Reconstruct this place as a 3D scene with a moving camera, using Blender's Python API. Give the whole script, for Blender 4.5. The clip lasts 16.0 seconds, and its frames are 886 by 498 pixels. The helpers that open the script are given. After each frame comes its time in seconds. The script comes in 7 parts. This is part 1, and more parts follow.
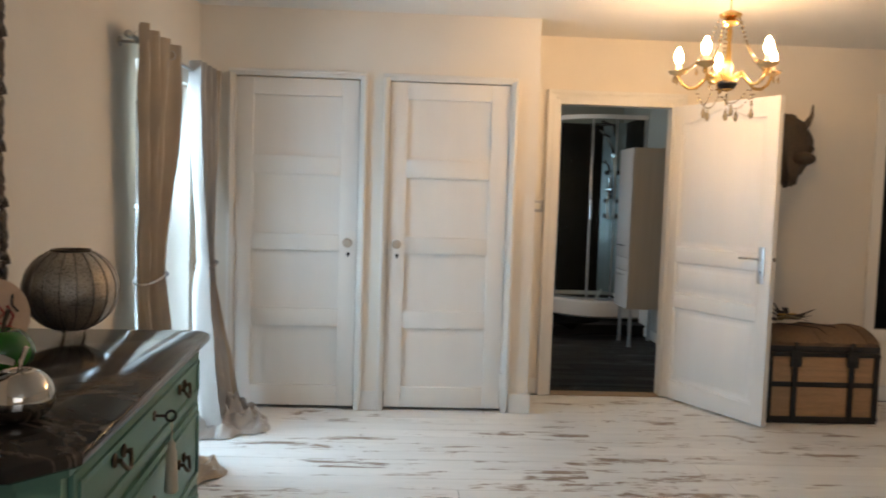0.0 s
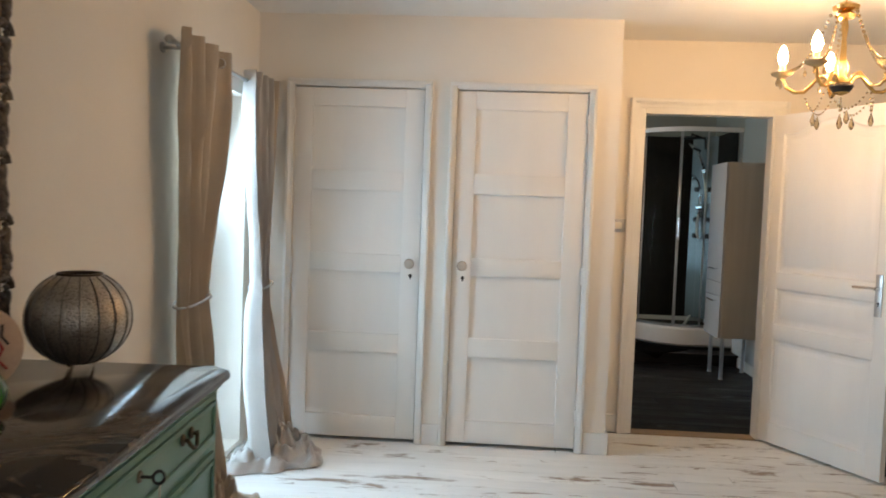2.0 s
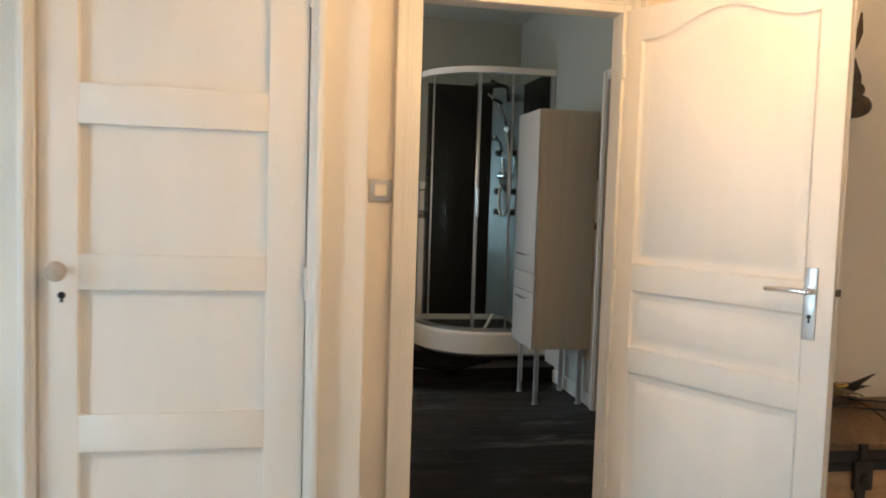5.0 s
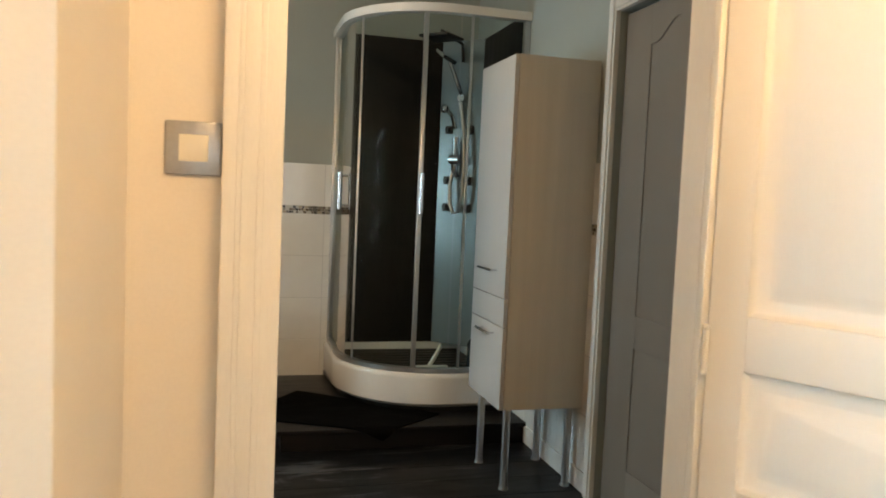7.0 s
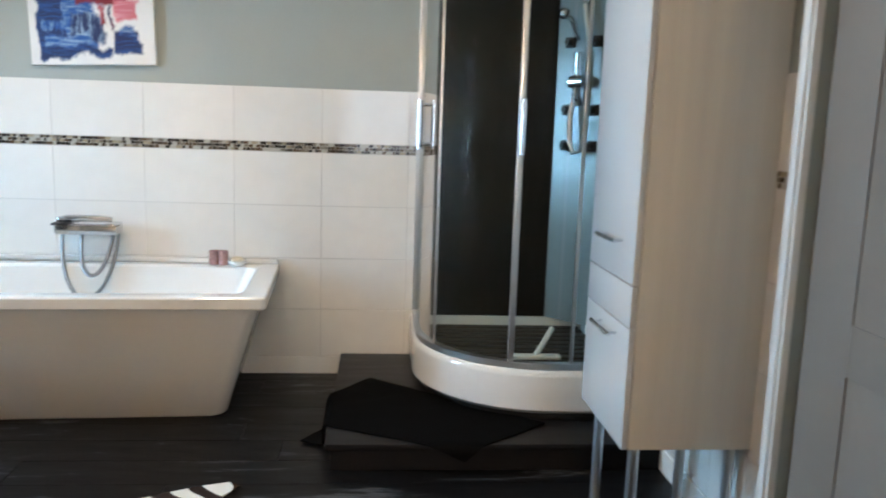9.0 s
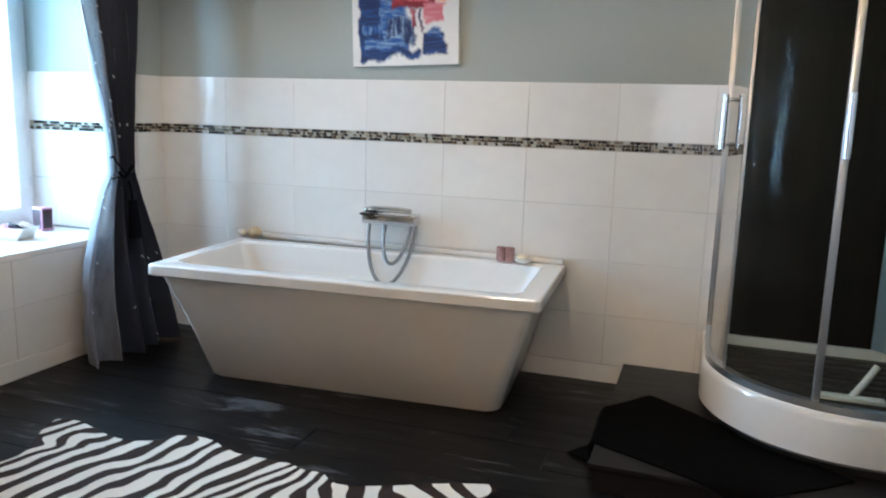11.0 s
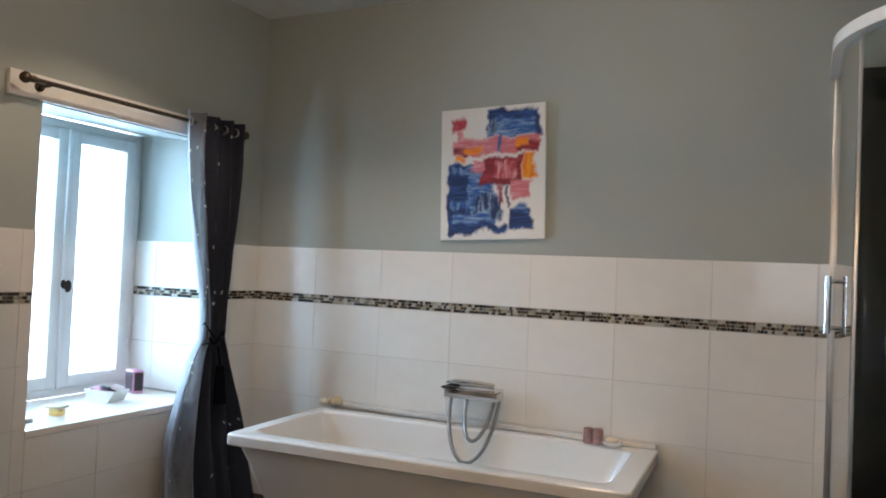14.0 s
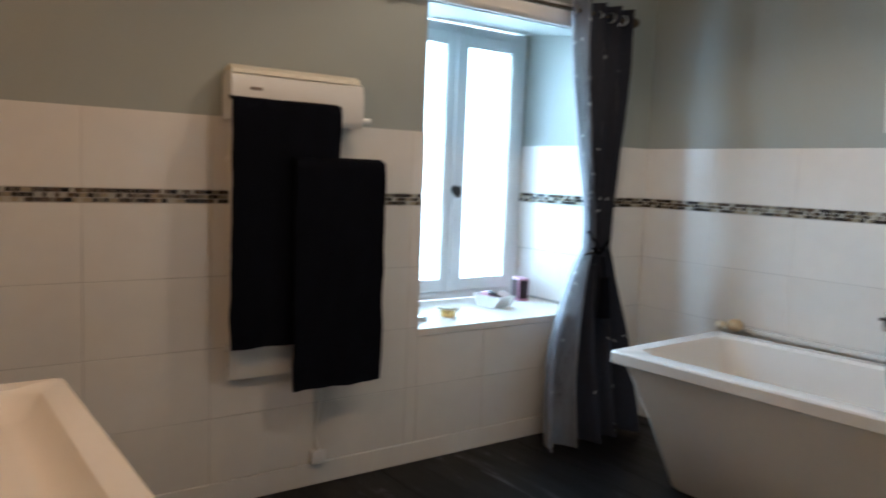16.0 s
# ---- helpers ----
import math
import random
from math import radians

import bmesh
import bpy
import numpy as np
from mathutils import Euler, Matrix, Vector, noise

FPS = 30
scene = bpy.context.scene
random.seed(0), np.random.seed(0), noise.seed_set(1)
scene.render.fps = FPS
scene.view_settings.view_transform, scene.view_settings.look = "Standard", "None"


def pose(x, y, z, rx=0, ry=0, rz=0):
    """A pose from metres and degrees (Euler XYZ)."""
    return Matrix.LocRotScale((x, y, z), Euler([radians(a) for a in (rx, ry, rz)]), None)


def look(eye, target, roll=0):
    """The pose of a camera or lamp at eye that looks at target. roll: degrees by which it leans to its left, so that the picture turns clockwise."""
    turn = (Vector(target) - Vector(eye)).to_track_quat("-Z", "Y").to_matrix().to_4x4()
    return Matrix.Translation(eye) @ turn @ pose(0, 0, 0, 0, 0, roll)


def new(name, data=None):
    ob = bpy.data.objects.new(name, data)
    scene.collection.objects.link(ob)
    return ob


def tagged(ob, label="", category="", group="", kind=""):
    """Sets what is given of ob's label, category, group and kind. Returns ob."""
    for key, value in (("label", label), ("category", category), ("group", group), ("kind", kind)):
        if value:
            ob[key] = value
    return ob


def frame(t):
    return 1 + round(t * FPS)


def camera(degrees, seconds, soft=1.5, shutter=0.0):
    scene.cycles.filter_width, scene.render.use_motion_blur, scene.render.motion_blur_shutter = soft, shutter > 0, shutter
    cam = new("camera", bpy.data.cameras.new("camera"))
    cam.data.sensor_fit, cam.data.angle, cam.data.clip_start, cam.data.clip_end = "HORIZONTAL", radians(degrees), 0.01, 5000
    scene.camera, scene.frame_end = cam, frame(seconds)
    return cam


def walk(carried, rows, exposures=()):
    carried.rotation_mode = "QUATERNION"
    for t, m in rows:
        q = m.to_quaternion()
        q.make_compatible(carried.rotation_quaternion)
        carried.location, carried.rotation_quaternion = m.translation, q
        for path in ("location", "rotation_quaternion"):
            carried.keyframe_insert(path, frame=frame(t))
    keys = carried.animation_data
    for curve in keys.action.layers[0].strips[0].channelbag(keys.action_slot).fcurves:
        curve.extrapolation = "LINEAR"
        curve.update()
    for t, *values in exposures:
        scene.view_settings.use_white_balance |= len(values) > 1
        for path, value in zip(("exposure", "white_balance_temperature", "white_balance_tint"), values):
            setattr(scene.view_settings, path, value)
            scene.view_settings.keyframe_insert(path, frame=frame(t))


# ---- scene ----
cam = camera(60.2, 16.0, soft=1.8, shutter=0.4)
PATH = [
    (0, (0.329, 0.379, 1.373), (0.419, 2.373, 1.237), 1.8),
    (0.5, (0.381, 0.375, 1.372), (0.269, 2.368, 1.238), 1.9),
    (1, (0.396, 0.413, 1.383), (0.234, 2.402, 1.252), 1.9),
    (1.5, (0.409, 0.517, 1.399), (0.247, 2.506, 1.281), 2.0),
    (2, (0.422, 0.757, 1.383), (0.294, 2.75, 1.283), 2.1),
    (2.5, (0.455, 1.006, 1.368), (0.432, 3.004, 1.271), 2.1),
    (3, (0.532, 1.362, 1.324), (0.636, 3.356, 1.222), 2.0),
    (3.5, (0.6, 1.724, 1.318), (0.793, 3.712, 1.212), 2.0),
    (4, (0.656, 2.101, 1.326), (0.918, 4.08, 1.209), 2.0),
    (4.5, (0.761, 2.463, 1.301), (1.096, 4.431, 1.186), 2.0),
    (4.7, (0.82, 2.621, 1.304), (1.176, 4.585, 1.18), 1.9),
    (7, (1.281, 4.419, 1.268), (1.81, 6.344, 1.137), 2.5),
    (7.5, (1.38, 4.742, 1.275), (1.917, 6.662, 1.119), 2.5),
    (8, (1.539, 5.022, 1.282), (2.068, 6.941, 1.081), 2.3),
    (8.5, (1.634, 5.229, 1.274), (2.04, 7.173, 1.037), 2.2),
    (9, (1.689, 5.421, 1.265), (1.857, 7.391, 0.96), 1.9),
    (9.5, (1.739, 5.551, 1.236), (1.69, 7.519, 0.879), 1.9),
    (10, (1.835, 5.638, 1.25), (1.495, 7.564, 0.834), 2.0),
    (10.2, (1.8, 5.62, 1.241), (1.382, 7.53, 0.823), 1.9),
    (12.5, (1.834, 5.58, 1.436), (1.039, 7.413, 1.364), 2.4),
    (13, (1.823, 5.578, 1.433), (1.028, 7.413, 1.457), 2.5),
    (13.5, (1.814, 5.605, 1.404), (1.003, 7.432, 1.462), 2.6),
    (14, (1.804, 5.662, 1.352), (0.933, 7.461, 1.409), 2.5),
    (14.5, (1.736, 5.771, 1.31), (0.769, 7.522, 1.315), 2.3),
    (15, (1.654, 5.865, 1.285), (0.547, 7.53, 1.226), 2.2),
    (15.5, (1.612, 5.948, 1.268), (0.252, 7.409, 1.142), 2.3),
    (16, (1.542, 5.977, 1.275), (-0.068, 7.148, 1.08), 2.2),
]
EXPOSE = [(0, -0.58, 6700, 15), (2.0, -0.5, 6700, 15), (3.0, -0.68, 6750, 15), (3.5, -0.76, 6950, 15), (4.5, -0.44, 7050, 15), (7.0, 0.22, 7500, 11), (8.0, 0.58, 6500, 11), (9.0, 1.02, 5800, 11), (10.2, 0.97, 5700, 12), (12.3, 0.1, 6250, 15), (14.5, 0.15, 6400, 18), (16, 0.05, 6300, 17)]
walk(cam, [(t, look(eye, target, roll)) for t, eye, target, roll in PATH], EXPOSE)

# ---- world, light ----
world = bpy.data.worlds.new("sky")
scene.world = world
world.use_nodes = True
_n = world.node_tree.nodes
_sky = _n.new("ShaderNodeTexSky")
_sky.sky_type, _sky.sun_disc = "NISHITA", False
_sky.sun_elevation, _sky.sun_rotation = radians(32), radians(70)
world.node_tree.links.new(_sky.outputs[0], _n["Background"].inputs[0])
_n["Background"].inputs[1].default_value = 0.12


def lamp(name, kind, m, energy, color, **more):
    data = bpy.data.lights.new(name, kind)
    data.energy, data.color = energy, color
    if kind == "AREA":
        data.shape = "RECTANGLE"
        data.size, data.size_y = more["size"]
        data.spread = radians(more.get("spread", 180))
    elif kind in ("POINT", "SPOT"):
        data.shadow_soft_size = more["radius"]
        if kind == "SPOT":
            data.spot_size, data.spot_blend = radians(more["cone"]), 0.35
    else:
        data.angle = radians(more["angle"])
    ob = new(name, data)
    ob.matrix_world = m
    return ob


ZLAMP = 2.80
DAY = (0.50, 0.77, 1.0)
lamp("sun", "SUN", look((0, 0, 10), (2.4, 0.9, 8.0)), 0.6, (1, 0.96, 0.9), angle=12)
lamp("daylight_bedroom_window", "AREA", look((-1.34, 4.53, 1.05), (1, 4.25, 0.40)), 76, DAY, size=(0.9, 1.9), spread=150)
lamp("daylight_rear_window", "AREA", look((1.6, -2.08, 1.55), (1.6, 3, 1.0)), 14, (0.88, 0.94, 1.0), size=(2.2, 1.5))
lamp("ceiling_spot_light", "SPOT", pose(-0.3, 8.0, ZLAMP), 28, (1.0, 0.78, 0.54), radius=0.03, cone=118)
# added fill light that lifts the upper bathroom walls, source unseen
lamp("bath_fill_light", "POINT", pose(0.95, 7.7, 2.715), 19, (1.0, 0.80, 0.57), radius=0.035)
lamp("basin_lamp_light", "POINT", pose(0.22, 5.93, 1.86), 12, (1.0, 0.54, 0.25), radius=0.035)
lamp("daylight_bath_window", "AREA", look((-1.92, 8.42, 1.33), (1, 9.3, 1.0)), 68, (0.47, 0.775, 1.0), size=(1.0, 1.45), spread=165)

# ---- materials ----


def ramp(nt, fac, stops):
    r = nt.nodes.new("ShaderNodeValToRGB")
    while len(r.color_ramp.elements) < len(stops):
        r.color_ramp.elements.new(0.5)
    for e, (p, c) in zip(r.color_ramp.elements, stops):
        e.position, e.color = p, (*c, 1) if len(c) == 3 else c
    nt.links.new(fac, r.inputs[0])
    return r.outputs[0]


def noise_tex(nt, scale, detail=4.0, stretch=(1, 1, 1), space="Object", rough=0.55, distort=0.0, scatter=False):
    tc = nt.nodes.new("ShaderNodeTexCoord")
    mp = nt.nodes.new("ShaderNodeMapping")
    mp.inputs["Scale"].default_value = stretch
    nt.links.new(tc.outputs[space], mp.inputs[0])
    if scatter:
        info, far = nt.nodes.new("ShaderNodeObjectInfo"), nt.nodes.new("ShaderNodeMath")
        far.operation = "MULTIPLY"
        far.inputs[1].default_value = 61.0
        nt.links.new(info.outputs["Random"], far.inputs[0])
        nt.links.new(far.outputs[0], mp.inputs["Location"])
    nz = nt.nodes.new("ShaderNodeTexNoise")
    nz.inputs["Scale"].default_value = scale
    nz.inputs["Detail"].default_value = detail
    nz.inputs["Roughness"].default_value = rough
    nz.inputs["Distortion"].default_value = distort
    nt.links.new(mp.outputs[0], nz.inputs["Vector"])
    return nz.outputs[0]


def mix(nt, fac, a, b, mode="MIX"):
    m = nt.nodes.new("ShaderNodeMix")
    m.data_type, m.blend_type = "RGBA", mode
    for sock, v in ((m.inputs[0], fac), (m.inputs[6], a), (m.inputs[7], b)):
        if isinstance(v, (int, float)):
            sock.default_value = v
        elif isinstance(v, tuple):
            sock.default_value = (*v, 1)
        else:
            nt.links.new(v, sock)
    return m.outputs[2]


def bump(nt, bsdf, height, strength=0.2, distance=0.002):
    b = nt.nodes.new("ShaderNodeBump")
    b.inputs["Strength"].default_value, b.inputs["Distance"].default_value = strength, distance
    nt.links.new(height, b.inputs["Height"])
    nt.links.new(b.outputs[0], bsdf.inputs["Normal"])


def base(name):
    m = bpy.data.materials.new(name)
    m.use_nodes = True
    return m, m.node_tree, m.node_tree.nodes["Principled BSDF"]


def surface(name, color, rough=0.5, metal=0.0, vary=0.08, coarse=3.0, fine=60.0, relief=0.1, stretch=(1, 1, 1), per_object=0.0, coat=0.0, sheen=0.0, trans=0.0, space="Object", spec=0.5):
    """Base colour with stains at a coarse scale, grain at a fine one, and relief."""
    m, nt, b = base(name)
    dark = tuple(c * (1 - 2 * vary) for c in color)
    lite = tuple(min(1, c * (1 + vary)) for c in color)
    a = noise_tex(nt, coarse, 5, stretch, space)
    f = noise_tex(nt, fine, 3, stretch, space)
    c = ramp(nt, a, [(0.3, dark), (0.7, lite)])
    c = mix(nt, min(1.0, vary * 2.2), c, ramp(nt, f, [(0.35, tuple(v * 0.6 for v in color)), (0.65, lite)]))
    if per_object:
        info = nt.nodes.new("ShaderNodeObjectInfo")
        c = mix(nt, per_object, c, ramp(nt, info.outputs["Random"], [(0, tuple(v * 0.65 for v in color)), (1, tuple(min(1, v * 1.2) for v in color))]))
    nt.links.new(c, b.inputs["Base Color"])
    r = ramp(nt, a, [(0.25, (rough * 0.86,) * 3), (0.75, (min(1, rough * 1.14),) * 3)])
    nt.links.new(r, b.inputs["Roughness"])
    b.inputs["Metallic"].default_value = metal
    b.inputs["Coat Weight"].default_value = coat
    b.inputs["Specular IOR Level"].default_value = spec
    b.inputs["Coat Roughness"].default_value = 0.06
    b.inputs["Sheen Weight"].default_value = sheen
    b.inputs["Transmission Weight"].default_value = trans
    if relief:
        bump(nt, b, f, relief)
    return m


def floorboards(name, top, under, wear, rough, spec=0.5):
    """Painted boards: paint rubbed off in long streaks that show the wood."""
    m, nt, b = base(name)
    grain = noise_tex(nt, 3.0, 6, (1.6, 11, 8), "Object", 0.68, 1.0, True)
    worn = noise_tex(nt, 1.6, 6, (1.0, 5, 4), "Object", 0.7, 0.8, True)
    patch = noise_tex(nt, 1.1, 3, scatter=True)
    mask = ramp(nt, mix(nt, 0.35, mix(nt, 0.62, grain, worn), patch, "OVERLAY"), [(wear, (1, 1, 1)), (wear + 0.035, (0, 0, 0))])
    mask = mix(nt, 1.0, mask, ramp(nt, noise_tex(nt, 1.9, 4, (1, 1.4, 1), rough=0.7, scatter=True), [(0.44, (0, 0, 0)), (0.51, (1, 1, 1))]), "MULTIPLY")
    tone = ramp(nt, noise_tex(nt, 2.2, 5, (1, 7, 4), scatter=True), [(0.3, tuple(c * 0.86 for c in top)), (0.7, top)])
    info = nt.nodes.new("ShaderNodeObjectInfo")
    tone = mix(nt, 0.22, tone, ramp(nt, info.outputs["Random"], [(0, tuple(c * 0.82 for c in top)), (1, tuple(min(1, c * 1.1) for c in top))]))
    wood = ramp(nt, grain, [(0.3, tuple(c * 0.5 for c in under)), (0.7, under)])
    nt.links.new(mix(nt, mask, tone, wood), b.inputs["Base Color"])
    nt.links.new(ramp(nt, worn, [(0.3, (rough,) * 3), (0.7, (min(1, rough + 0.22),) * 3)]), b.inputs["Roughness"])
    b.inputs["Specular IOR Level"].default_value = spec
    bump(nt, b, grain, 0.25, 0.002)
    return m


WALL_CREAM = surface("bedroom_wall_paint", (0.80, 0.745, 0.665), 0.75, vary=0.03, coarse=1.2, fine=180, relief=0.08)
CEIL_WHITE = surface("ceiling_paint", (0.80, 0.79, 0.76), 0.8, vary=0.03, coarse=1.0, fine=150, relief=0.06)
WOOD_WHITE = surface("white_gloss_woodwork", (0.80, 0.785, 0.75), 0.38, vary=0.035, coarse=2.0, fine=120, relief=0.05, stretch=(3, 3, 0.6))
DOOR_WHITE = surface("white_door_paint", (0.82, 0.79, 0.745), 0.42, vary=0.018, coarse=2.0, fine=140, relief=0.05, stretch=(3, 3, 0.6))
# grey-beige, darkened further to stand in for shade on the side door
DOOR_BEIGE_SHADED = surface("shaded_grey_beige_door_paint", (0.23, 0.20, 0.175), 0.5, vary=0.03, coarse=2.0, fine=140, relief=0.05, stretch=(3, 3, 0.6))
GREEN_WALL = surface("grey_green_wall_paint", (0.345, 0.378, 0.355), 0.62, vary=0.03, coarse=1.2, fine=160, relief=0.06)
BATH_CEIL = surface("bathroom_ceiling_paint", (0.62, 0.63, 0.60), 0.8, vary=0.03, fine=150, relief=0.05)
BOARD_WHITE = floorboards("whitewashed_boards", (0.87, 0.86, 0.82), (0.40, 0.28, 0.19), 0.418, 0.32)
BOARD_BLACK = floorboards("black_painted_boards", (0.0045, 0.0045, 0.005), (0.10, 0.105, 0.115), 0.405, 0.28, 0.17)
TILE_WHITE = surface("white_glazed_tile", (0.77, 0.755, 0.72), 0.09, vary=0.02, coarse=4, fine=14, relief=0.02, per_object=0.06)
GROUT = surface("grey_grout", (0.58, 0.565, 0.54), 0.9, vary=0.1, fine=200)
CERAMIC = surface("white_acrylic", (0.80, 0.80, 0.785), 0.14, vary=0.015, coarse=2, fine=40, relief=0.0, coat=0.3)
CHROME = surface("chrome", (0.72, 0.73, 0.75), 0.14, 1.0, vary=0.01, fine=80, relief=0.0)
ALU = surface("brushed_aluminium", (0.60, 0.61, 0.62), 0.34, 1.0, vary=0.015, fine=140, relief=0.0)
STEEL_DULL = surface("satin_nickel", (0.48, 0.47, 0.46), 0.32, 1.0, vary=0.06, fine=120, relief=0.04)
BLACK_IRON = surface("dark_iron", (0.035, 0.032, 0.03), 0.5, 0.6, vary=0.2, fine=90, relief=0.15)
BLACK_PANEL = surface("black_gloss_panel", (0.012, 0.012, 0.011), 0.30, vary=0.1, coarse=3, fine=40, relief=0.0)
DARK_PANEL = surface("dark_wood_grain_panel", (0.017, 0.0135, 0.011), 0.55, vary=0.3, coarse=2.2, fine=26, relief=0.05, stretch=(9, 9, 0.35), spec=0.22)
STEP_BLACK = surface("black_step_paint", (0.010, 0.009, 0.009), 0.45, vary=0.15, coarse=3, fine=60, relief=0.15, stretch=(1, 8, 8), spec=0.2)
CLOTH_BLACK = surface("black_terry", (0.005, 0.006, 0.010), 0.95, vary=0.25, coarse=12, fine=320, relief=0.7, spec=0.04)
MAT_BLACK = surface("black_bath_mat_pile", (0.004, 0.004, 0.004), 0.95, vary=0.2, coarse=14, fine=260, relief=0.9, spec=0.02)
CAB_SIDE = surface("pale_cabinet_melamine", (0.64, 0.61, 0.55), 0.4, vary=0.03, coarse=2.5, fine=50, relief=0.03, stretch=(12, 12, 0.4))
CAB_FRONT = surface("white_gloss_front", (0.57, 0.57, 0.565), 0.20, vary=0.01, fine=40, relief=0.0, coat=0.1)
LINEN = surface("grey_linen", (0.47, 0.385, 0.295), 0.85, vary=0.07, coarse=5, fine=240, relief=0.3, sheen=0.2)
LINING = surface("pale_satin_lining", (0.42, 0.39, 0.36), 0.45, vary=0.05, coarse=5, fine=160, relief=0.15, sheen=0.3)
DRESSER_GREEN = surface("sea_green_paint", (0.078, 0.195, 0.145), 0.42, vary=0.07, coarse=4, fine=70, relief=0.12, stretch=(1, 2, 6))
BRONZE = surface("aged_bronze", (0.10, 0.075, 0.05), 0.42, 0.85, vary=0.2, fine=90, relief=0.2)
TRUNK_WOOD = surface("trunk_pale_wood", (0.42, 0.25, 0.13), 0.6, vary=0.16, coarse=6, fine=60, relief=0.35, stretch=(0.5, 6, 6))
TRUNK_TOP = surface("trunk_worn_canvas", (0.15, 0.095, 0.055), 0.7, vary=0.25, coarse=8, fine=90, relief=0.4)
GOLD = surface("gilt_brass", (0.75, 0.50, 0.20), 0.25, 1.0, vary=0.06, fine=90, relief=0.05)
WICKER = surface("dark_carved_wood", (0.075, 0.052, 0.032), 0.55, vary=0.25, coarse=14, fine=90, relief=0.6)
SILVER_FRAME = surface("antique_silver_leaf", (0.085, 0.07, 0.055), 0.40, 0.5, vary=0.35, coarse=9, fine=70, relief=0.5)
LAMP_METAL = surface("pierced_silver_metal", (0.24, 0.215, 0.185), 0.38, 0.8, vary=0.3, coarse=20, fine=130, relief=0.6)
# near-black that stands in for the shade in hollows and gaps
SHADE_BLACK = surface("shade_black", (0.03, 0.028, 0.026), 0.9, vary=0.2)


def plain_glass(name, tint=(1, 1, 1), rough=0.0):
    m, nt, b = base(name)
    b.inputs["Base Color"].default_value = (*tint, 1)
    b.inputs["Roughness"].default_value = rough
    b.inputs["Transmission Weight"].default_value = 1.0
    b.inputs["IOR"].default_value = 1.45
    return m


GLASS = plain_glass("clear_glass", (0.90, 0.96, 0.95))
CRYSTAL = plain_glass("crystal", (0.74, 0.60, 0.40), 0.05)


def thin_glass(name, tint, gloss):
    """Thin pane: lets light straight through, with a sharp reflection that grows at grazing angles."""
    m = bpy.data.materials.new(name)
    m.use_nodes = True
    nt = m.node_tree
    nt.nodes.remove(nt.nodes["Principled BSDF"])
    out = nt.nodes["Material Output"]
    tr, gl, mx, fr = (nt.nodes.new(k) for k in ("ShaderNodeBsdfTransparent", "ShaderNodeBsdfGlossy", "ShaderNodeMixShader", "ShaderNodeFresnel"))
    tr.inputs[0].default_value, gl.inputs["Roughness"].default_value = (*tint, 1), 0.02
    fr.inputs[0].default_value = gloss
    nt.links.new(fr.outputs[0], mx.inputs[0])
    nt.links.new(tr.outputs[0], mx.inputs[1])
    nt.links.new(gl.outputs[0], mx.inputs[2])
    nt.links.new(mx.outputs[0], out.inputs[0])
    return m


SHOWER_GLASS = thin_glass("shower_glass", (0.84, 0.91, 0.90), 1.10)
PANE = thin_glass("window_pane", (0.95, 0.97, 0.97), 1.45)


def mirror_mat():
    m, nt, b = base("mirror")
    b.inputs["Base Color"].default_value = (0.9, 0.9, 0.88, 1)
    b.inputs["Metallic"].default_value, b.inputs["Roughness"].default_value = 1.0, 0.015
    return m


MIRROR = mirror_mat()


def glow(name, color, strength):
    m, nt, b = base(name)
    b.inputs["Base Color"].default_value = (*color, 1)
    b.inputs["Emission Color"].default_value = (*color, 1)
    b.inputs["Emission Strength"].default_value = strength
    return m


BULB = glow("lit_bulb", (1.0, 0.64, 0.31), 480)
SKY_CARD = glow("overcast_daylight", (0.80, 0.92, 1.0), 3.5)
SKY_REAR = glow("dull_daylight", (0.86, 0.94, 1.0), 0.9)


def marble():
    m, nt, b = base("dark_brown_marble")
    n = noise_tex(nt, 2.5, 8, distort=1.6, rough=0.65)
    veins = ramp(nt, n, [(0.0, (0.0096, 0.0072, 0.006)), (0.45, (0.021, 0.0156, 0.0126)), (0.495, (0.17, 0.14, 0.12)), (0.51, (0.018, 0.0138, 0.0114)), (1.0, (0.033, 0.024, 0.0192))])
    c = mix(nt, 0.5, veins, ramp(nt, noise_tex(nt, 9, 6), [(0.4, (0.009, 0.007, 0.006)), (0.7, (0.035, 0.027, 0.022))]))
    nt.links.new(c, b.inputs["Base Color"])
    b.inputs["Roughness"].default_value = 0.10
    b.inputs["Specular IOR Level"].default_value = 0.3
    return m


MARBLE = marble()


def pieces(name, colors, rough):
    """Small tesserae, each its own colour."""
    m, nt, b = base(name)
    g = nt.nodes.new("ShaderNodeNewGeometry")
    r = ramp(nt, g.outputs["Random Per Island"], [(i / len(colors), c) for i, c in enumerate(colors)])
    nt.nodes[r.node.name].color_ramp.interpolation = "CONSTANT"
    nt.links.new(r, b.inputs["Base Color"])
    b.inputs["Roughness"].default_value = rough
    return m


MOSAIC = pieces("glass_mosaic", [(0.03, 0.025, 0.02), (0.38, 0.33, 0.24), (0.11, 0.075, 0.045), (0.48, 0.47, 0.42), (0.02, 0.02, 0.02), (0.22, 0.20, 0.16), (0.07, 0.055, 0.04)], 0.08)

# ---- mesh helpers ----


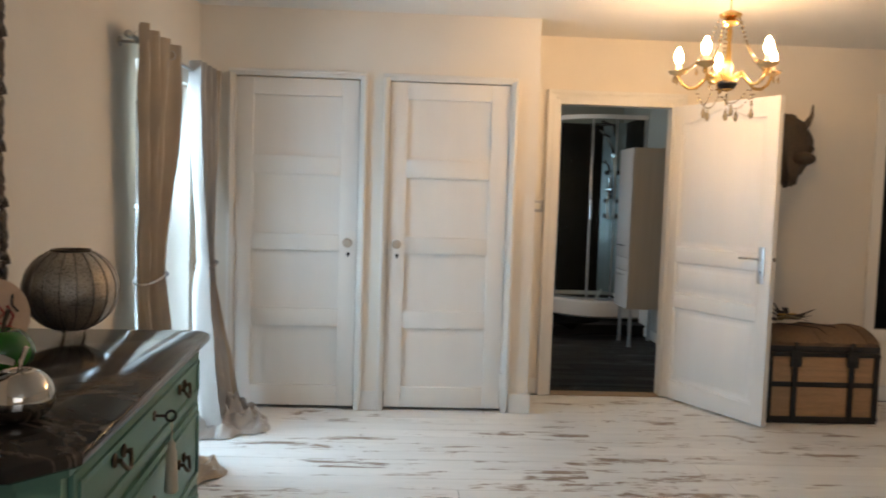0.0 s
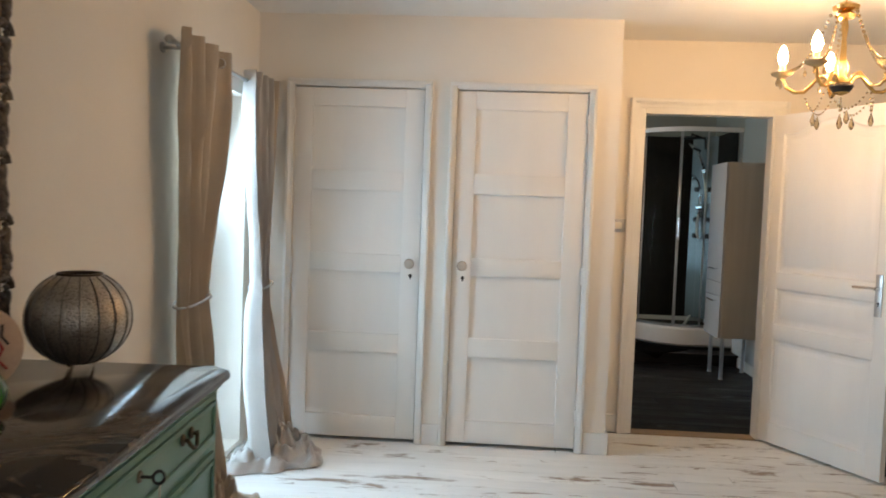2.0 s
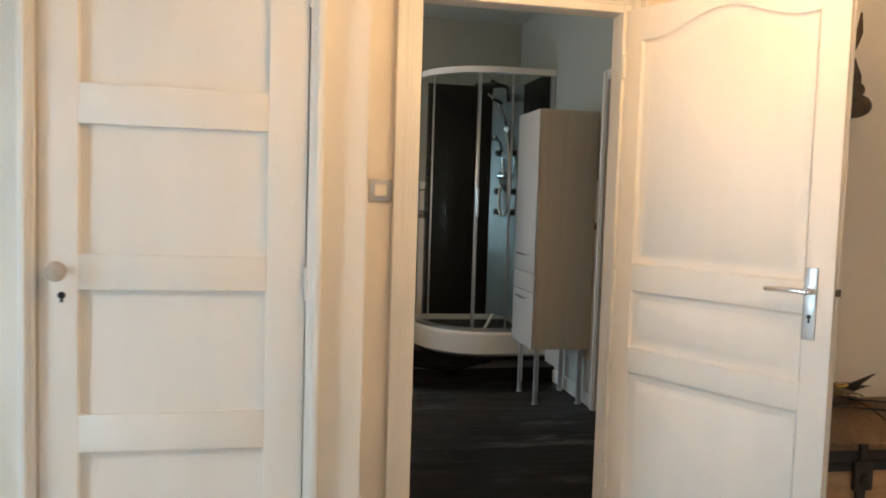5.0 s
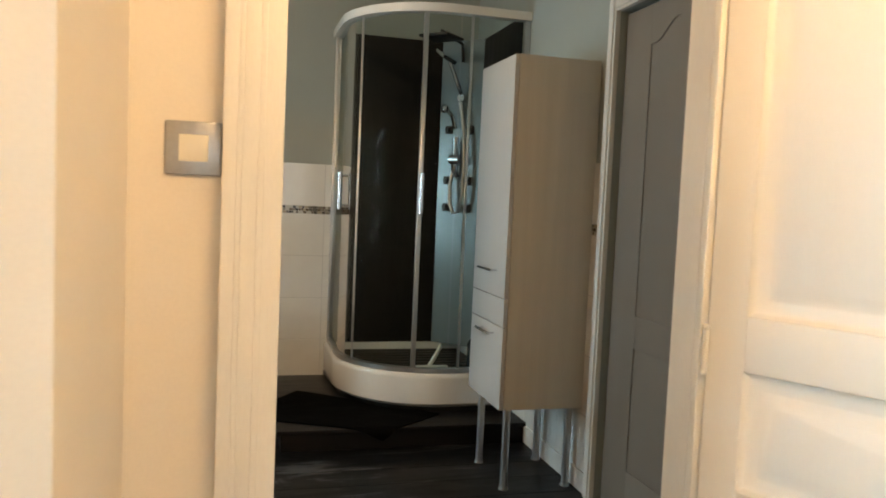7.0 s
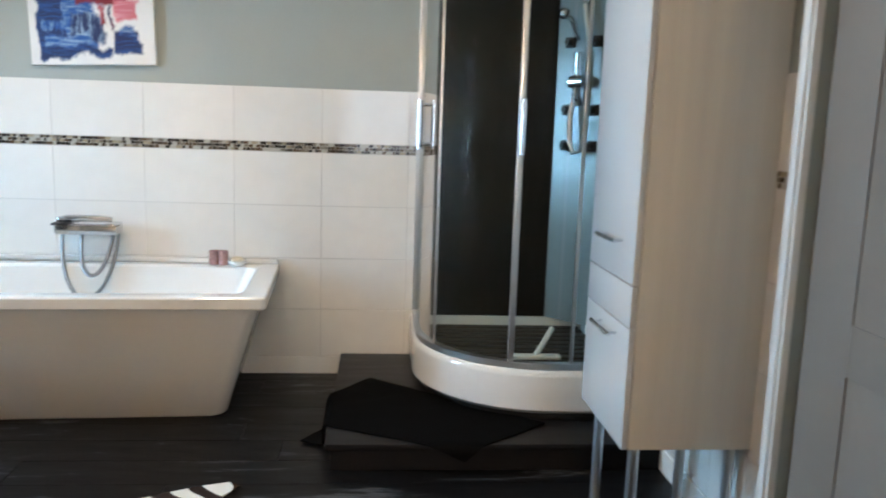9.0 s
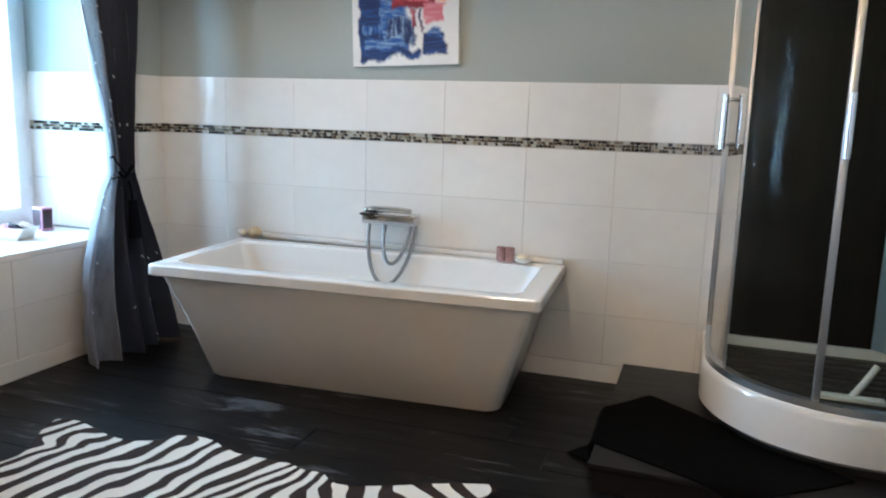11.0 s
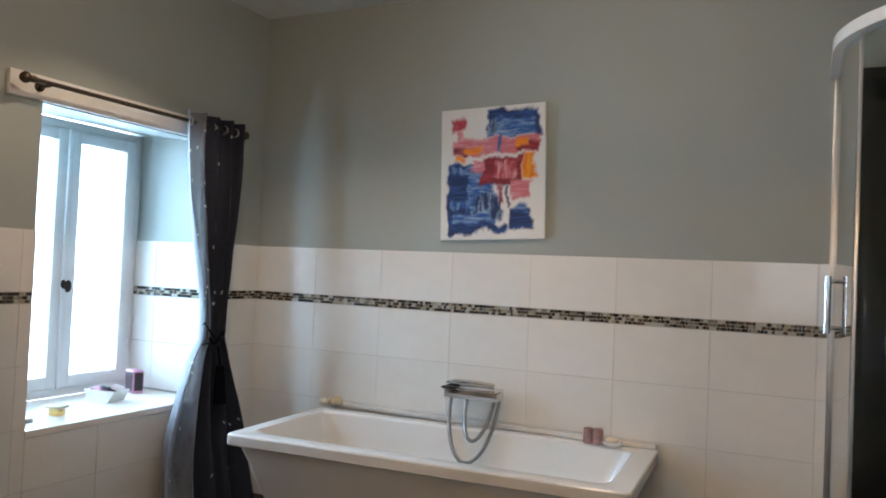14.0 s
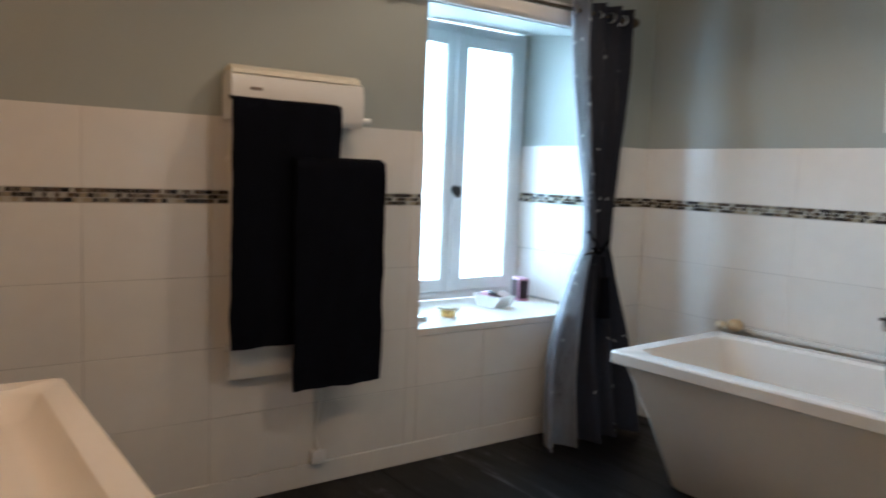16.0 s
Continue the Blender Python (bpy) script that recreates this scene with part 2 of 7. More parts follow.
def box(bm, x0, y0, z0, x1, y1, z1, bevel=0.0, m=None):
    g = bmesh.ops.create_cube(bm, size=1.0)
    mat_ = Matrix.LocRotScale(((x0 + x1) / 2, (y0 + y1) / 2, (z0 + z1) / 2), None, (abs(x1 - x0), abs(y1 - y0), abs(z1 - z0)))
    bmesh.ops.transform(bm, matrix=mat_, verts=g["verts"])
    if bevel:
        edges = list({e for v in g["verts"] for e in v.link_edges})
        r = bmesh.ops.bevel(bm, geom=edges, offset=bevel, segments=2, profile=0.6, affect="EDGES")
        verts = list({v for f in r["faces"] for v in f.verts} | {v for v in g["verts"] if v.is_valid})
    else:
        verts = g["verts"]
    if m is not None:
        bmesh.ops.transform(bm, matrix=m, verts=list({v for v in verts if v.is_valid}))
    return bm


def cyl(bm, p, q, r, r2=None, seg=16, caps=True):
    p, q = Vector(p), Vector(q)
    d = q - p
    m = Matrix.Translation((p + q) / 2) @ d.to_track_quat("Z", "Y").to_matrix().to_4x4()
    bmesh.ops.create_cone(bm, cap_ends=caps, segments=seg, radius1=r, radius2=r if r2 is None else r2, depth=d.length, matrix=m)
    return bm


def ball(bm, c, r, s=(1, 1, 1), u=16, v=12):
    bmesh.ops.create_uvsphere(bm, u_segments=u, v_segments=v, radius=r, matrix=Matrix.LocRotScale(c, None, s))
    return bm


def lathe(bm, profile, c=(0, 0, 0), seg=24, close=False):
    """Turns a profile of (radius, height) about the vertical through c."""
    rings = []
    for r, z in profile:
        rings.append([bm.verts.new((c[0] + r * math.cos(2 * math.pi * k / seg), c[1] + r * math.sin(2 * math.pi * k / seg), c[2] + z)) for k in range(seg)])
    for a, b in zip(rings, rings[1:]):
        for k in range(seg):
            bm.faces.new((a[k], a[(k + 1) % seg], b[(k + 1) % seg], b[k]))
    bm.faces.new(rings[0][::-1])
    bm.faces.new(rings[-1])
    return bm


def tube(bm, pts, r, seg=8, taper=None):
    """A round tube along a line of points."""
    pts = [Vector(p) for p in pts]
    rings, side = [], None
    for i, p in enumerate(pts):
        d = (pts[min(i + 1, len(pts) - 1)] - pts[max(i - 1, 0)]).normalized()
        if side is None:
            side = d.orthogonal().normalized()
        side = (side - d * side.dot(d)).normalized()
        up = d.cross(side)
        rr = r if taper is None else r * (1 + (taper - 1) * i / (len(pts) - 1))
        rings.append([bm.verts.new(p + rr * (side * math.cos(2 * math.pi * k / seg) + up * math.sin(2 * math.pi * k / seg))) for k in range(seg)])
    for a, b in zip(rings, rings[1:]):
        for k in range(seg):
            bm.faces.new((a[k], a[(k + 1) % seg], b[(k + 1) % seg], b[k]))
    bm.faces.new(rings[0][::-1])
    bm.faces.new(rings[-1])
    return bm


def prism(bm, outline, axis, a, b):
    """A flat outline pushed from a to b along an axis. Outline in the two other axes, in order."""
    def at(p, h):
        return {"x": (h, p[0], p[1]), "y": (p[0], h, p[1]), "z": (p[0], p[1], h)}[axis]
    lo = [bm.verts.new(at(p, a)) for p in outline]
    hi = [bm.verts.new(at(p, b)) for p in outline]
    n = len(outline)
    bm.faces.new(lo[::-1])
    bm.faces.new(hi)
    for k in range(n):
        bm.faces.new((lo[k], lo[(k + 1) % n], hi[(k + 1) % n], hi[k]))
    return bm


def sheet(bm, grid, thick=0.0):
    """A surface through a grid of points; with thickness it gets a second face behind it and closed edges."""
    pts = np.array(grid, float)
    def grown(p):
        return [[bm.verts.new(q) for q in row] for row in p]
    def faces(vs, flip=False):
        for a, b in zip(vs, vs[1:]):
            for k in range(len(a) - 1):
                q = (a[k], a[k + 1], b[k + 1], b[k])
                bm.faces.new(q[::-1] if flip else q)
    front = grown(pts)
    faces(front)
    if thick:
        du, dv = np.gradient(pts, axis=1), np.gradient(pts, axis=0)
        n = np.cross(du, dv)
        n /= np.maximum(np.linalg.norm(n, axis=2, keepdims=True), 1e-9)
        back = grown(pts - n * thick)
        faces(back, True)
        h, w = len(front), len(front[0])
        ring = [(0, j) for j in range(w)] + [(i, w - 1) for i in range(1, h)] + [(h - 1, j) for j in range(w - 2, -1, -1)] + [(i, 0) for i in range(h - 2, 0, -1)]
        for (i, j), (k, l) in zip(ring, ring[1:] + ring[:1]):
            bm.faces.new((front[i][j], back[i][j], back[k][l], front[k][l]))
    return bm


def mesh_of(name, bm, material, smooth=None):
    bmesh.ops.recalc_face_normals(bm, faces=bm.faces)
    me = bpy.data.meshes.new(name)
    bm.to_mesh(me)
    bm.free()
    me.materials.append(material)
    if smooth is not None:
        me.shade_smooth()
        me.set_sharp_from_angle(angle=radians(smooth))
    return me


def thing(name, label, category, at=(0, 0, 0), group="", turn=0):
    ob = tagged(new(name), label, category, group)
    ob.matrix_world = pose(*at, 0, 0, turn)
    ob.empty_display_size = 0.1
    return ob


def part(name, bm, material, parent, label="", smooth=40):
    """One mesh under a thing or a part, in the thing's own coordinates."""
    ob = new(name, mesh_of(name, bm, material, smooth))
    ob.parent = parent
    if label:
        ob["label"] = label
    return ob


def structure(name, bm, material, label, smooth=None):
    return tagged(new(name, mesh_of(name, bm, material, smooth)), label, name.split("_")[0], kind="structure")


B = bmesh.new

# ---- the rooms ----
XL, XE, YS, YC, YD, YD2, ZB = -0.982, 4.9, -2.2, 5.2, 5.69, 5.755, 2.50
XW, XR, YB, ZH = -1.181, 2.80, 9.295, 2.82
DX0, DX1, DZ = 1.355, 2.135, 2.04

# bedroom walls
bm = B()
box(bm, XL - 0.35, YS, 0, XL, 4.10, ZB)
box(bm, XL - 0.35, 5.0, 0, XL, YD2, ZB)
box(bm, XL - 0.35, 4.10, 1.98, XL, 5.0, ZB)
box(bm, XL - 0.35, 4.10, -0.1, XL, 5.0, 0.03)
structure("wall_west", bm, WALL_CREAM, "cream painted bedroom wall with a tall window opening")
bm = B()
box(bm, XE, YS, 0, XE + 0.2, YD2, ZB)
structure("wall_east", bm, WALL_CREAM, "cream painted plain bedroom wall")
bm = B()
for x0, x1, z0, z1 in ((XL - 0.35, 0.45, 0, ZB), (2.75, XE + 0.2, 0, ZB), (0.45, 2.75, 0, 0.75), (0.45, 2.75, 2.3, ZB)):
    box(bm, x0, YS - 0.2, z0, x1, YS, z1)
structure("wall_south", bm, WALL_CREAM, "cream painted bedroom wall with a window opening")
# closet front: a shallow block with two doors
C1, C2 = (-0.763, 0.003), (0.190, 0.945)
bm = B()
for x0, x1, z0, z1 in ((XL, C1[0], 0, ZB), (C1[1], C2[0], 0, ZB), (C2[1], 1.120, 0, ZB), (C1[0], C1[1], 2.085, ZB), (C2[0], C2[1], 2.085, ZB)):
    box(bm, x0, YC, z0, x1, YC + 0.07, z1)
box(bm, 1.050, YC + 0.07, 0, 1.120, YD, ZB)
structure("wall_closet", bm, WALL_CREAM, "cream painted closet front with two door openings")
# wall between the rooms, with the doorway and the wardrobe niche
bm = B()
for x0, x1, z0, z1 in ((XL - 0.35, DX0 - 0.02, 0, ZB), (DX1 + 0.02, 3.68, 0, ZB), (4.4, XE + 0.2, 0, ZB), (DX0 - 0.02, DX1 + 0.02, DZ + 0.02, ZB), (3.68, 4.4, 0, 0.52), (3.68, 4.4, 2.11, ZB)):
    box(bm, x0, YD, z0, x1, YD + 0.03, z1)
structure("wall_north", bm, WALL_CREAM, "cream painted wall with a doorway to the bathroom")
bm = B()
box(bm, XL - 0.4, YS - 0.2, ZB, XE + 0.2, YD + 0.03, ZB + 0.1)
structure("ceiling_bedroom", bm, CEIL_WHITE, "white painted bedroom ceiling")
# bathroom walls
WY0, WY1, WZ0, WZ1 = 7.835, 8.93, 0.585, 1.995
bm = B()
for x0, x1, z0, z1 in ((XW - 0.7, DX0 - 0.02, 0, ZH), (DX1 + 0.02, XR + 0.2, 0, ZH), (DX0 - 0.02, DX1 + 0.02, DZ + 0.02, ZH)):
    box(bm, x0, YD + 0.03, z0, x1, YD2, z1)
structure("wall_bath_south", bm, GREEN_WALL, "grey-green painted bathroom side of the doorway wall")
bm = B()
box(bm, XW - 0.7, YB, 0, XR + 0.2, YB + 0.2, ZH)
wall_back = structure("wall_bath_north", bm, GREEN_WALL, "grey-green bathroom wall half covered with white tiles")
bm = B()
box(bm, XW - 0.7, YD2, 0, XW, WY0, ZH)
box(bm, XW - 0.7, WY1, 0, XW, YB, ZH)
box(bm, XW - 0.7, WY0, 0, XW, WY1, WZ0 - 0.02)
prism(bm, [(XW, WZ1), (XW - 0.7, 2.09), (XW - 0.7, ZH), (XW, ZH)], "y", WY0, WY1)
prism(bm, [(XW, WY0), (XW - 0.7, WY0), (XW - 0.7, 7.96), (XW - 0.6, 7.96)], "z", WZ0, 2.02)
wall_win = structure("wall_bath_west", bm, GREEN_WALL, "thick grey-green bathroom wall with a deep window reveal")
bm = B()
D2Y0, D2Y1, D2Z = 6.665, 7.335, 2.07
box(bm, XR, YD2, 0, XR + 0.2, D2Y0, ZH)
box(bm, XR, D2Y1, 0, XR + 0.2, YB, ZH)
box(bm, XR, D2Y0, D2Z, XR + 0.2, D2Y1, ZH)
wall_r = structure("wall_bath_east", bm, GREEN_WALL, "grey-green bathroom wall with a closed door")
bm = B()
box(bm, XW - 0.7, YD + 0.03, ZH, XR + 0.2, YB + 0.2, ZH + 0.1)
structure("ceiling_bathroom", bm, BATH_CEIL, "off-white bathroom ceiling")

# floors
bm = B()
box(bm, XL - 0.4, YS - 0.2, -0.1, XE + 0.2, YD + 0.03, -0.006)
floor_bed = structure("floor_bedroom", bm, SHADE_BLACK, "whitewashed worn wooden floorboards")
bm = B()
box(bm, XW - 0.7, YD + 0.03, -0.1, XR + 0.2, YB + 0.2, -0.006)
floor_bath = structure("floor_bathroom", bm, SHADE_BLACK, "black painted wooden floorboards")

# ---- closet doors, casings, doorway ----


def casing(name, x0, x1, z1, y, w, depth, label):
    """A moulded frame round a doorway on a wall that faces the south."""
    ob = thing(name, label, "door frame")
    ob["kind"] = "structure"
    for nm, a, b, c, d in (("jamb_casing", x0 - w, x0, 0, z1 + w), ("jamb_casing", x1, x1 + w, 0, z1 + w), ("head_casing", x0, x1, z1, z1 + w)):
        bm = B()
        box(bm, a, y - depth, c, b, y, d, 0.004)
        if w > 0.06:
            for near, far, proud in ((0.030, 0.040, 0.006), (0.040, 0.064, 0.010), (0.064, 0.072, 0.016), (0.072, w, 0.022)):
                if nm == "head_casing":
                    box(bm, x0 - near, y - depth - proud, z1 + near, x1 + near, y - depth + 0.001, z1 + far, 0.002)
                elif a < x0:
                    box(bm, x0 - far, y - depth - proud, c, x0 - near, y - depth + 0.001, z1 + far, 0.002)
                else:
                    box(bm, x1 + near, y - depth - proud, c, x1 + far, y - depth + 0.001, z1 + far, 0.002)
        elif nm == "head_casing":
            box(bm, x0 - w + 0.004, y - depth - 0.012, z1 + w - 0.022, x1 + w - 0.004, y - depth + 0.002, z1 + w - 0.002, 0.004)
            box(bm, a, y - depth - 0.006, z1 + 0.012, b, y - depth + 0.002, z1 + 0.03, 0.003)
        else:
            outer = a if a < x0 else b
            s = 1 if a < x0 else -1
            box(bm, outer, y - depth - 0.014, c, outer + s * 0.022, y - depth + 0.002, d - 0.023, 0.004)
            box(bm, outer + s * (w - 0.03), y - depth - 0.006, c, outer + s * (w - 0.012), y - depth + 0.002, z1 + 0.01, 0.003)
        part(nm, bm, WOOD_WHITE, ob)
    return ob


casing("trim_closet_door_a", C1[0], C1[1], 2.085, YC, 0.042, 0.012, "white moulded wooden closet door frame")
casing("trim_closet_door_b", C2[0], C2[1], 2.085, YC, 0.042, 0.012, "white moulded wooden closet door frame")
bath_frame = casing("trim_bath_doorway", DX0, DX1, DZ, YD, 0.094, 0.022, "cream white moulded bathroom door frame")
bm = B()
box(bm, DX0 - 0.02, YD - 0.001, 0, DX0, YD2 + 0.012, DZ + 0.02)
box(bm, DX1, YD - 0.001, 0, DX1 + 0.02, YD2 + 0.012, DZ + 0.02)
box(bm, DX0, YD - 0.001, DZ, DX1, YD2 + 0.012, DZ + 0.02)
part("lining", bm, WOOD_WHITE, bath_frame)
bm = B()
box(bm, DX0, YD - 0.03, -0.004, DX1, YD2 + 0.01, 0.008, 0.003)
tagged(new("threshold_strip", mesh_of("threshold_strip", bm, surface("threshold_wood", (0.32, 0.23, 0.14), 0.45, fine=60, stretch=(1, 8, 8)))), "worn wooden threshold strip in the doorway", "threshold", kind="structure")
for x0, x1 in ((0.046, 0.147), (0.99, 1.136)):
    bm = B()
    box(bm, x0, YC - 0.016, 0, x1, YC, 0.125, 0.004)
    if x1 > 1:
        box(bm, 1.120, YC + 0.001, 0, 1.136, YD - 0.02, 0.125, 0.004)
    tagged(new("baseboard_plinth", mesh_of("baseboard_plinth", bm, WOOD_WHITE)), "white painted plinth block at the closet foot", "baseboard", kind="structure")
for x0, x1 in ((1.137, DX0 - 0.095), (DX1 + 0.095, XE)):
    bm = B()
    box(bm, x0, YD - 0.014, 0, x1, YD, 0.115, 0.004)
    tagged(new("baseboard", mesh_of("baseboard", bm, WOOD_WHITE)), "white painted wooden baseboard", "baseboard", kind="structure")
bm = B()
box(bm, XL, YS, 0, XL + 0.014, 4.05, 0.115, 0.004)
tagged(new("baseboard", mesh_of("baseboard", bm, WOOD_WHITE)), "white painted wooden baseboard", "baseboard", kind="structure")


def closet_door(x0, x1, knob_x, hinge_x, px0, px1):
    ob = thing("closet_door", "white painted four-panel wooden closet door, closed", "door", (0, YC + 0.006, 0), "closet doors")
    rows = ((0.152, 0.534), (0.643, 1.012), (1.113, 1.487), (1.600, 1.974))
    z0, z1, t = 0.022, 2.078, 0.034
    bm = B()
    box(bm, x0 + 0.004, 0, z0, px0, t, z1, 0.002)
    box(bm, px1, 0, z0, x1 - 0.004, t, z1, 0.002)
    edges = [z0] + [v for r in rows for v in r] + [z1]
    for a, b in zip(edges[0::2], edges[1::2]):
        box(bm, px0, 0, a, px1, t, b, 0.002)
    part("door_frame", bm, DOOR_WHITE, ob)
    for a, b in rows:
        bm = B()
        box(bm, px0 - 0.004, 0.018, a - 0.004, px1 + 0.004, 0.031, b + 0.004)
        part("panel", bm, DOOR_WHITE, ob)
    bm = B()
    for (y0, r0), (y1, r1) in zip(((0.0, 0.017), (-0.008, 0.011), (-0.022, 0.012), (-0.034, 0.027), (-0.046, 0.030), (-0.054, 0.024)), ((-0.008, 0.011), (-0.022, 0.012), (-0.034, 0.027), (-0.046, 0.030), (-0.054, 0.024), (-0.058, 0.010))):
        cyl(bm, (knob_x, y0, 1.068), (knob_x, y1, 1.068), r0, r1, 20)
    part("knob", bm, surface("knob_porcelain", (0.50, 0.43, 0.36), 0.2, vary=0.1), ob, "beige round door knob")
    bm = B()
    cyl(bm, (knob_x + 0.004, -0.002, 0.995), (knob_x + 0.004, 0.004, 0.995), 0.011, 0.011, 14)
    box(bm, knob_x, -0.002, 0.975, knob_x + 0.008, 0.003, 0.99)
    part("keyhole", bm, BLACK_IRON, ob, "dark keyhole")
    for hz in (0.20, 1.03, 1.90):
        bm = B()
        cyl(bm, (hinge_x, -0.012, hz - 0.045), (hinge_x, -0.012, hz + 0.045), 0.006, None, 10)
        ball(bm, (hinge_x, -0.012, hz + 0.05), 0.007, u=10, v=8)
        part("hinge", bm, WOOD_WHITE, ob)
    return ob


closet_door(C1[0], C1[1], -0.055, C1[0] + 0.002, C1[0] + 0.108, C1[1] - 0.112)
closet_door(C2[0], C2[1], 0.252, C2[1] - 0.002, C2[0] + 0.110, C2[1] - 0.118)
bm = B()
box(bm, XL, YC + 0.08, 0, 1.045, YD - 0.01, 0.004)
structure("floor_closet", bm, SHADE_BLACK, "closet floor behind the doors, near-black in place of shade")


def panel_door(name, w, h, label, material, arch=True, at=(0, 0, 0), turn=0.0, handle=True, stile=0.075, rows=((0.13, 0.655), (0.748, 0.972), (1.072, 1.92))):
    """A leaf from its hinge along +x, its shown face towards -y: arched top panel, a low middle one, a tall lower one."""
    ob = thing(name, label, "door", at, "", turn)
    t, rec, s0, s1 = 0.040, 0.014 if handle else 0.005, stile, 0.088
    core = B()
    box(core, 0.004, rec, 0.012, w, t - rec, h)
    part("core", core, material, ob)
    for front, (ya, yb) in enumerate(((0, rec), (t - rec, t))):
        bm = B()
        box(bm, 0.002, ya, 0.010, s0, yb, h, 0.0015)
        box(bm, w - s1, ya, 0.010, w + 0.002, yb, h, 0.0015)
        box(bm, s0, ya, 0.010, w - s1, yb, rows[0][0], 0.0015)
        for lower, upper in zip(rows, rows[1:]):
            box(bm, s0, ya, lower[1], w - s1, yb, upper[0], 0.0015)
        n = 24
        crown = []
        for k in range(n + 1):
            u = k / n
            rise = 0.5 - 0.5 * math.cos(2 * math.pi * min(1, max(0, (u - 0.08) / 0.84)))
            crown.append((s0 + (w - s1 - s0) * u, rows[-1][1] + (0.072 * rise if arch else 0)))
        prism(bm, [(s0, h), *crown, (w - s1, h)], "y", ya, yb)
        part("face_frame", bm, material, ob)
        for i, (a, b) in enumerate(rows):
            def outline(inset):
                x0, x1, z0 = s0 + inset, w - s1 - inset, a + inset
                top = [(x0 + (x1 - x0) * k / n, (crown[k][1] if i == len(rows) - 1 else b) - inset) for k in range(n + 1)]
                return [(x0, z0), *top, (x1, z0)]
            deep = rec - 0.001
            steps = ((0.001, 0.0), (0.006, 0.55), (0.012, 0.80), (0.018, 0.85), (0.030, 0.98), (0.034, 0.98), (0.056, 0.28), (0.058, 0.22)) if handle else ((0.002, 0.98), (0.030, 0.98), (0.044, 0.4))
            bm = B()
            loops = []
            for inset, sunk in steps:
                yy = deep * sunk + 0.0003
                loops.append([bm.verts.new((x, yy if not front else t - yy, z)) for x, z in outline(inset)])
            for p, q in zip(loops, loops[1:]):
                for k in range(len(p)):
                    bm.faces.new((p[k], p[(k + 1) % len(p)], q[(k + 1) % len(q)], q[k]))
            bm.faces.new(loops[-1])
            part("raised_panel", bm, material, ob, "", 30)
    if handle:
        for sgn, y in ((-1, 0.0), (1, t)):
            bm = B()
            box(bm, 0.745, min(y, y + sgn * 0.007), 0.892, 0.787, max(y, y + sgn * 0.007), 1.120, 0.003)
            plate = part("lock_plate", bm, STEEL_DULL, ob, "satin nickel lock plate")
            bm = B()
            tube(bm, [(0.767, y + sgn * 0.006, 1.045), (0.767, y + sgn * 0.045, 1.045)], 0.010, 12)
            tube(bm, [(0.772, y + sgn * 0.045, 1.045), (0.73, y + sgn * 0.048, 1.047), (0.68, y + sgn * 0.046, 1.045), (0.636, y + sgn * 0.042, 1.043)], 0.0085, 10)
            part("lever", bm, CHROME, plate)
            bm = B()
            cyl(bm, (0.767, y + sgn * 0.005, 0.965), (0.767, y + sgn * 0.009, 0.965), 0.007, None, 12)
            box(bm, 0.764, min(y + sgn * 0.005, y + sgn * 0.009), 0.945, 0.770, max(y + sgn * 0.005, y + sgn * 0.009), 0.962)
            part("keyhole", bm, BLACK_IRON, plate)
        bm = B()
        box(bm, w + 0.001, 0.012, 1.035, w + 0.012, 0.028, 1.058, 0.002)
        part("latch", bm, BRONZE, ob)
        for hz in (0.22, 1.00, 1.83):
            bm = B()
            cyl(bm, (0.0, -0.004, hz - 0.038), (0.0, -0.004, hz + 0.038), 0.0065, None, 12)
            ball(bm, (0.0, -0.004, hz + 0.043), 0.007, u=10, v=8)
            ball(bm, (0.0, -0.004, hz - 0.043), 0.007, u=10, v=8)
            part("hinge", bm, WOOD_WHITE, ob)
    return ob


ANG = math.degrees(math.atan2(4.925 - 5.662, 2.535 - 2.145))
panel_door("bathroom_door", 0.833, 2.04, "white painted panelled bathroom door standing wide open", DOOR_WHITE, True, (2.145, 5.662, 0.006), ANG)
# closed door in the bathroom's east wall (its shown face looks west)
d2 = panel_door("passage_door", D2Y1 - D2Y0 - 0.012, 2.055, "grey-beige panelled bathroom side door, closed, shade put into its colour", DOOR_BEIGE_SHADED, True, (XR + 0.03, D2Y1 - 0.006, 0.004), -90, handle=False, stile=0.20, rows=((0.20, 0.70), (0.83, 1.90)))
d2f = thing("trim_passage_door", "white moulded side door frame", "door frame")
d2f["kind"] = "structure"
for a, b, c, d in ((D2Y1, D2Y1 + 0.06, 0, D2Z + 0.06), (D2Y0 - 0.001, D2Y0 + 0.02, 0, D2Z), (D2Y0, D2Y1, D2Z, D2Z + 0.06)):
    bm = B()
    box(bm, XR - (0.022 if b - a > 0.05 else 0.004), a, c, XR + 0.001, b, d, 0.003)
    if b - a > 0.05:
        box(bm, XR - 0.030, a + 0.012, c if c == 0 else c + 0.012, XR - 0.02, b - 0.012, d - 0.012, 0.004)
    part("casing", bm, WOOD_WHITE, d2f)
bm = B()
box(bm, XR, D2Y0 - 0.05, 0, XR + 0.26, D2Y0 - 0.001, 0.001)
box(bm, XR + 0.085, D2Y0 - 0.1, 0, XR + 0.2, D2Y1 + 0.1, D2Z + 0.1)
part("backing", bm, SHADE_BLACK, d2f)

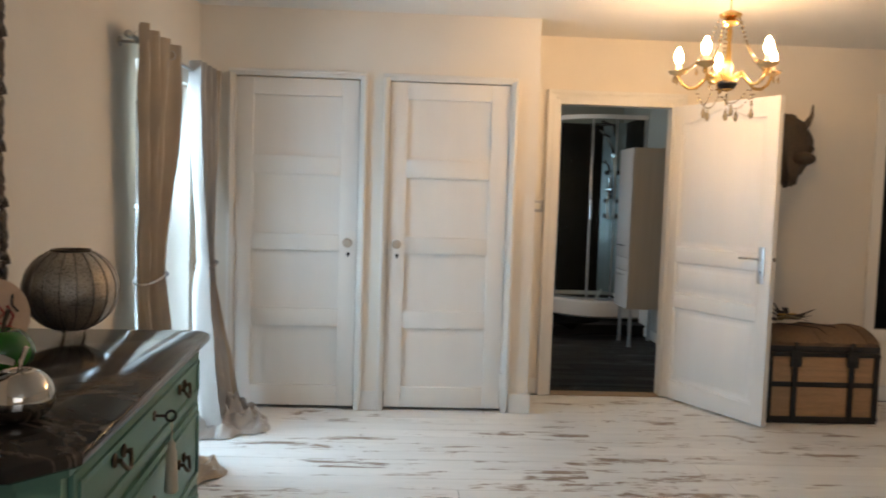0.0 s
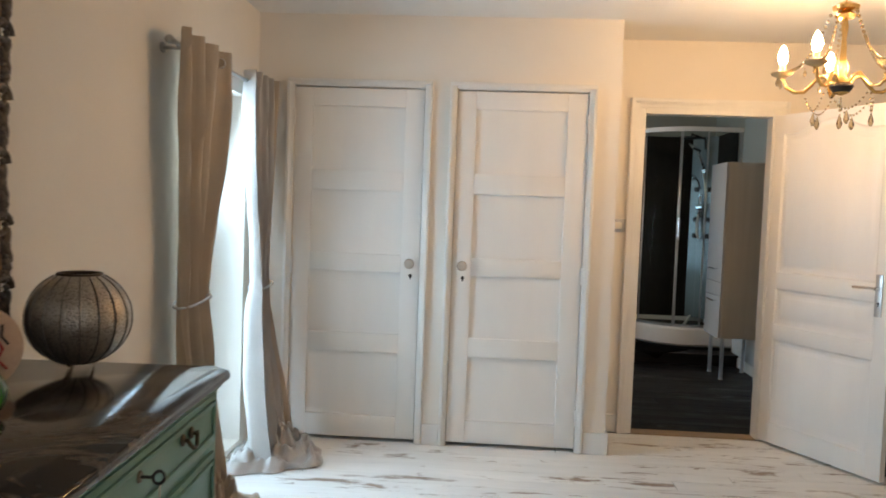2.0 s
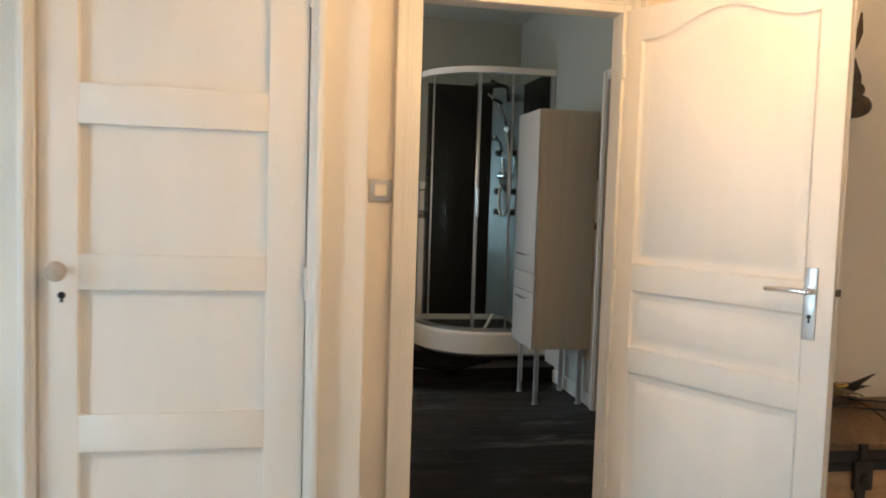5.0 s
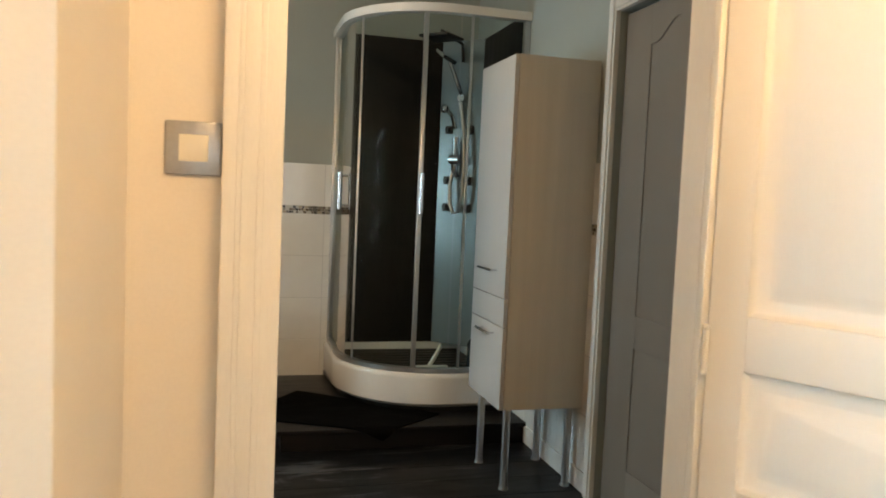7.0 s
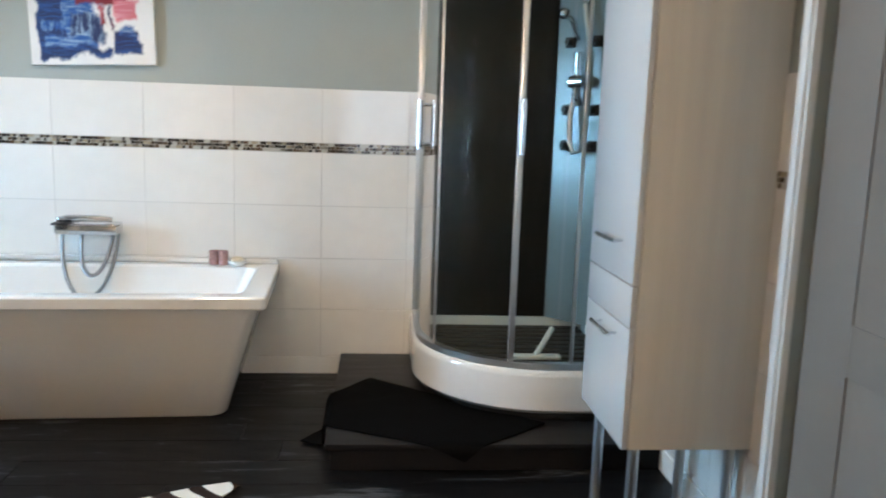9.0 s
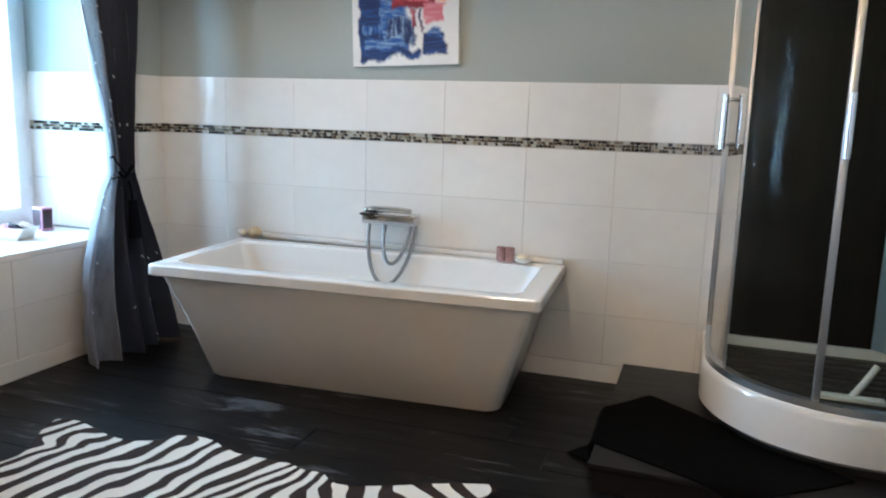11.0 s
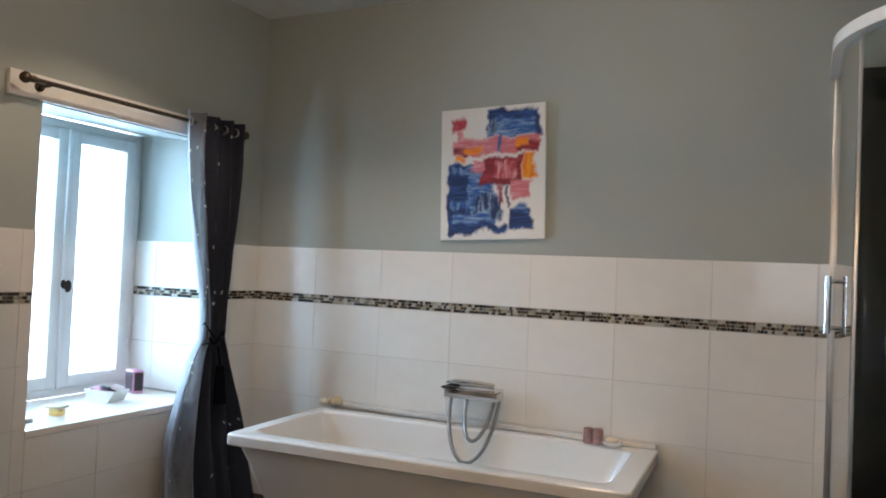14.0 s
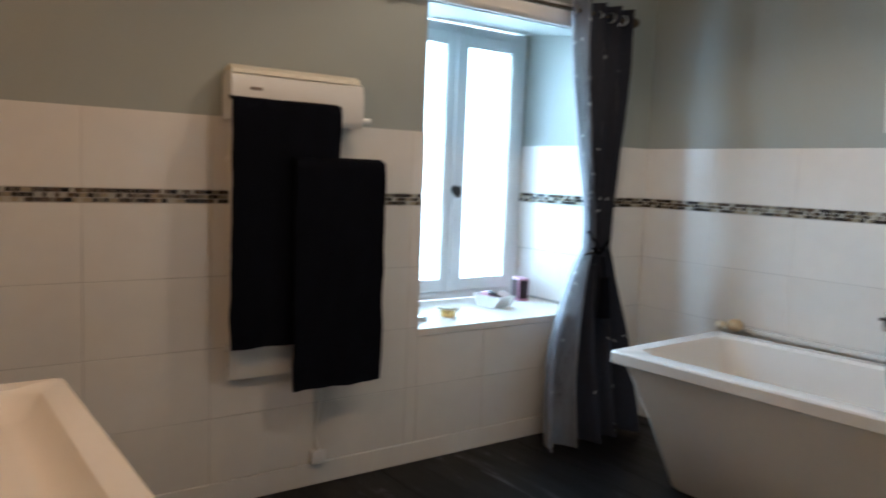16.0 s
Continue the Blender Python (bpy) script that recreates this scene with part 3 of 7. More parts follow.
# light switch
sw = thing("light_switch", "brushed metal light switch plate with a cream rocker", "light switch", (1.217, YD, 1.330))
bm = B()
box(bm, -0.043, -0.009, -0.042, 0.043, 0, 0.042, 0.004)
part("plate", bm, STEEL_DULL, sw)
bm = B()
box(bm, -0.022, -0.012, -0.021, 0.022, -0.008, 0.021, 0.002)
part("rocker", bm, surface("cream_plastic", (0.78, 0.74, 0.64), 0.3, vary=0.02), sw)

# wardrobe niche past the trunk
nf = thing("wardrobe_niche", "open wardrobe niche with a white frame, its shade put into a near-black lining", "wardrobe")
nf["kind"] = "structure"
bm = B()
for a, b, c, d in ((3.60, 3.68, 0.44, 2.19), (4.40, 4.48, 0.44, 2.19), (3.68, 4.40, 0.44, 0.52), (3.68, 4.40, 2.11, 2.19)):
    box(bm, a, YD - 0.02, c, b, YD, d, 0.004)
part("frame", bm, WOOD_WHITE, nf)
# the niche's inner shade is put into this near-black lining
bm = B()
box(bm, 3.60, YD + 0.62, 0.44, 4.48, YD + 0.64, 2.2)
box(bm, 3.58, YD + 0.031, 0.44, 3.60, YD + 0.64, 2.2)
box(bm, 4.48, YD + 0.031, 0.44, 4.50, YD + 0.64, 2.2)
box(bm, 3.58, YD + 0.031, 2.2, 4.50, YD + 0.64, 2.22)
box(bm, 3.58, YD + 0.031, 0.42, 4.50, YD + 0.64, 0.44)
part("lining", bm, SHADE_BLACK, nf)
bm = B()
tube(bm, [(3.6, YD + 0.25, 1.86), (4.48, YD + 0.25, 1.86)], 0.012, 10)
part("rail", bm, CHROME, nf)
GARB = [surface("garment_%s" % k, c, 0.9, vary=0.15, fine=150, relief=0.3) for k, c in (("navy", (0.03, 0.045, 0.09)), ("black", (0.015, 0.015, 0.016)), ("denim", (0.10, 0.16, 0.27)))]
for k in range(7):
    bm = B()
    x = 3.67 + 0.11 * k
    g = [[(x + 0.03 * math.sin(j * 2.3 + k) + 0.02 * math.sin(i), YD + 0.08 + 0.34 * j / 8, 1.83 - (0.05 * abs(j - 4) / 4) - (0.9 + 0.1 * math.sin(k)) * i / 8) for j in range(9)] for i in range(9)]
    sheet(bm, g, 0.03)
    tagged(new("hanging_garment", mesh_of("hanging_garment", bm, GARB[k % 3], 60)), "dark garment hanging on the wardrobe rail", "clothing", "garments on the rail")

# ---- windows ----


def curtain_rod(name, label, p, q, r, mat_, finial=0.02, brackets=(0.1, 0.9), wall_x=0.0):
    ob = thing(name, label, "curtain rod")
    p, q = Vector(p), Vector(q)
    bm = B()
    tube(bm, [p, q], r, 12)
    part("rod", bm, mat_, ob)
    for e, d in ((p, p - q), (q, q - p)):
        bm = B()
        d = d.normalized()
        cyl(bm, e - d * 0.01, e + d * 0.012, r * 1.5, None, 12)
        ball(bm, e + d * (finial + 0.006), finial)
        part("finial", bm, mat_, ob)
    for f in brackets:
        b = p.lerp(q, f)
        bm = B()
        tube(bm, [(wall_x, b.y, b.z - 0.01), (b.x, b.y, b.z - 0.012)], r * 0.7, 8)
        cyl(bm, (wall_x, b.y, b.z - 0.01), (wall_x + 0.006, b.y, b.z - 0.01), 0.022, None, 16)
        tube(bm, [(b.x, b.y + 0.014 * math.cos(a), b.z + 0.014 * math.sin(a)) for a in [k * math.pi / 5 + math.pi for k in range(6)]], 0.004, 6)
        part("bracket", bm, mat_, ob)
    return ob


curtain_rod("bedroom_curtain_rod", "grey metal curtain rod on wall brackets", (-0.90, 3.80, 2.03), (-0.90, 5.14, 2.03), 0.010, STEEL_DULL, 0.018, (0.07, 0.93), XL)
curtain_rod("bathroom_curtain_rod", "dark metal curtain rod with ball ends", (XW + 0.085, 7.72, 2.065), (XW + 0.085, 9.0, 2.065), 0.010, BRONZE, 0.024, (0.06, 0.95), XW + 0.024)
bm = B()
box(bm, XW, 7.665, 2.0, XW + 0.024, 9.05, 2.105, 0.003)
tagged(new("curtain_batten", mesh_of("curtain_batten", bm, WOOD_WHITE)), "white painted batten behind the curtain rod", "trim", kind="structure")


def casement(name, label, x, y0, y1, z0, z1, sashes, material, bars=0):
    """A window in a west wall: frame, sashes with panes, and a handle."""
    ob = tagged(thing(name, label, "window"), kind="structure")
    f = 0.045
    bm = B()
    for a, b, c, d in ((y0, y0 + f, z0, z1), (y1 - f, y1, z0, z1), (y0 + f, y1 - f, z0, z0 + f), (y0 + f, y1 - f, z1 - f, z1)):
        box(bm, x - 0.06, a, c, x, b, d, 0.003)
    part("window_frame", bm, material, ob)
    w = (y1 - y0 - 2 * f) / sashes
    for k in range(sashes):
        a, b, s = y0 + f + k * w + 0.002, y0 + f + (k + 1) * w - 0.002, 0.068
        bm = B()
        for p, q, c, d in ((a, a + s, z0 + f, z1 - f), (b - s, b, z0 + f, z1 - f), (a + s, b - s, z0 + f, z0 + f + s), (a + s, b - s, z1 - f - s, z1 - f)):
            box(bm, x - 0.045, p, c + 0.002, x + 0.012, q, d - 0.002, 0.004)
        for j in range(bars):
            zz = z0 + f + s + (z1 - z0 - 2 * f - 2 * s) * (j + 1) / (bars + 1)
            box(bm, x - 0.035, a + s, zz - 0.012, x + 0.006, b - s, zz + 0.012, 0.003)
        sash = part("sash", bm, material, ob)
        bm = B()
        box(bm, x - 0.020, a + s - 0.005, z0 + f + s - 0.005, x - 0.016, b - s + 0.005, z1 - f - s + 0.005)
        pane = part("pane", bm, PANE, sash)
        pane.visible_shadow = False
        for hz in (z0 + 0.25, z1 - 0.25):
            bm = B()
            hy = y0 + f if k == 0 else y1 - f
            cyl(bm, (x + 0.016, hy, hz - 0.03), (x + 0.016, hy, hz + 0.03), 0.007, None, 10)
            part("hinge", bm, material, sash)
    yc = y0 + f + w * (sashes // 2) if sashes > 1 else y1 - f
    bm = B()
    box(bm, x + 0.012, yc - 0.014, z0 + f, x + 0.026, yc + 0.014, z1 - f, 0.004)
    part("meeting_bead", bm, material, ob)
    bm = B()
    zc = z0 + (z1 - z0) * 0.40
    cyl(bm, (x + 0.026, yc, zc), (x + 0.042, yc, zc), 0.018, 0.015, 14)
    ball(bm, (x + 0.052, yc, zc), 0.022, (0.7, 0.9, 1.5))
    ball(bm, (x + 0.040, yc - 0.02, zc + 0.012), 0.014, (0.8, 1, 1.6))
    part("window_handle", bm, BLACK_IRON, ob, "black oval window handle")
    return ob


FRAME_BLUE = surface("white_window_paint", (0.74, 0.77, 0.79), 0.35, vary=0.03, fine=90)
casement("window_1", "white wooden two-leaf bathroom window, closed", XW - 0.60, 7.95, WY1, WZ0 + 0.012, 2.065, 2, FRAME_BLUE)
casement("window_2", "tall white two-leaf bedroom window, closed", XL - 0.24, 4.10, 5.0, 0.03, 1.98, 2, WOOD_WHITE, 0)
for nm, x, y0, y1, z0, z1 in (("backdrop_bath_window", XW - 0.95, 7.0, 9.9, 0.0, 2.8), ("backdrop_bedroom_window", XL - 0.75, 3.2, 5.8, -0.3, 2.6)):
    bm = B()
    sheet(bm, [[(x, y0, z0), (x, y1, z0)], [(x, y0, z1), (x, y1, z1)]])
    bd = tagged(new(nm, mesh_of(nm, bm, SKY_CARD)), "plain overcast daylight outside the window", "backdrop", kind="structure")
bm = B()
for k in range(4):
    a, b = 0.45 + 0.575 * k, 0.45 + 0.575 * (k + 1)
    for p, q, c, d in ((a, a + 0.05, 0.75, 2.3), (b - 0.05, b, 0.75, 2.3), (a + 0.05, b - 0.05, 0.75, 0.81), (a + 0.05, b - 0.05, 2.24, 2.3)):
        box(bm, p, YS - 0.12, c, q, YS - 0.07, d, 0.004)
w3 = structure("window_3", bm, WOOD_WHITE, "white four-light bedroom window, closed")
bm = B()
sheet(bm, [[(-0.5, YS - 0.5, 0.2), (3.6, YS - 0.5, 0.2)], [(-0.5, YS - 0.5, 2.8), (3.6, YS - 0.5, 2.8)]])
tagged(new("backdrop_rear_window", mesh_of("backdrop_rear_window", bm, SKY_REAR)), "plain overcast daylight outside the window", "backdrop", kind="structure")
bm = B()
box(bm, XW - 0.6, WY0, WZ0 - 0.02, XW + 0.012, WY1, WZ0 + 0.012, 0.005)
tagged(new("window_sill", mesh_of("window_sill", bm, WOOD_WHITE)), "deep white painted window sill", "window sill", kind="structure")

# ---- bathroom fittings ----


def bathtub():
    ob = thing("bathtub", "white freestanding acrylic bathtub with tapered sides", "bathtub", (0.318, 8.832, 0), "", 3.2)
    def ring(x0, x1, y0, y1, z, r, n=5):
        pts = []
        for cx, cy, a0 in ((x1 - r, y1 - r, 0), (x0 + r, y1 - r, 90), (x0 + r, y0 + r, 180), (x1 - r, y0 + r, 270)):
            for k in range(n + 1):
                a = radians(a0 + 90 * k / n)
                pts.append((cx + r * math.cos(a), cy + r * math.sin(a), z))
        return pts
    def skin(bm, rings, top=False, bottom=False):
        vs = [[bm.verts.new(p) for p in r] for r in rings]
        for a, b in zip(vs, vs[1:]):
            for k in range(len(a)):
                bm.faces.new((a[k], a[(k + 1) % len(a)], b[(k + 1) % len(b)], b[k]))
        if bottom:
            bm.faces.new(vs[0][::-1])
        if top:
            bm.faces.new(vs[-1])
    bm = B()
    skin(bm, [ring(-0.722, 0.700, -0.185, 0.35, 0.0, 0.06), ring(-0.735, 0.712, -0.197, 0.36, 0.012, 0.06), ring(-0.795, 0.79, -0.282, 0.375, 0.28, 0.05), ring(-0.862, 0.868, -0.376, 0.385, 0.530, 0.035)], bottom=True)
    part("tub_skirt", bm, CERAMIC, ob)
    bm = B()
    skin(bm, [ring(-0.865, 0.87, -0.38, 0.385, 0.526, 0.03), ring(-0.896, 0.896, -0.408, 0.396, 0.527, 0.026), ring(-0.900, 0.900, -0.412, 0.400, 0.532, 0.026), ring(-0.900, 0.900, -0.412, 0.400, 0.572, 0.026), ring(-0.895, 0.895, -0.407, 0.396, 0.578, 0.026),
              ring(-0.830, 0.81, -0.325, 0.345, 0.578, 0.05), ring(-0.825, 0.795, -0.285, 0.33, 0.566, 0.07), ring(-0.70, 0.68, -0.22, 0.27, 0.25, 0.10), ring(-0.62, 0.60, -0.17, 0.22, 0.15, 0.12)], top=True)
    part("rim_and_basin", bm, CERAMIC, ob, "", 28)
    bm = B()
    cyl(bm, (0.0, -0.02, 0.151), (0.0, -0.02, 0.156), 0.035, 0.033, 20)
    part("drain", bm, CHROME, ob)
    bm = B()
    cyl(bm, (-0.700, 0.02, 0.42), (-0.742, 0.02, 0.43), 0.03, None, 20)
    part("overflow", bm, CHROME, ob)
    return ob


bathtub()


HOSE = surface("ribbed_hose_metal", (0.26, 0.27, 0.28), 0.45, 0.7, vary=0.15, coarse=60, fine=240, relief=0.5)


def mixer():
    ob = thing("bath_mixer_tap", "chrome wall mixer tap with a looped hand shower hose", "tap", (0.285, YB - 0.006, 0.748))
    bm = B()
    box(bm, -0.135, -0.135, -0.028, 0.155, -0.035, 0.015, 0.008)
    part("body", bm, CHROME, ob)
    bm = B()
    box(bm, -0.140, -0.155, 0.017, -0.060, -0.03, 0.029, 0.004)
    part("diverter", bm, BLACK_PANEL, ob, "black diverter end")
    bm = B()
    box(bm, -0.058, -0.150, 0.017, 0.150, -0.03, 0.026, 0.003)
    part("spout_plate", bm, CHROME, ob)
    for x in (-0.085, 0.095):
        bm = B()
        cyl(bm, (x, 0, -0.008), (x, -0.045, -0.008), 0.028, 0.024, 18)
        part("wall_flange", bm, CHROME, ob)
    bm = B()
    pts = [(0.13, -0.11, 0.045), (0.06, -0.125, 0.052), (-0.02, -0.12, 0.05), (-0.09, -0.11, 0.045)]
    tube(bm, pts, 0.014, 10, 1.3)
    ball(bm, (-0.10, -0.112, 0.044), 0.024, (1.4, 1, 0.6))
    part("hand_shower", bm, CHROME, ob)
    for a, b, low in ((-0.11, 0.150, -0.325), (-0.02, 0.125, -0.215)):
        bm = B()
        pts = []
        for k in range(29):
            u = k / 28
            pts.append((a + (b - a) * (0.5 - 0.5 * math.cos(math.pi * u)) , -0.09 - 0.10 * math.sin(math.pi * u), -0.025 + (low + 0.025) * math.sin(math.pi * u)))
        tube(bm, pts, 0.0095, 8)
        part("hose", bm, HOSE, ob, "ribbed grey metal hose")
    return ob


mixer()
bm = B()
box(bm, -0.615, YB - 0.042, 0.579, 1.185, YB - 0.012, 0.602, 0.004)
tagged(new("trim_bath_ledge", mesh_of("trim_bath_ledge", bm, TILE_WHITE)), "narrow white tiled ledge along the bath", "trim", kind="structure")


def small_things():
    ledge = 0.602
    shell_m = surface("shell", (0.55, 0.42, 0.26), 0.5, vary=0.3, coarse=30, fine=120, relief=0.3)
    for nm, lab, x, r, m, s in (("seashell", "pale spiral seashell on the bath edge", -0.61, 0.026, surface("pale_shell", (0.72, 0.64, 0.50), 0.5, vary=0.15, coarse=30), (1.1, 0.8, 0.8)), ("sea_sponge", "round tan sponge on the bath edge", -0.535, 0.036, shell_m, (1.15, 0.9, 0.85))):
        bm = B()
        ball(bm, (0, 0, 0), r, s, 20, 14)
        for v in bm.verts:
            v.co *= 1 + 0.16 * noise.noise(v.co * 60)
        lo = min(v.co.z for v in bm.verts)
        ob = tagged(new(nm, mesh_of(nm, bm, m, 60)), lab, nm.replace("_", " "))
        ob.location = (x, YB - 0.075, 0.580 - lo)
    ob = thing("scented_candle", "small striped mauve candle glass on the bath edge", "candle", (0.905, YB - 0.085, 0.579))
    glass_m = surface("mauve_glass", (0.42, 0.25, 0.24), 0.15, vary=0.2, coarse=20)
    for dx in (-0.022, 0.022):
        bm = B()
        lathe(bm, [(0.021, 0), (0.024, 0.01), (0.024, 0.068), (0.021, 0.070), (0.020, 0.05)], (dx, 0, 0), 18)
        part("glass", bm, glass_m, ob)
    ob = thing("soap_dish", "oval white soap dish on the bath edge", "soap dish", (0.995, YB - 0.085, 0.579))
    bm = B()
    lathe(bm, [(0.030, 0), (0.045, 0.012), (0.048, 0.022), (0.043, 0.022), (0.034, 0.012)], (0, 0, 0), 24)
    part("dish", bm, CERAMIC, ob)
    bm = B()
    ball(bm, (0, 0, 0.028), 0.03, (1.1, 0.8, 0.45))
    part("soap", bm, surface("cream_soap", (0.78, 0.70, 0.54), 0.4, vary=0.03), ob)


small_things()


def shower():
    """Quadrant cabin in the corner, on a raised step."""
    cx, cy, r, z0, zr, z1 = 2.41, 8.885, 0.555, 0.140, 0.325, 2.245
    ob = thing("shower_cabin", "quadrant shower cabin with curved glass and black back panels", "shower")

    def rim(rad, n=28):
        pts = [(cx - rad, YB - 0.004), (cx - rad, cy)]
        pts += [(cx + rad * math.cos(a), cy + rad * math.sin(a)) for a in [math.pi + math.pi / 2 * k / n for k in range(1, n + 1)]]
        return pts + [(XR - 0.004, cy - rad)]
    full = rim(r) + [(XR - 0.004, YB - 0.004)]
    bm = B()
    inner = rim(r - 0.055) + [(XR - 0.05, YB - 0.05)]
    inner[0] = (inner[0][0], YB - 0.05)
    inner[-2] = (XR - 0.05, inner[-2][1])
    n = len(full)
    rings = []
    for outline, z, grow in ((full, z0, -0.03), (full, z0 + 0.02, 0.0), (full, zr - 0.03, 0.0), (full, zr - 0.008, -0.004), (full, zr, -0.014), (inner, zr, 0), (inner, zr - 0.07, 0)):
        rings.append([bm.verts.new((x + (cx - x) * (-grow) / r * 0.9, y + (cy - y) * (-grow) / r * 0.9, z)) for x, y in outline])
    for a, b in zip(rings, rings[1:]):
        for k in range(n):
            bm.faces.new((a[k], a[(k + 1) % n], b[(k + 1) % n], b[k]))
    bm.faces.new(rings[-1])
    bm2 = B()
    prism(bm2, [(cx + (x - cx) * 0.93, cy + (y - cy) * 0.93) if x < XR - 0.01 and y < YB - 0.01 else (x, y) for x, y in full], "z", 0.111, z0 + 0.002)
    part("plinth", bm2, BLACK_PANEL, ob)
    tray = part("tray", bm, CERAMIC, ob, "white acrylic shower tray")
    slat_m = surface("dark_duckboard", (0.05, 0.042, 0.036), 0.6, vary=0.2, stretch=(1, 10, 10))
    for k in range(11):
        y = cy - r + 0.12 + 0.075 * k
        dx = math.sqrt(max(0.0, (r - 0.085) ** 2 - min(0, y - cy) ** 2))
        if cx - dx < XR - 0.15 and y < YB - 0.08:
            bm = B()
            box(bm, cx - dx, y, zr - 0.066, XR - 0.07, y + 0.05, zr - 0.045, 0.004)
            part("duckboard_slat", bm, slat_m, tray)
    for nm, outline in (("bottom_rail", rim(r - 0.030)), ("top_rail", rim(r - 0.026))):
        bm = B()
        zz, hh, ww = (zr + 0.001, 0.026, 0.018) if nm == "bottom_rail" else (z1 - 0.005, 0.045, 0.030)
        pts = [Vector((x, y, zz)) for x, y in outline]
        sec = []
        for i, p in enumerate(pts):
            d = (pts[min(i + 1, len(pts) - 1)] - pts[max(i - 1, 0)]).normalized()
            s = Vector((d.y, -d.x, 0)) * ww
            sec.append([bm.verts.new(q) for q in (p - s, p + s, p + s + Vector((0, 0, hh)), p - s + Vector((0, 0, hh)))])
        for a, b in zip(sec, sec[1:]):
            for k in range(4):
                bm.faces.new((a[k], a[(k + 1) % 4], b[(k + 1) % 4], b[k]))
        bm.faces.new(sec[0])
        bm.faces.new(sec[-1][::-1])
        part(nm, bm, CERAMIC if nm == "top_rail" else ALU, ob, "white curved top rail" if nm == "top_rail" else "")
    rg = r - 0.030
    def arc_panel(a0, a1, rad):
        k = max(2, int(abs(a1 - a0) / 5))
        line = [(cx + rad * math.cos(radians(a0 + (a1 - a0) * i / k)), cy + rad * math.sin(radians(a0 + (a1 - a0) * i / k))) for i in range(k + 1)]
        return [[(x, y, z) for x, y in line] for z in (zr + 0.026, z1 - 0.003)]
    for nm, g in (("fixed_glass", [[(cx - rg, YB - 0.03, z), (cx - rg, cy + 0.02, z)] for z in (zr + 0.026, z1 - 0.003)]),
                  ("sliding_glass", arc_panel(180, 207, rg)), ("sliding_glass", arc_panel(205, 250.5, rg - 0.014)), ("sliding_glass", arc_panel(249, 270, rg)),
                  ("fixed_glass", [[(cx + 0.01, cy - rg, z), (XR - 0.03, cy - rg, z)] for z in (zr + 0.026, z1 - 0.003)])):
        bm = B()
        sheet(bm, g)
        pane = part(nm, bm, SHOWER_GLASS, ob, "clear curved shower glass", 60)
    for a, rad, w in ((206, rg, 0.006), (250, rg - 0.005, 0.012), (276, rg + 0.004, 0.007)):
        x, y = (cx + rad * math.cos(radians(a)), cy + rad * math.sin(radians(a))) if a <= 270 else (2.475, cy - rg)
        bm = B()
        box(bm, x - w, y - w, zr + 0.02, x + w, y + w, z1, 0.003)
        part("post", bm, ALU, ob)
    for x, y in ((cx - rg, YB - 0.018), (XR - 0.02, cy - rg)):
        bm = B()
        box(bm, x - 0.016, y - 0.016, zr + 0.02, x + 0.016, y + 0.016, z1, 0.003)
        part("wall_profile", bm, ALU, ob)
    for a, rad in ((189, rg), (251.5, rg)):
        h = Vector((cx + (rad + 0.035) * math.cos(radians(a)), cy + (rad + 0.035) * math.sin(radians(a)), 0))
        q = Vector((cx + rad * math.cos(radians(a)), cy + rad * math.sin(radians(a)), 0))
        bm = B()
        tube(bm, [h + Vector((0, 0, 1.185)), h + Vector((0, 0, 1.395))], 0.012, 10)
        for z in (1.205, 1.375):
            tube(bm, [q + Vector((0, 0, z)), h + Vector((0, 0, z))], 0.008, 8)
        part("door_handle", bm, CHROME, ob)
    # black panels and the pale corner column
    c0, c1 = (2.555, YB - 0.03), (XR - 0.03, 9.045)
    bm = B()
    box(bm, cx - rg + 0.07, YB - 0.035, zr, c0[0], YB - 0.012, 2.275, 0.003)
    part("back_panel", bm, DARK_PANEL, ob, "glossy black back panel")
    bm = B()
    box(bm, XR - 0.035, cy - rg + 0.02, zr, XR - 0.012, c1[1], 2.275, 0.003)
    part("side_panel", bm, DARK_PANEL, ob, "glossy black side panel")
    bm = B()
    prism(bm, [c0, (c0[0] + 0.01, YB - 0.008), (XR - 0.008, YB - 0.008), (XR - 0.008, c1[1]), c1], "z", zr, 2.275)
    column = part("shower_column", bm, surface("pale_blue_column", (0.20, 0.23, 0.24), 0.2, vary=0.03), ob, "pale glossy corner column with jets")
    mid = Vector(((c0[0] + c1[0]) / 2, (c0[1] + c1[1]) / 2, 0))
    along = (Vector((*c1, 0)) - Vector((*c0, 0))).normalized()
    out = Vector((-along.y, along.x, 0))
    if out.y > 0:
        out = -out
    def at(u, v, z):
        return mid + along * u + out * v + Vector((0, 0, z))
    facing = along.to_track_quat("X", "Z").to_matrix().to_4x4()
    for z in (1.214, 1.388, 1.712):
        for u in (-0.075, 0.075):
            bm = B()
            box(bm, -0.024, -0.012, -0.026, 0.024, 0.026, 0.026, 0.006, Matrix.Translation(at(u, 0.008, z)) @ facing)
            cyl(bm, at(u, 0.02, z), at(u, 0.042, z), 0.017, 0.014, 14)
            part("body_jet", bm, BLACK_IRON, column, "dark round body jet")
    bm = B()
    tube(bm, [at(0.0, 0.02, 1.42), at(0.0, 0.05, 1.45), at(0.0, 0.05, 1.66)], 0.022, 12)
    tube(bm, [at(-0.03, 0.06, 1.52), at(0.04, 0.06, 1.52)], 0.03, 12)
    part("mixer_valve", bm, CHROME, column)
    bm = B()
    tube(bm, [at(0.02, 0.03, 1.92), at(0.02, 0.09, 1.99), at(-0.02, 0.13, 2.12)], 0.013, 10)
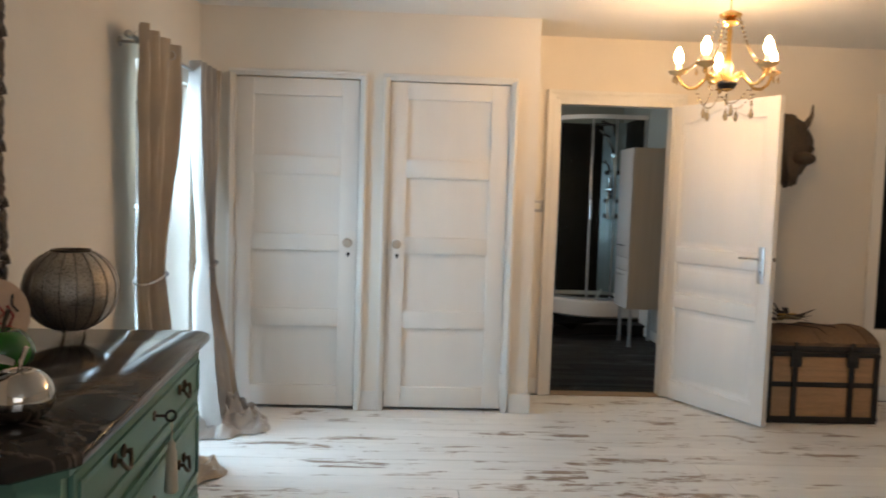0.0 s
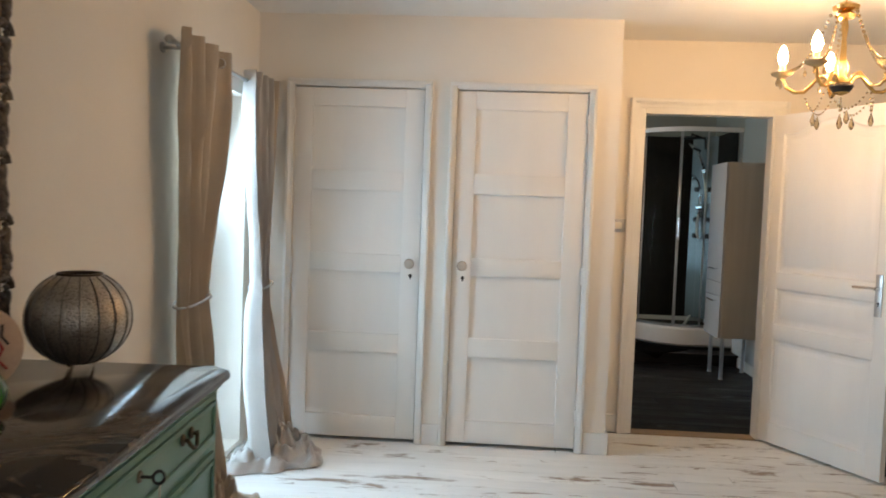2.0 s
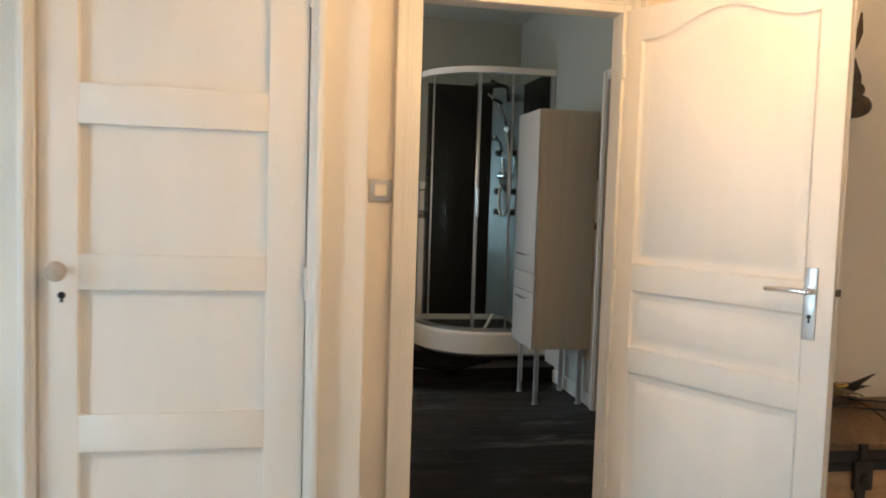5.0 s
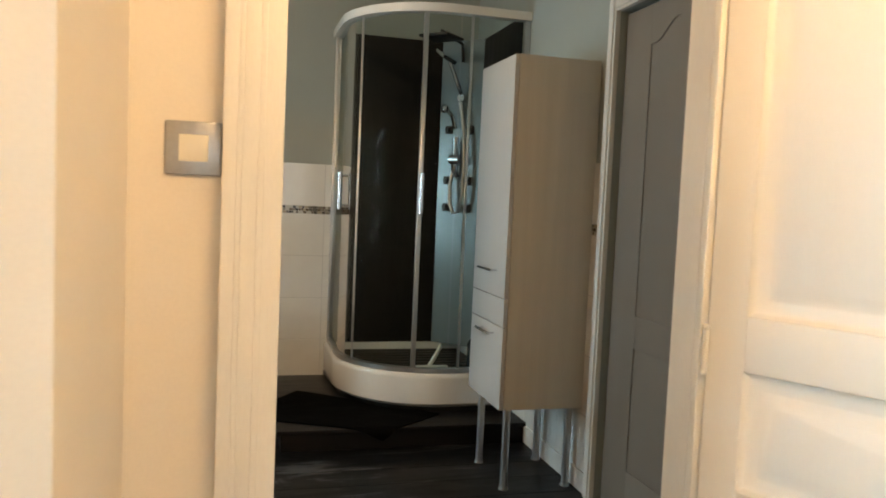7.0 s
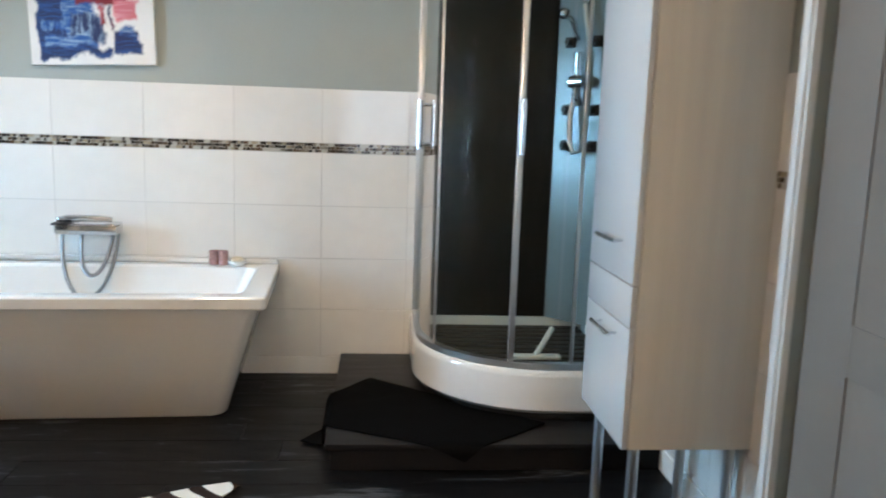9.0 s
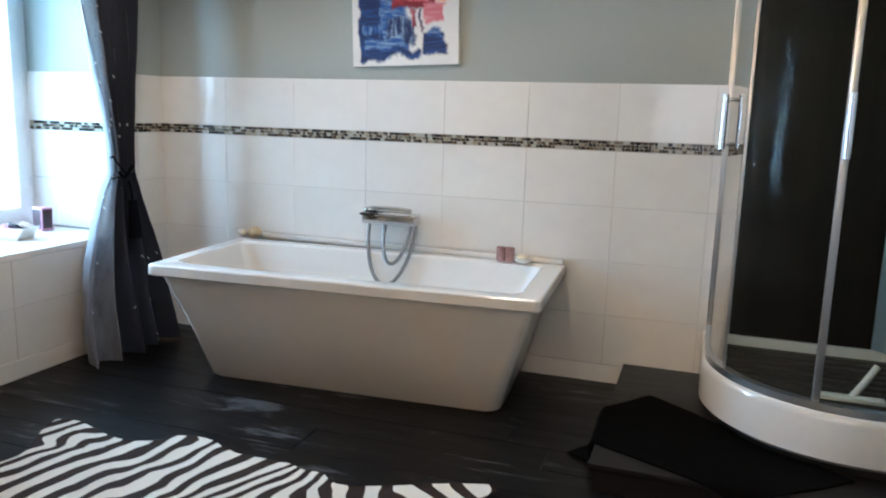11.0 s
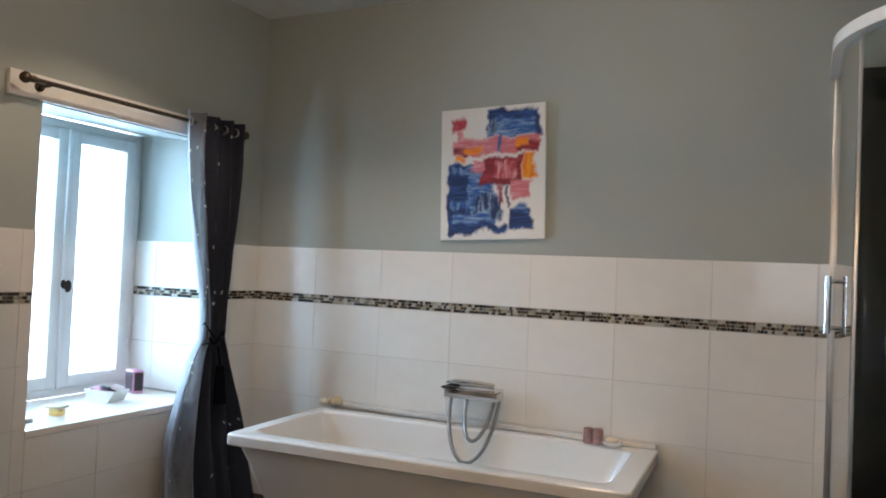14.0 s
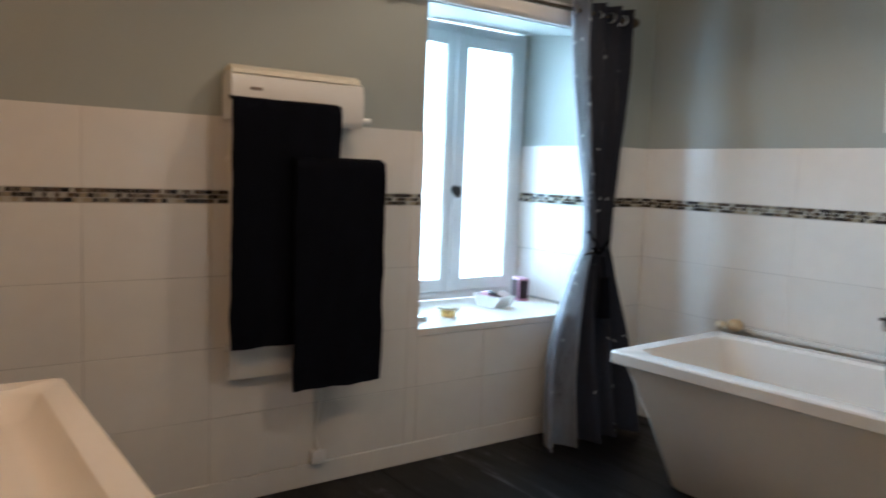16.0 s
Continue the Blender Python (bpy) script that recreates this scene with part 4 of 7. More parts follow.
    box(bm, -0.055, -0.055, -0.012, 0.055, 0.055, 0.012, 0.004, Matrix.Translation(at(-0.04, 0.15, 2.15)) @ Euler((0.5, 0.3, 0.4)).to_matrix().to_4x4())
    cyl(bm, at(0.02, 0.0, 1.91), at(0.02, 0.05, 1.91), 0.026, None, 14)
    part("hand_shower", bm, CHROME, column, "square hand shower on a holder")
    bm = B()
    tube(bm, [at(-0.02, 0.03, 1.72), at(-0.02, 0.08, 1.80), at(-0.05, 0.10, 1.83)], 0.013, 10)
    ball(bm, at(-0.055, 0.105, 1.835), 0.028)
    part("spray_head", bm, CHROME, column)
    bm = B()
    hose = [(0.02, 0.05, 1.88), (0.06, 0.06, 1.70), (0.075, 0.07, 1.45), (0.07, 0.07, 1.28), (0.045, 0.07, 1.19), (0.01, 0.07, 1.18), (-0.02, 0.06, 1.24), (-0.03, 0.05, 1.36), (-0.02, 0.04, 1.45)]
    tube(bm, [at(*p) for p in hose], 0.012, 8)
    part("hose", bm, ALU, column)
    bm = B()
    tube(bm, [at(0, 0.0, 2.14), at(0, 0.02, 2.25), at(0, 0.28, 2.28), at(0, 0.28, 2.25)], 0.010, 8)
    box(bm, -0.10, -0.10, -0.008, 0.10, 0.10, 0.008, 0.004, Matrix.Translation(at(0, 0.28, 2.24)) @ pose(0, 0, 0, 0, 0, 45))
    part("rain_head", bm, BLACK_IRON, column, "dark square rain shower head")
    return ob


shower()
sq = thing("shower_squeegee", "white plastic squeegee leaning in the shower tray", "squeegee", (2.39, 8.64, 0.283), "", 0)
WHITE_PLASTIC = surface("white_plastic", (0.80, 0.80, 0.78), 0.35, vary=0.02)
bm = B()
box(bm, -0.11, -0.015, 0.0, 0.11, 0.03, 0.018, 0.004)
part("blade", bm, WHITE_PLASTIC, sq)
bm = B()
tube(bm, [(0, 0.015, 0.012), (0.04, 0.05, 0.055), (0.09, 0.10, 0.115)], 0.013, 10)
part("handle", bm, WHITE_PLASTIC, sq)
btl = thing("shower_bottle", "dark shampoo bottle in the shower tray", "bottle", (2.62, 8.55, 0.283))
bm = B()
lathe(bm, [(0.030, 0), (0.034, 0.01), (0.034, 0.16), (0.022, 0.185), (0.012, 0.19), (0.012, 0.205)], (0, 0, 0), 18)
part("body", bm, surface("dark_bottle", (0.02, 0.025, 0.03), 0.25, vary=0.1), btl)
bm = B()
cyl(bm, (0, 0, 0.205), (0, 0, 0.235), 0.014, None, 14)
part("cap", bm, BLACK_IRON, btl)

# step under the shower
st = thing("shower_step", "black painted wooden step under the shower", "step")
bm = B()
box(bm, 1.505, 8.115, 0.086, XR - 0.002, YB - 0.014, 0.110, 0.004)
part("tread", bm, STEP_BLACK, st)
bm = B()
box(bm, 1.525, 8.135, 0, XR - 0.002, 8.155, 0.086)
part("riser", bm, STEP_BLACK, st)
bm = B()
box(bm, 1.525, 8.155, 0, 1.545, YB - 0.014, 0.086)
part("side_riser", bm, STEP_BLACK, st)


def draped_mat():
    bm = B()
    a, b, c, e = Vector((1.662, 8.87)), Vector((2.372, 8.31)), Vector((1.29, 8.39)), Vector((2.02, 8.035))
    g, n, m_ = [], 36, 24
    for i in range(n + 1):
        row = []
        for j in range(m_ + 1):
            p = (a.lerp(b, i / n)).lerp(c.lerp(e, i / n), j / m_)
            x, y, z = p.x, p.y, 0.118 + 0.004 * noise.noise(Vector((p.x * 9, p.y * 9, 0)))
            for k, edge in ((0, 1.490), (1, 8.102)):
                over = edge - (x, y)[k]
                if over > 0:
                    drop = min(over, z - 0.014)
                    rest = (over - drop) * 0.9 + 0.012 * min(1, over / 0.02)
                    z -= drop
                    x, y = (edge - rest, y) if k == 0 else (x, edge - rest)
            row.append((x + 0.006 * noise.noise(Vector((x * 7, y * 7, z * 7 + 3))), y + 0.006 * noise.noise(Vector((x * 7, y * 7, z * 7 + 9))), z))
        g.append(row)
    sheet(bm, g, 0.008)
    tagged(new("bath_mat", mesh_of("bath_mat", bm, MAT_BLACK, 60)), "black bath mat draped askew over the shower step", "bath mat")


draped_mat()


def tall_cabinet():
    x0, x1, y0, y1, z0, z1 = 2.402, XR - 0.004, 7.474, 7.922, 0.367, 1.890
    ob = thing("bathroom_cabinet", "tall white bathroom cabinet with gloss fronts on steel legs", "cabinet")
    bm = B()
    box(bm, x0 + 0.020, y0, z0, x1, y1, z1, 0.002)
    part("body", bm, CAB_SIDE, ob, "pale beige cabinet carcass")
    for nm, a, b in (("door", 0.852, z1 - 0.002), ("drawer_front", 0.728, 0.848), ("drawer_front", z0, 0.724)):
        bm = B()
        box(bm, x0, y0 + 0.002, a, x0 + 0.018, y1 - 0.002, b, 0.002)
        f = part(nm, bm, CAB_FRONT, ob, "white high-gloss front")
        if b - a > 0.2:
            hz = 0.965 if nm == "door" else 0.685
            bm = B()
            tube(bm, [(x0 - 0.030, y0 + 0.10, hz), (x0 - 0.030, y1 - 0.16, hz)], 0.006, 8)
            for yy in (y0 + 0.12, y1 - 0.18):
                tube(bm, [(x0, yy, hz), (x0 - 0.030, yy, hz)], 0.005, 8)
            part("handle", bm, CHROME, f)
    for x in (x0 + 0.055, x1 - 0.045):
        for y in (y0 + 0.05, y1 - 0.05):
            bm = B()
            cyl(bm, (x, y, 0.008), (x, y, z0), 0.017, None, 16)
            cyl(bm, (x, y, 0.0), (x, y, 0.010), 0.022, 0.020, 16)
            part("leg", bm, ALU, ob, "brushed steel leg")
    return ob


tall_cabinet()


def wash_basin():
    ob = thing("wash_basin", "white ceramic wash basin on a vanity unit", "wash basin", (0.30, YD2, 0))
    w, d = 0.80, 0.495
    def ring(g, z, r):
        pts = []
        for cx, cy, a0 in ((w / 2 - g - r, d - g - r, 0), (-w / 2 + g + r, d - g - r, 90), (-w / 2 + g + r, 0.002 + g + r, 180), (w / 2 - g - r, 0.002 + g + r, 270)):
            pts += [(cx + r * math.cos(radians(a0 + 15 * k)), cy + r * math.sin(radians(a0 + 15 * k)), z) for k in range(7)]
        return pts
    bm = B()
    rings = [ring(0.010, 0.800, 0.02), ring(0.0, 0.806, 0.022), ring(0.0, 0.838, 0.022), ring(0.005, 0.845, 0.02), ring(0.055, 0.845, 0.05), ring(0.062, 0.838, 0.05), ring(0.085, 0.812, 0.06), ring(0.12, 0.806, 0.06)]
    vs = [[bm.verts.new(p) for p in q] for q in rings]
    n = len(rings[0])
    for a, b in zip(vs, vs[1:]):
        for k in range(n):
            bm.faces.new((a[k], a[(k + 1) % n], b[(k + 1) % n], b[k]))
    bm.faces.new(vs[0][::-1])
    bm.faces.new(vs[-1])
    part("basin", bm, CERAMIC, ob)
    bm = B()
    cyl(bm, (0, 0.24, 0.806), (0, 0.24, 0.810), 0.026, 0.024, 20)
    part("waste", bm, CHROME, ob)
    bm = B()
    box(bm, -w / 2 + 0.02, 0.002, 0.30, w / 2 - 0.02, d - 0.03, 0.80, 0.003)
    part("vanity", bm, CAB_FRONT, ob)
    bm = B()
    tube(bm, [(0, 0.05, 0.845), (0, 0.05, 0.96), (0, 0.09, 0.99), (0, 0.17, 0.965)], 0.013, 10)
    part("tap", bm, CHROME, ob)
    return ob


wash_basin()


def towel_heater():
    ob = thing("towel_heater", "white electric towel heater on the tiled wall", "radiator", (XW + 0.012, 7.232, 0))
    bm = B()
    prism(bm, [(0.0, 1.44), (0.0, 1.60), (0.05, 1.612), (0.085, 1.595), (0.092, 1.56), (0.092, 1.46), (0.08, 1.44)], "y", -0.282, 0.245)
    part("control_box", bm, WHITE_PLASTIC, ob)
    bm = B()
    prism(bm, [(0.0, 1.600), (0.0, 1.622), (0.045, 1.634), (0.075, 1.618), (0.080, 1.603)], "y", -0.276, 0.235)
    part("cap", bm, surface("cream_plastic_cap", (0.74, 0.70, 0.58), 0.4, vary=0.03), ob, "cream curved cap")
    bm = B()
    box(bm, 0.025, -0.265, 0.49, 0.042, 0.17, 1.44, 0.005)
    part("panel", bm, WHITE_PLASTIC, ob)
    for z in (0.62, 0.95, 1.30, 1.47):
        bm = B()
        tube(bm, [(0.062, -0.285, z), (0.062, 0.29, z)], 0.011, 10)
        part("rail", bm, WHITE_PLASTIC, ob)
    for y in (-0.2, 0.1):
        for z in (0.60, 1.28):
            bm = B()
            box(bm, 0, y - 0.02, z, 0.03, y + 0.02, z + 0.04)
            part("wall_mount", bm, WHITE_PLASTIC, ob)
    bm = B()
    box(bm, 0.0921, -0.215, 1.545, 0.094, -0.17, 1.556)
    part("badge", bm, surface("badge_grey", (0.25, 0.2, 0.18), 0.4), ob)
    bm = B()
    tube(bm, [(0.02, 0.12, 0.50), (0.022, 0.125, 0.35), (0.018, 0.10, 0.22), (0.02, 0.12, 0.13)], 0.006, 8)
    part("cable", bm, WHITE_PLASTIC, ob)
    bm = B()
    box(bm, 0.0, 0.09, 0.095, 0.03, 0.15, 0.15, 0.004)
    part("connection_box", bm, WHITE_PLASTIC, ob)


towel_heater()


def towel(y0, y1, z_top, z_bot, x, label, seed):
    bm = B()
    g, n = [], 30
    for i in range(n + 1):
        z = z_top - (z_top - z_bot) * i / n
        row = []
        for j in range(19):
            u = j / 18
            fold = 0.010 * math.sin(u * 9 + seed) + 0.006 * math.sin(u * 21 + 2 * seed + i * 0.1)
            row.append((x + 0.004 + fold * (0.3 + 0.7 * i / n), y0 + (y1 - y0) * u + 0.006 * noise.noise(Vector((seed, i * 0.25, u * 2))), z + 0.006 * noise.noise(Vector((seed + 4, 0, u * 3))) * (i / n)))
        g.append(row)
    back = [[(XW + 0.045, (y0 + y1) / 2 + (p[1] - (y0 + y1) / 2) * 0.8, z_top - 0.35 * (1 - k / 4)) for p in g[0]] for k in range(4)]
    over = [[(x - 0.020, p[1], z_top + 0.012) for p in g[0]]]
    sheet(bm, back + over + g, 0.014)
    tagged(new("towel", mesh_of("towel", bm, CLOTH_BLACK, 70)), label, "towel", "black towels")


towel(6.945, 7.365, 1.503, 0.622, XW + 0.118, "large black terry towel hanging over the heater", 1.0)
towel(7.168, 7.548, 1.298, 0.452, XW + 0.155, "smaller black terry towel hanging over the heater rail", 2.4)


# ---- curtains ----


def curtain(name, label, material, x, top, tie, foot, zs, waves, seed, depth=(0.05, 0.025, 0.05), lean=0.0, puddle=0.0, lining=None, sheer=None):
    """A curtain gathered by a tie: spans (y0, y1) at its top, tie and foot, heights zs = (top, tie, foot)."""
    ob = thing(name, label, "curtain")
    def span(z):
        if z >= zs[1]:
            u = (zs[0] - z) / (zs[0] - zs[1])
            s = u * u * (3 - 2 * u) if u < 1 else 1
            s = s ** 1.3
            return [top[k] + (tie[k] - top[k]) * s for k in (0, 1)], depth[0] + (depth[1] - depth[0]) * s
        u = (zs[1] - z) / (zs[1] - zs[2])
        s = math.sin(min(1, u) * math.pi / 2) ** 0.8
        return [tie[k] + (foot[k] - tie[k]) * s for k in (0, 1)], depth[1] + (depth[2] - depth[1]) * s
    def face(u0, u1, off):
        g = []
        n = 70
        for i in range(n + 1):
            z = zs[0] - (zs[0] - zs[2]) * i / n
            (a, b), d = span(z)
            row = []
            cols = max(10, int(waves * 14 * (u1 - u0)))
            for j in range(cols + 1):
                u = u0 + (u1 - u0) * j / cols
                ph = 2 * math.pi * waves * u + seed + 0.25 * math.sin(3 * z + seed)
                swell = 0.75 + 0.55 * noise.noise(Vector((u * 5 + seed, z * 0.9, 3.0)))
                sx = d * swell * math.sin(ph + 0.7 * noise.noise(Vector((u * 3, z * 1.3, seed + 7)))) + 0.15 * d * math.sin(2.3 * ph + seed + 2 * z) + 0.012 * noise.noise(Vector((u * 9, z * 4, seed + 2)))
                sy = 0.012 * math.cos(ph) + 0.006 * noise.noise(Vector((u * 4, z * 2, seed)))
                low = max(0.0, (zs[1] - z) / (zs[1] - zs[2]))
                row.append((x + off + sx + lean * low ** 1.5, a + (b - a) * u + sy, z))
            g.append(row)
        return g
    bm = B()
    sheet(bm, face(0.0, 1.0 if sheer is None else sheer, 0.0), 0.004)
    part("drape", bm, material, ob, "", 80)
    if lining is not None and sheer is not None:
        bm = B()
        sheet(bm, face(sheer - 0.01, 1.0, 0.004), 0.003)
        part("drape_edge", bm, lining, ob, "", 80)
    (a, b), d = span(zs[1])
    bm = B()
    pts = [(x + lean * 0.0 + (d * 1.15 + 0.004) * math.cos(t), (a + b) / 2 + ((b - a) / 2 + 0.004) * math.sin(t), zs[1] + 0.02 * math.sin(t)) for t in [2 * math.pi * k / 24 for k in range(25)]]
    tube(bm, pts, 0.006, 6)
    if puddle:
        for k in (2, 5, 8):
            ball(bm, pts[k], 0.014, (1, 1, 0.9), 10, 8)
    part("tieback", bm, STEEL_DULL if puddle else BLACK_IRON, ob)
    for k in range(int(waves) + 1):
        y = top[0] + (top[1] - top[0]) * (k + 0.3) / (int(waves) + 1)
        bm = B()
        bmesh.ops.create_cone(bm, cap_ends=False, segments=18, radius1=0.026, radius2=0.021, depth=0.012, matrix=Matrix.Translation((x, y, zs[0] - 0.055)) @ pose(0, 0, 0, 90, 0, 12))
        part("grommet", bm, STEEL_DULL, ob)
    if puddle:
        bm = B()
        g, n, rx = [], 120, 34
        cy_, ry = (foot[0] + foot[1]) / 2, (foot[1] - foot[0]) / 2 + puddle * 0.55
        for i in range(rx + 1):
            rr = i / rx
            row = []
            for j in range(n + 1):
                t = 2 * math.pi * j / n
                k = 1 + 0.16 * math.sin(3 * t + seed) + 0.08 * math.sin(7 * t + 2 * seed)
                px, py = x + lean + 0.02 + rr * k * (puddle + 0.05) * math.cos(t), cy_ + rr * k * ry * math.sin(t)
                w1 = noise.noise(Vector((px * 7, py * 7, seed)))
                h = 0.13 * (1 - rr) ** 1.2 + 0.075 * (1 - rr * 0.6) * (1 - abs(math.sin(rr * 7 + 2.6 * w1 + 1.2 * math.sin(3 * t)))) ** 1.5 + 0.045 * (1 - abs(noise.noise(Vector((px * 16, py * 16, seed + 5)))) * 2.2) * (1 - 0.6 * rr) + 0.02 * math.sin(13 * t + 4 * w1) * (1 - rr)
                row.append((max(px, XL + 0.01), min(py, YC - 0.02), max(0.004, h * (1 if rr < 0.97 else 0.2))))
            g.append(row)
        sheet(bm, g, 0.003)
        part("puddled_hem", bm, material, ob, "", 80)
    return ob


curtain("linen_curtain", "taupe linen curtain tied back and pooling on the floor", LINEN, -0.875, (3.785, 4.38), (3.855, 4.14), (3.83, 4.16), (2.085, 0.955, 0.05), 3.6, 0.4, (0.052, 0.045, 0.07), 0.10, 0.15)
curtain("satin_lined_curtain", "pale satin-lined curtain tied back and pooling on the floor", LINING, -0.872, (4.72, 5.13), (4.86, 5.06), (4.62, 5.05), (2.085, 0.93, 0.05), 4.4, 2.0, (0.055, 0.045, 0.085), 0.13, 0.19, LINEN, 0.78)
ORGANZA = surface("grey_blue_curtain", (0.020, 0.025, 0.040), 0.7, vary=0.25, coarse=9, fine=120, relief=0.25, sheen=0.06, spec=0.25, stretch=(3, 3, 0.5))
SHEER = surface("pale_sheer_edge", (0.19, 0.215, 0.265), 0.5, vary=0.22, coarse=8, fine=160, relief=0.2, sheen=0.4, stretch=(3, 3, 0.5))
SHEER.node_tree.nodes["Principled BSDF"].inputs["Alpha"].default_value = 0.62
bc = curtain("bathroom_curtain", "grey-blue patterned curtain tied back beside the window", SHEER, XW + 0.10, (8.555, 8.985), (8.745, 8.895), (8.42, 9.05), (2.115, 0.93, 0.012), 4.2, 1.2, (0.045, 0.03, 0.075), 0.12, 0.0, ORGANZA, 0.30)
bm = B()
tube(bm, [(XW + 0.16, 8.815, 0.90), (XW + 0.175, 8.82, 0.80)], 0.006, 8)
cyl(bm, (XW + 0.175, 8.82, 0.80), (XW + 0.18, 8.825, 0.60), 0.022, 0.036, 14)
tube(bm, [(XW + 0.15, 8.76 + 0.012 * k, 0.945 - 0.028 * math.sin(k * 0.52)) for k in range(10)], 0.010, 8)
tube(bm, [(XW + 0.16, 8.80, 0.93), (XW + 0.17, 8.73, 0.99), (XW + 0.165, 8.70, 1.03), (XW + 0.16, 8.69, 1.02)], 0.005, 6)
part("tassel", bm, CLOTH_BLACK, bc, "black tassel")
fleck = surface("silver_thread", (0.45, 0.47, 0.50), 0.4, vary=0.1)
body = [o for o in bc.children if o.name.startswith("drape")]
rf = random.Random(21)
flecks = B()
for o in body:
    vs = o.data.vertices
    for k in rf.sample(range(len(vs)), 70):
        p, nrm = vs[k].co, vs[k].normal
        if nrm.x < 0.1:
            continue
        box(flecks, -0.003, -0.0012, -0.008, 0.003, 0.0012, 0.008, 0, Matrix.Translation(p + nrm * 0.001) @ nrm.to_track_quat("Y", "Z").to_matrix().to_4x4() @ Matrix.Rotation(rf.uniform(-0.8, 0.8), 4, "Y"))
fl = part("embroidered_fleck", flecks, fleck, bc, "pale embroidered flecks", None)
fl["kind"] = "stuff"

# ---- on the window sill ----
SZ = WZ0 + 0.0125
bowl = thing("trinket_bowl", "square white bowl of trinkets on the window sill", "bowl", (-1.50, 8.53, SZ), "", 10)
bm = B()
prism(bm, [(-0.055, 0.0), (-0.095, 0.062), (-0.088, 0.062), (-0.052, 0.010), (0.052, 0.010), (0.088, 0.062), (0.095, 0.062), (0.055, 0.0)], "y", -0.06, 0.06)
for y in (-0.062, 0.056):
    prism(bm, [(-0.055, 0.0), (-0.093, 0.060), (0.093, 0.060), (0.055, 0.0)], "y", y, y + 0.006)
part("bowl_body", bm, CERAMIC, bowl)
rng = random.Random(3)
for k, c in enumerate(((0.05, 0.04, 0.05), (0.55, 0.22, 0.30), (0.25, 0.18, 0.28), (0.02, 0.02, 0.02), (0.6, 0.5, 0.5))):
    bm = B()
    box(bm, -0.042, -0.026, -0.006, 0.042, 0.026, 0.006, 0.002, Matrix.Translation((-0.055 + 0.028 * k, 0.01 * (-1) ** k, 0.052 + 0.004 * k)) @ Euler((0.5 * rng.random(), 0.8 * rng.random() - 0.4, rng.random() * 3)).to_matrix().to_4x4())
    part("trinket", bm, surface("trinket_%d" % k, c, 0.4, vary=0.1), bowl)
pbox = thing("perfume_box", "pink and black perfume box on the window sill", "box", (-1.60, 8.80, SZ), "", -20)
bm = B()
box(bm, -0.055, -0.03, 0, 0.055, 0.03, 0.125, 0.003)
part("carton", bm, surface("pink_card", (0.52, 0.26, 0.38), 0.4, vary=0.1), pbox)
bm = B()
box(bm, 0.0552, -0.024, 0.015, 0.057, 0.024, 0.115)
box(bm, -0.045, -0.0322, 0.015, 0.045, -0.0305, 0.115)
part("label", bm, surface("dark_card", (0.05, 0.03, 0.04), 0.35), pbox)
lid = thing("brass_trinket_box", "small brass lidded box on the window sill", "box", (-1.36, 8.13, SZ), "", 15)
bm = B()
box(bm, -0.028, -0.024, 0, 0.028, 0.024, 0.034, 0.004)
part("base", bm, GOLD, lid)
bm = B()
box(bm, -0.040, -0.034, 0.0345, 0.040, 0.034, 0.048, 0.005)
part("lid", bm, surface("cream_lid", (0.68, 0.62, 0.48), 0.4, vary=0.05), lid)
coin = thing("soap_tin", "flat dark round tin on the window sill", "tin", (-1.34, 7.95, SZ))
bm = B()
lathe(bm, [(0.036, 0), (0.038, 0.004), (0.038, 0.018), (0.034, 0.022)], (0, 0, 0), 24)
part("tin", bm, STEEL_DULL, coin)

# ---- painting ----


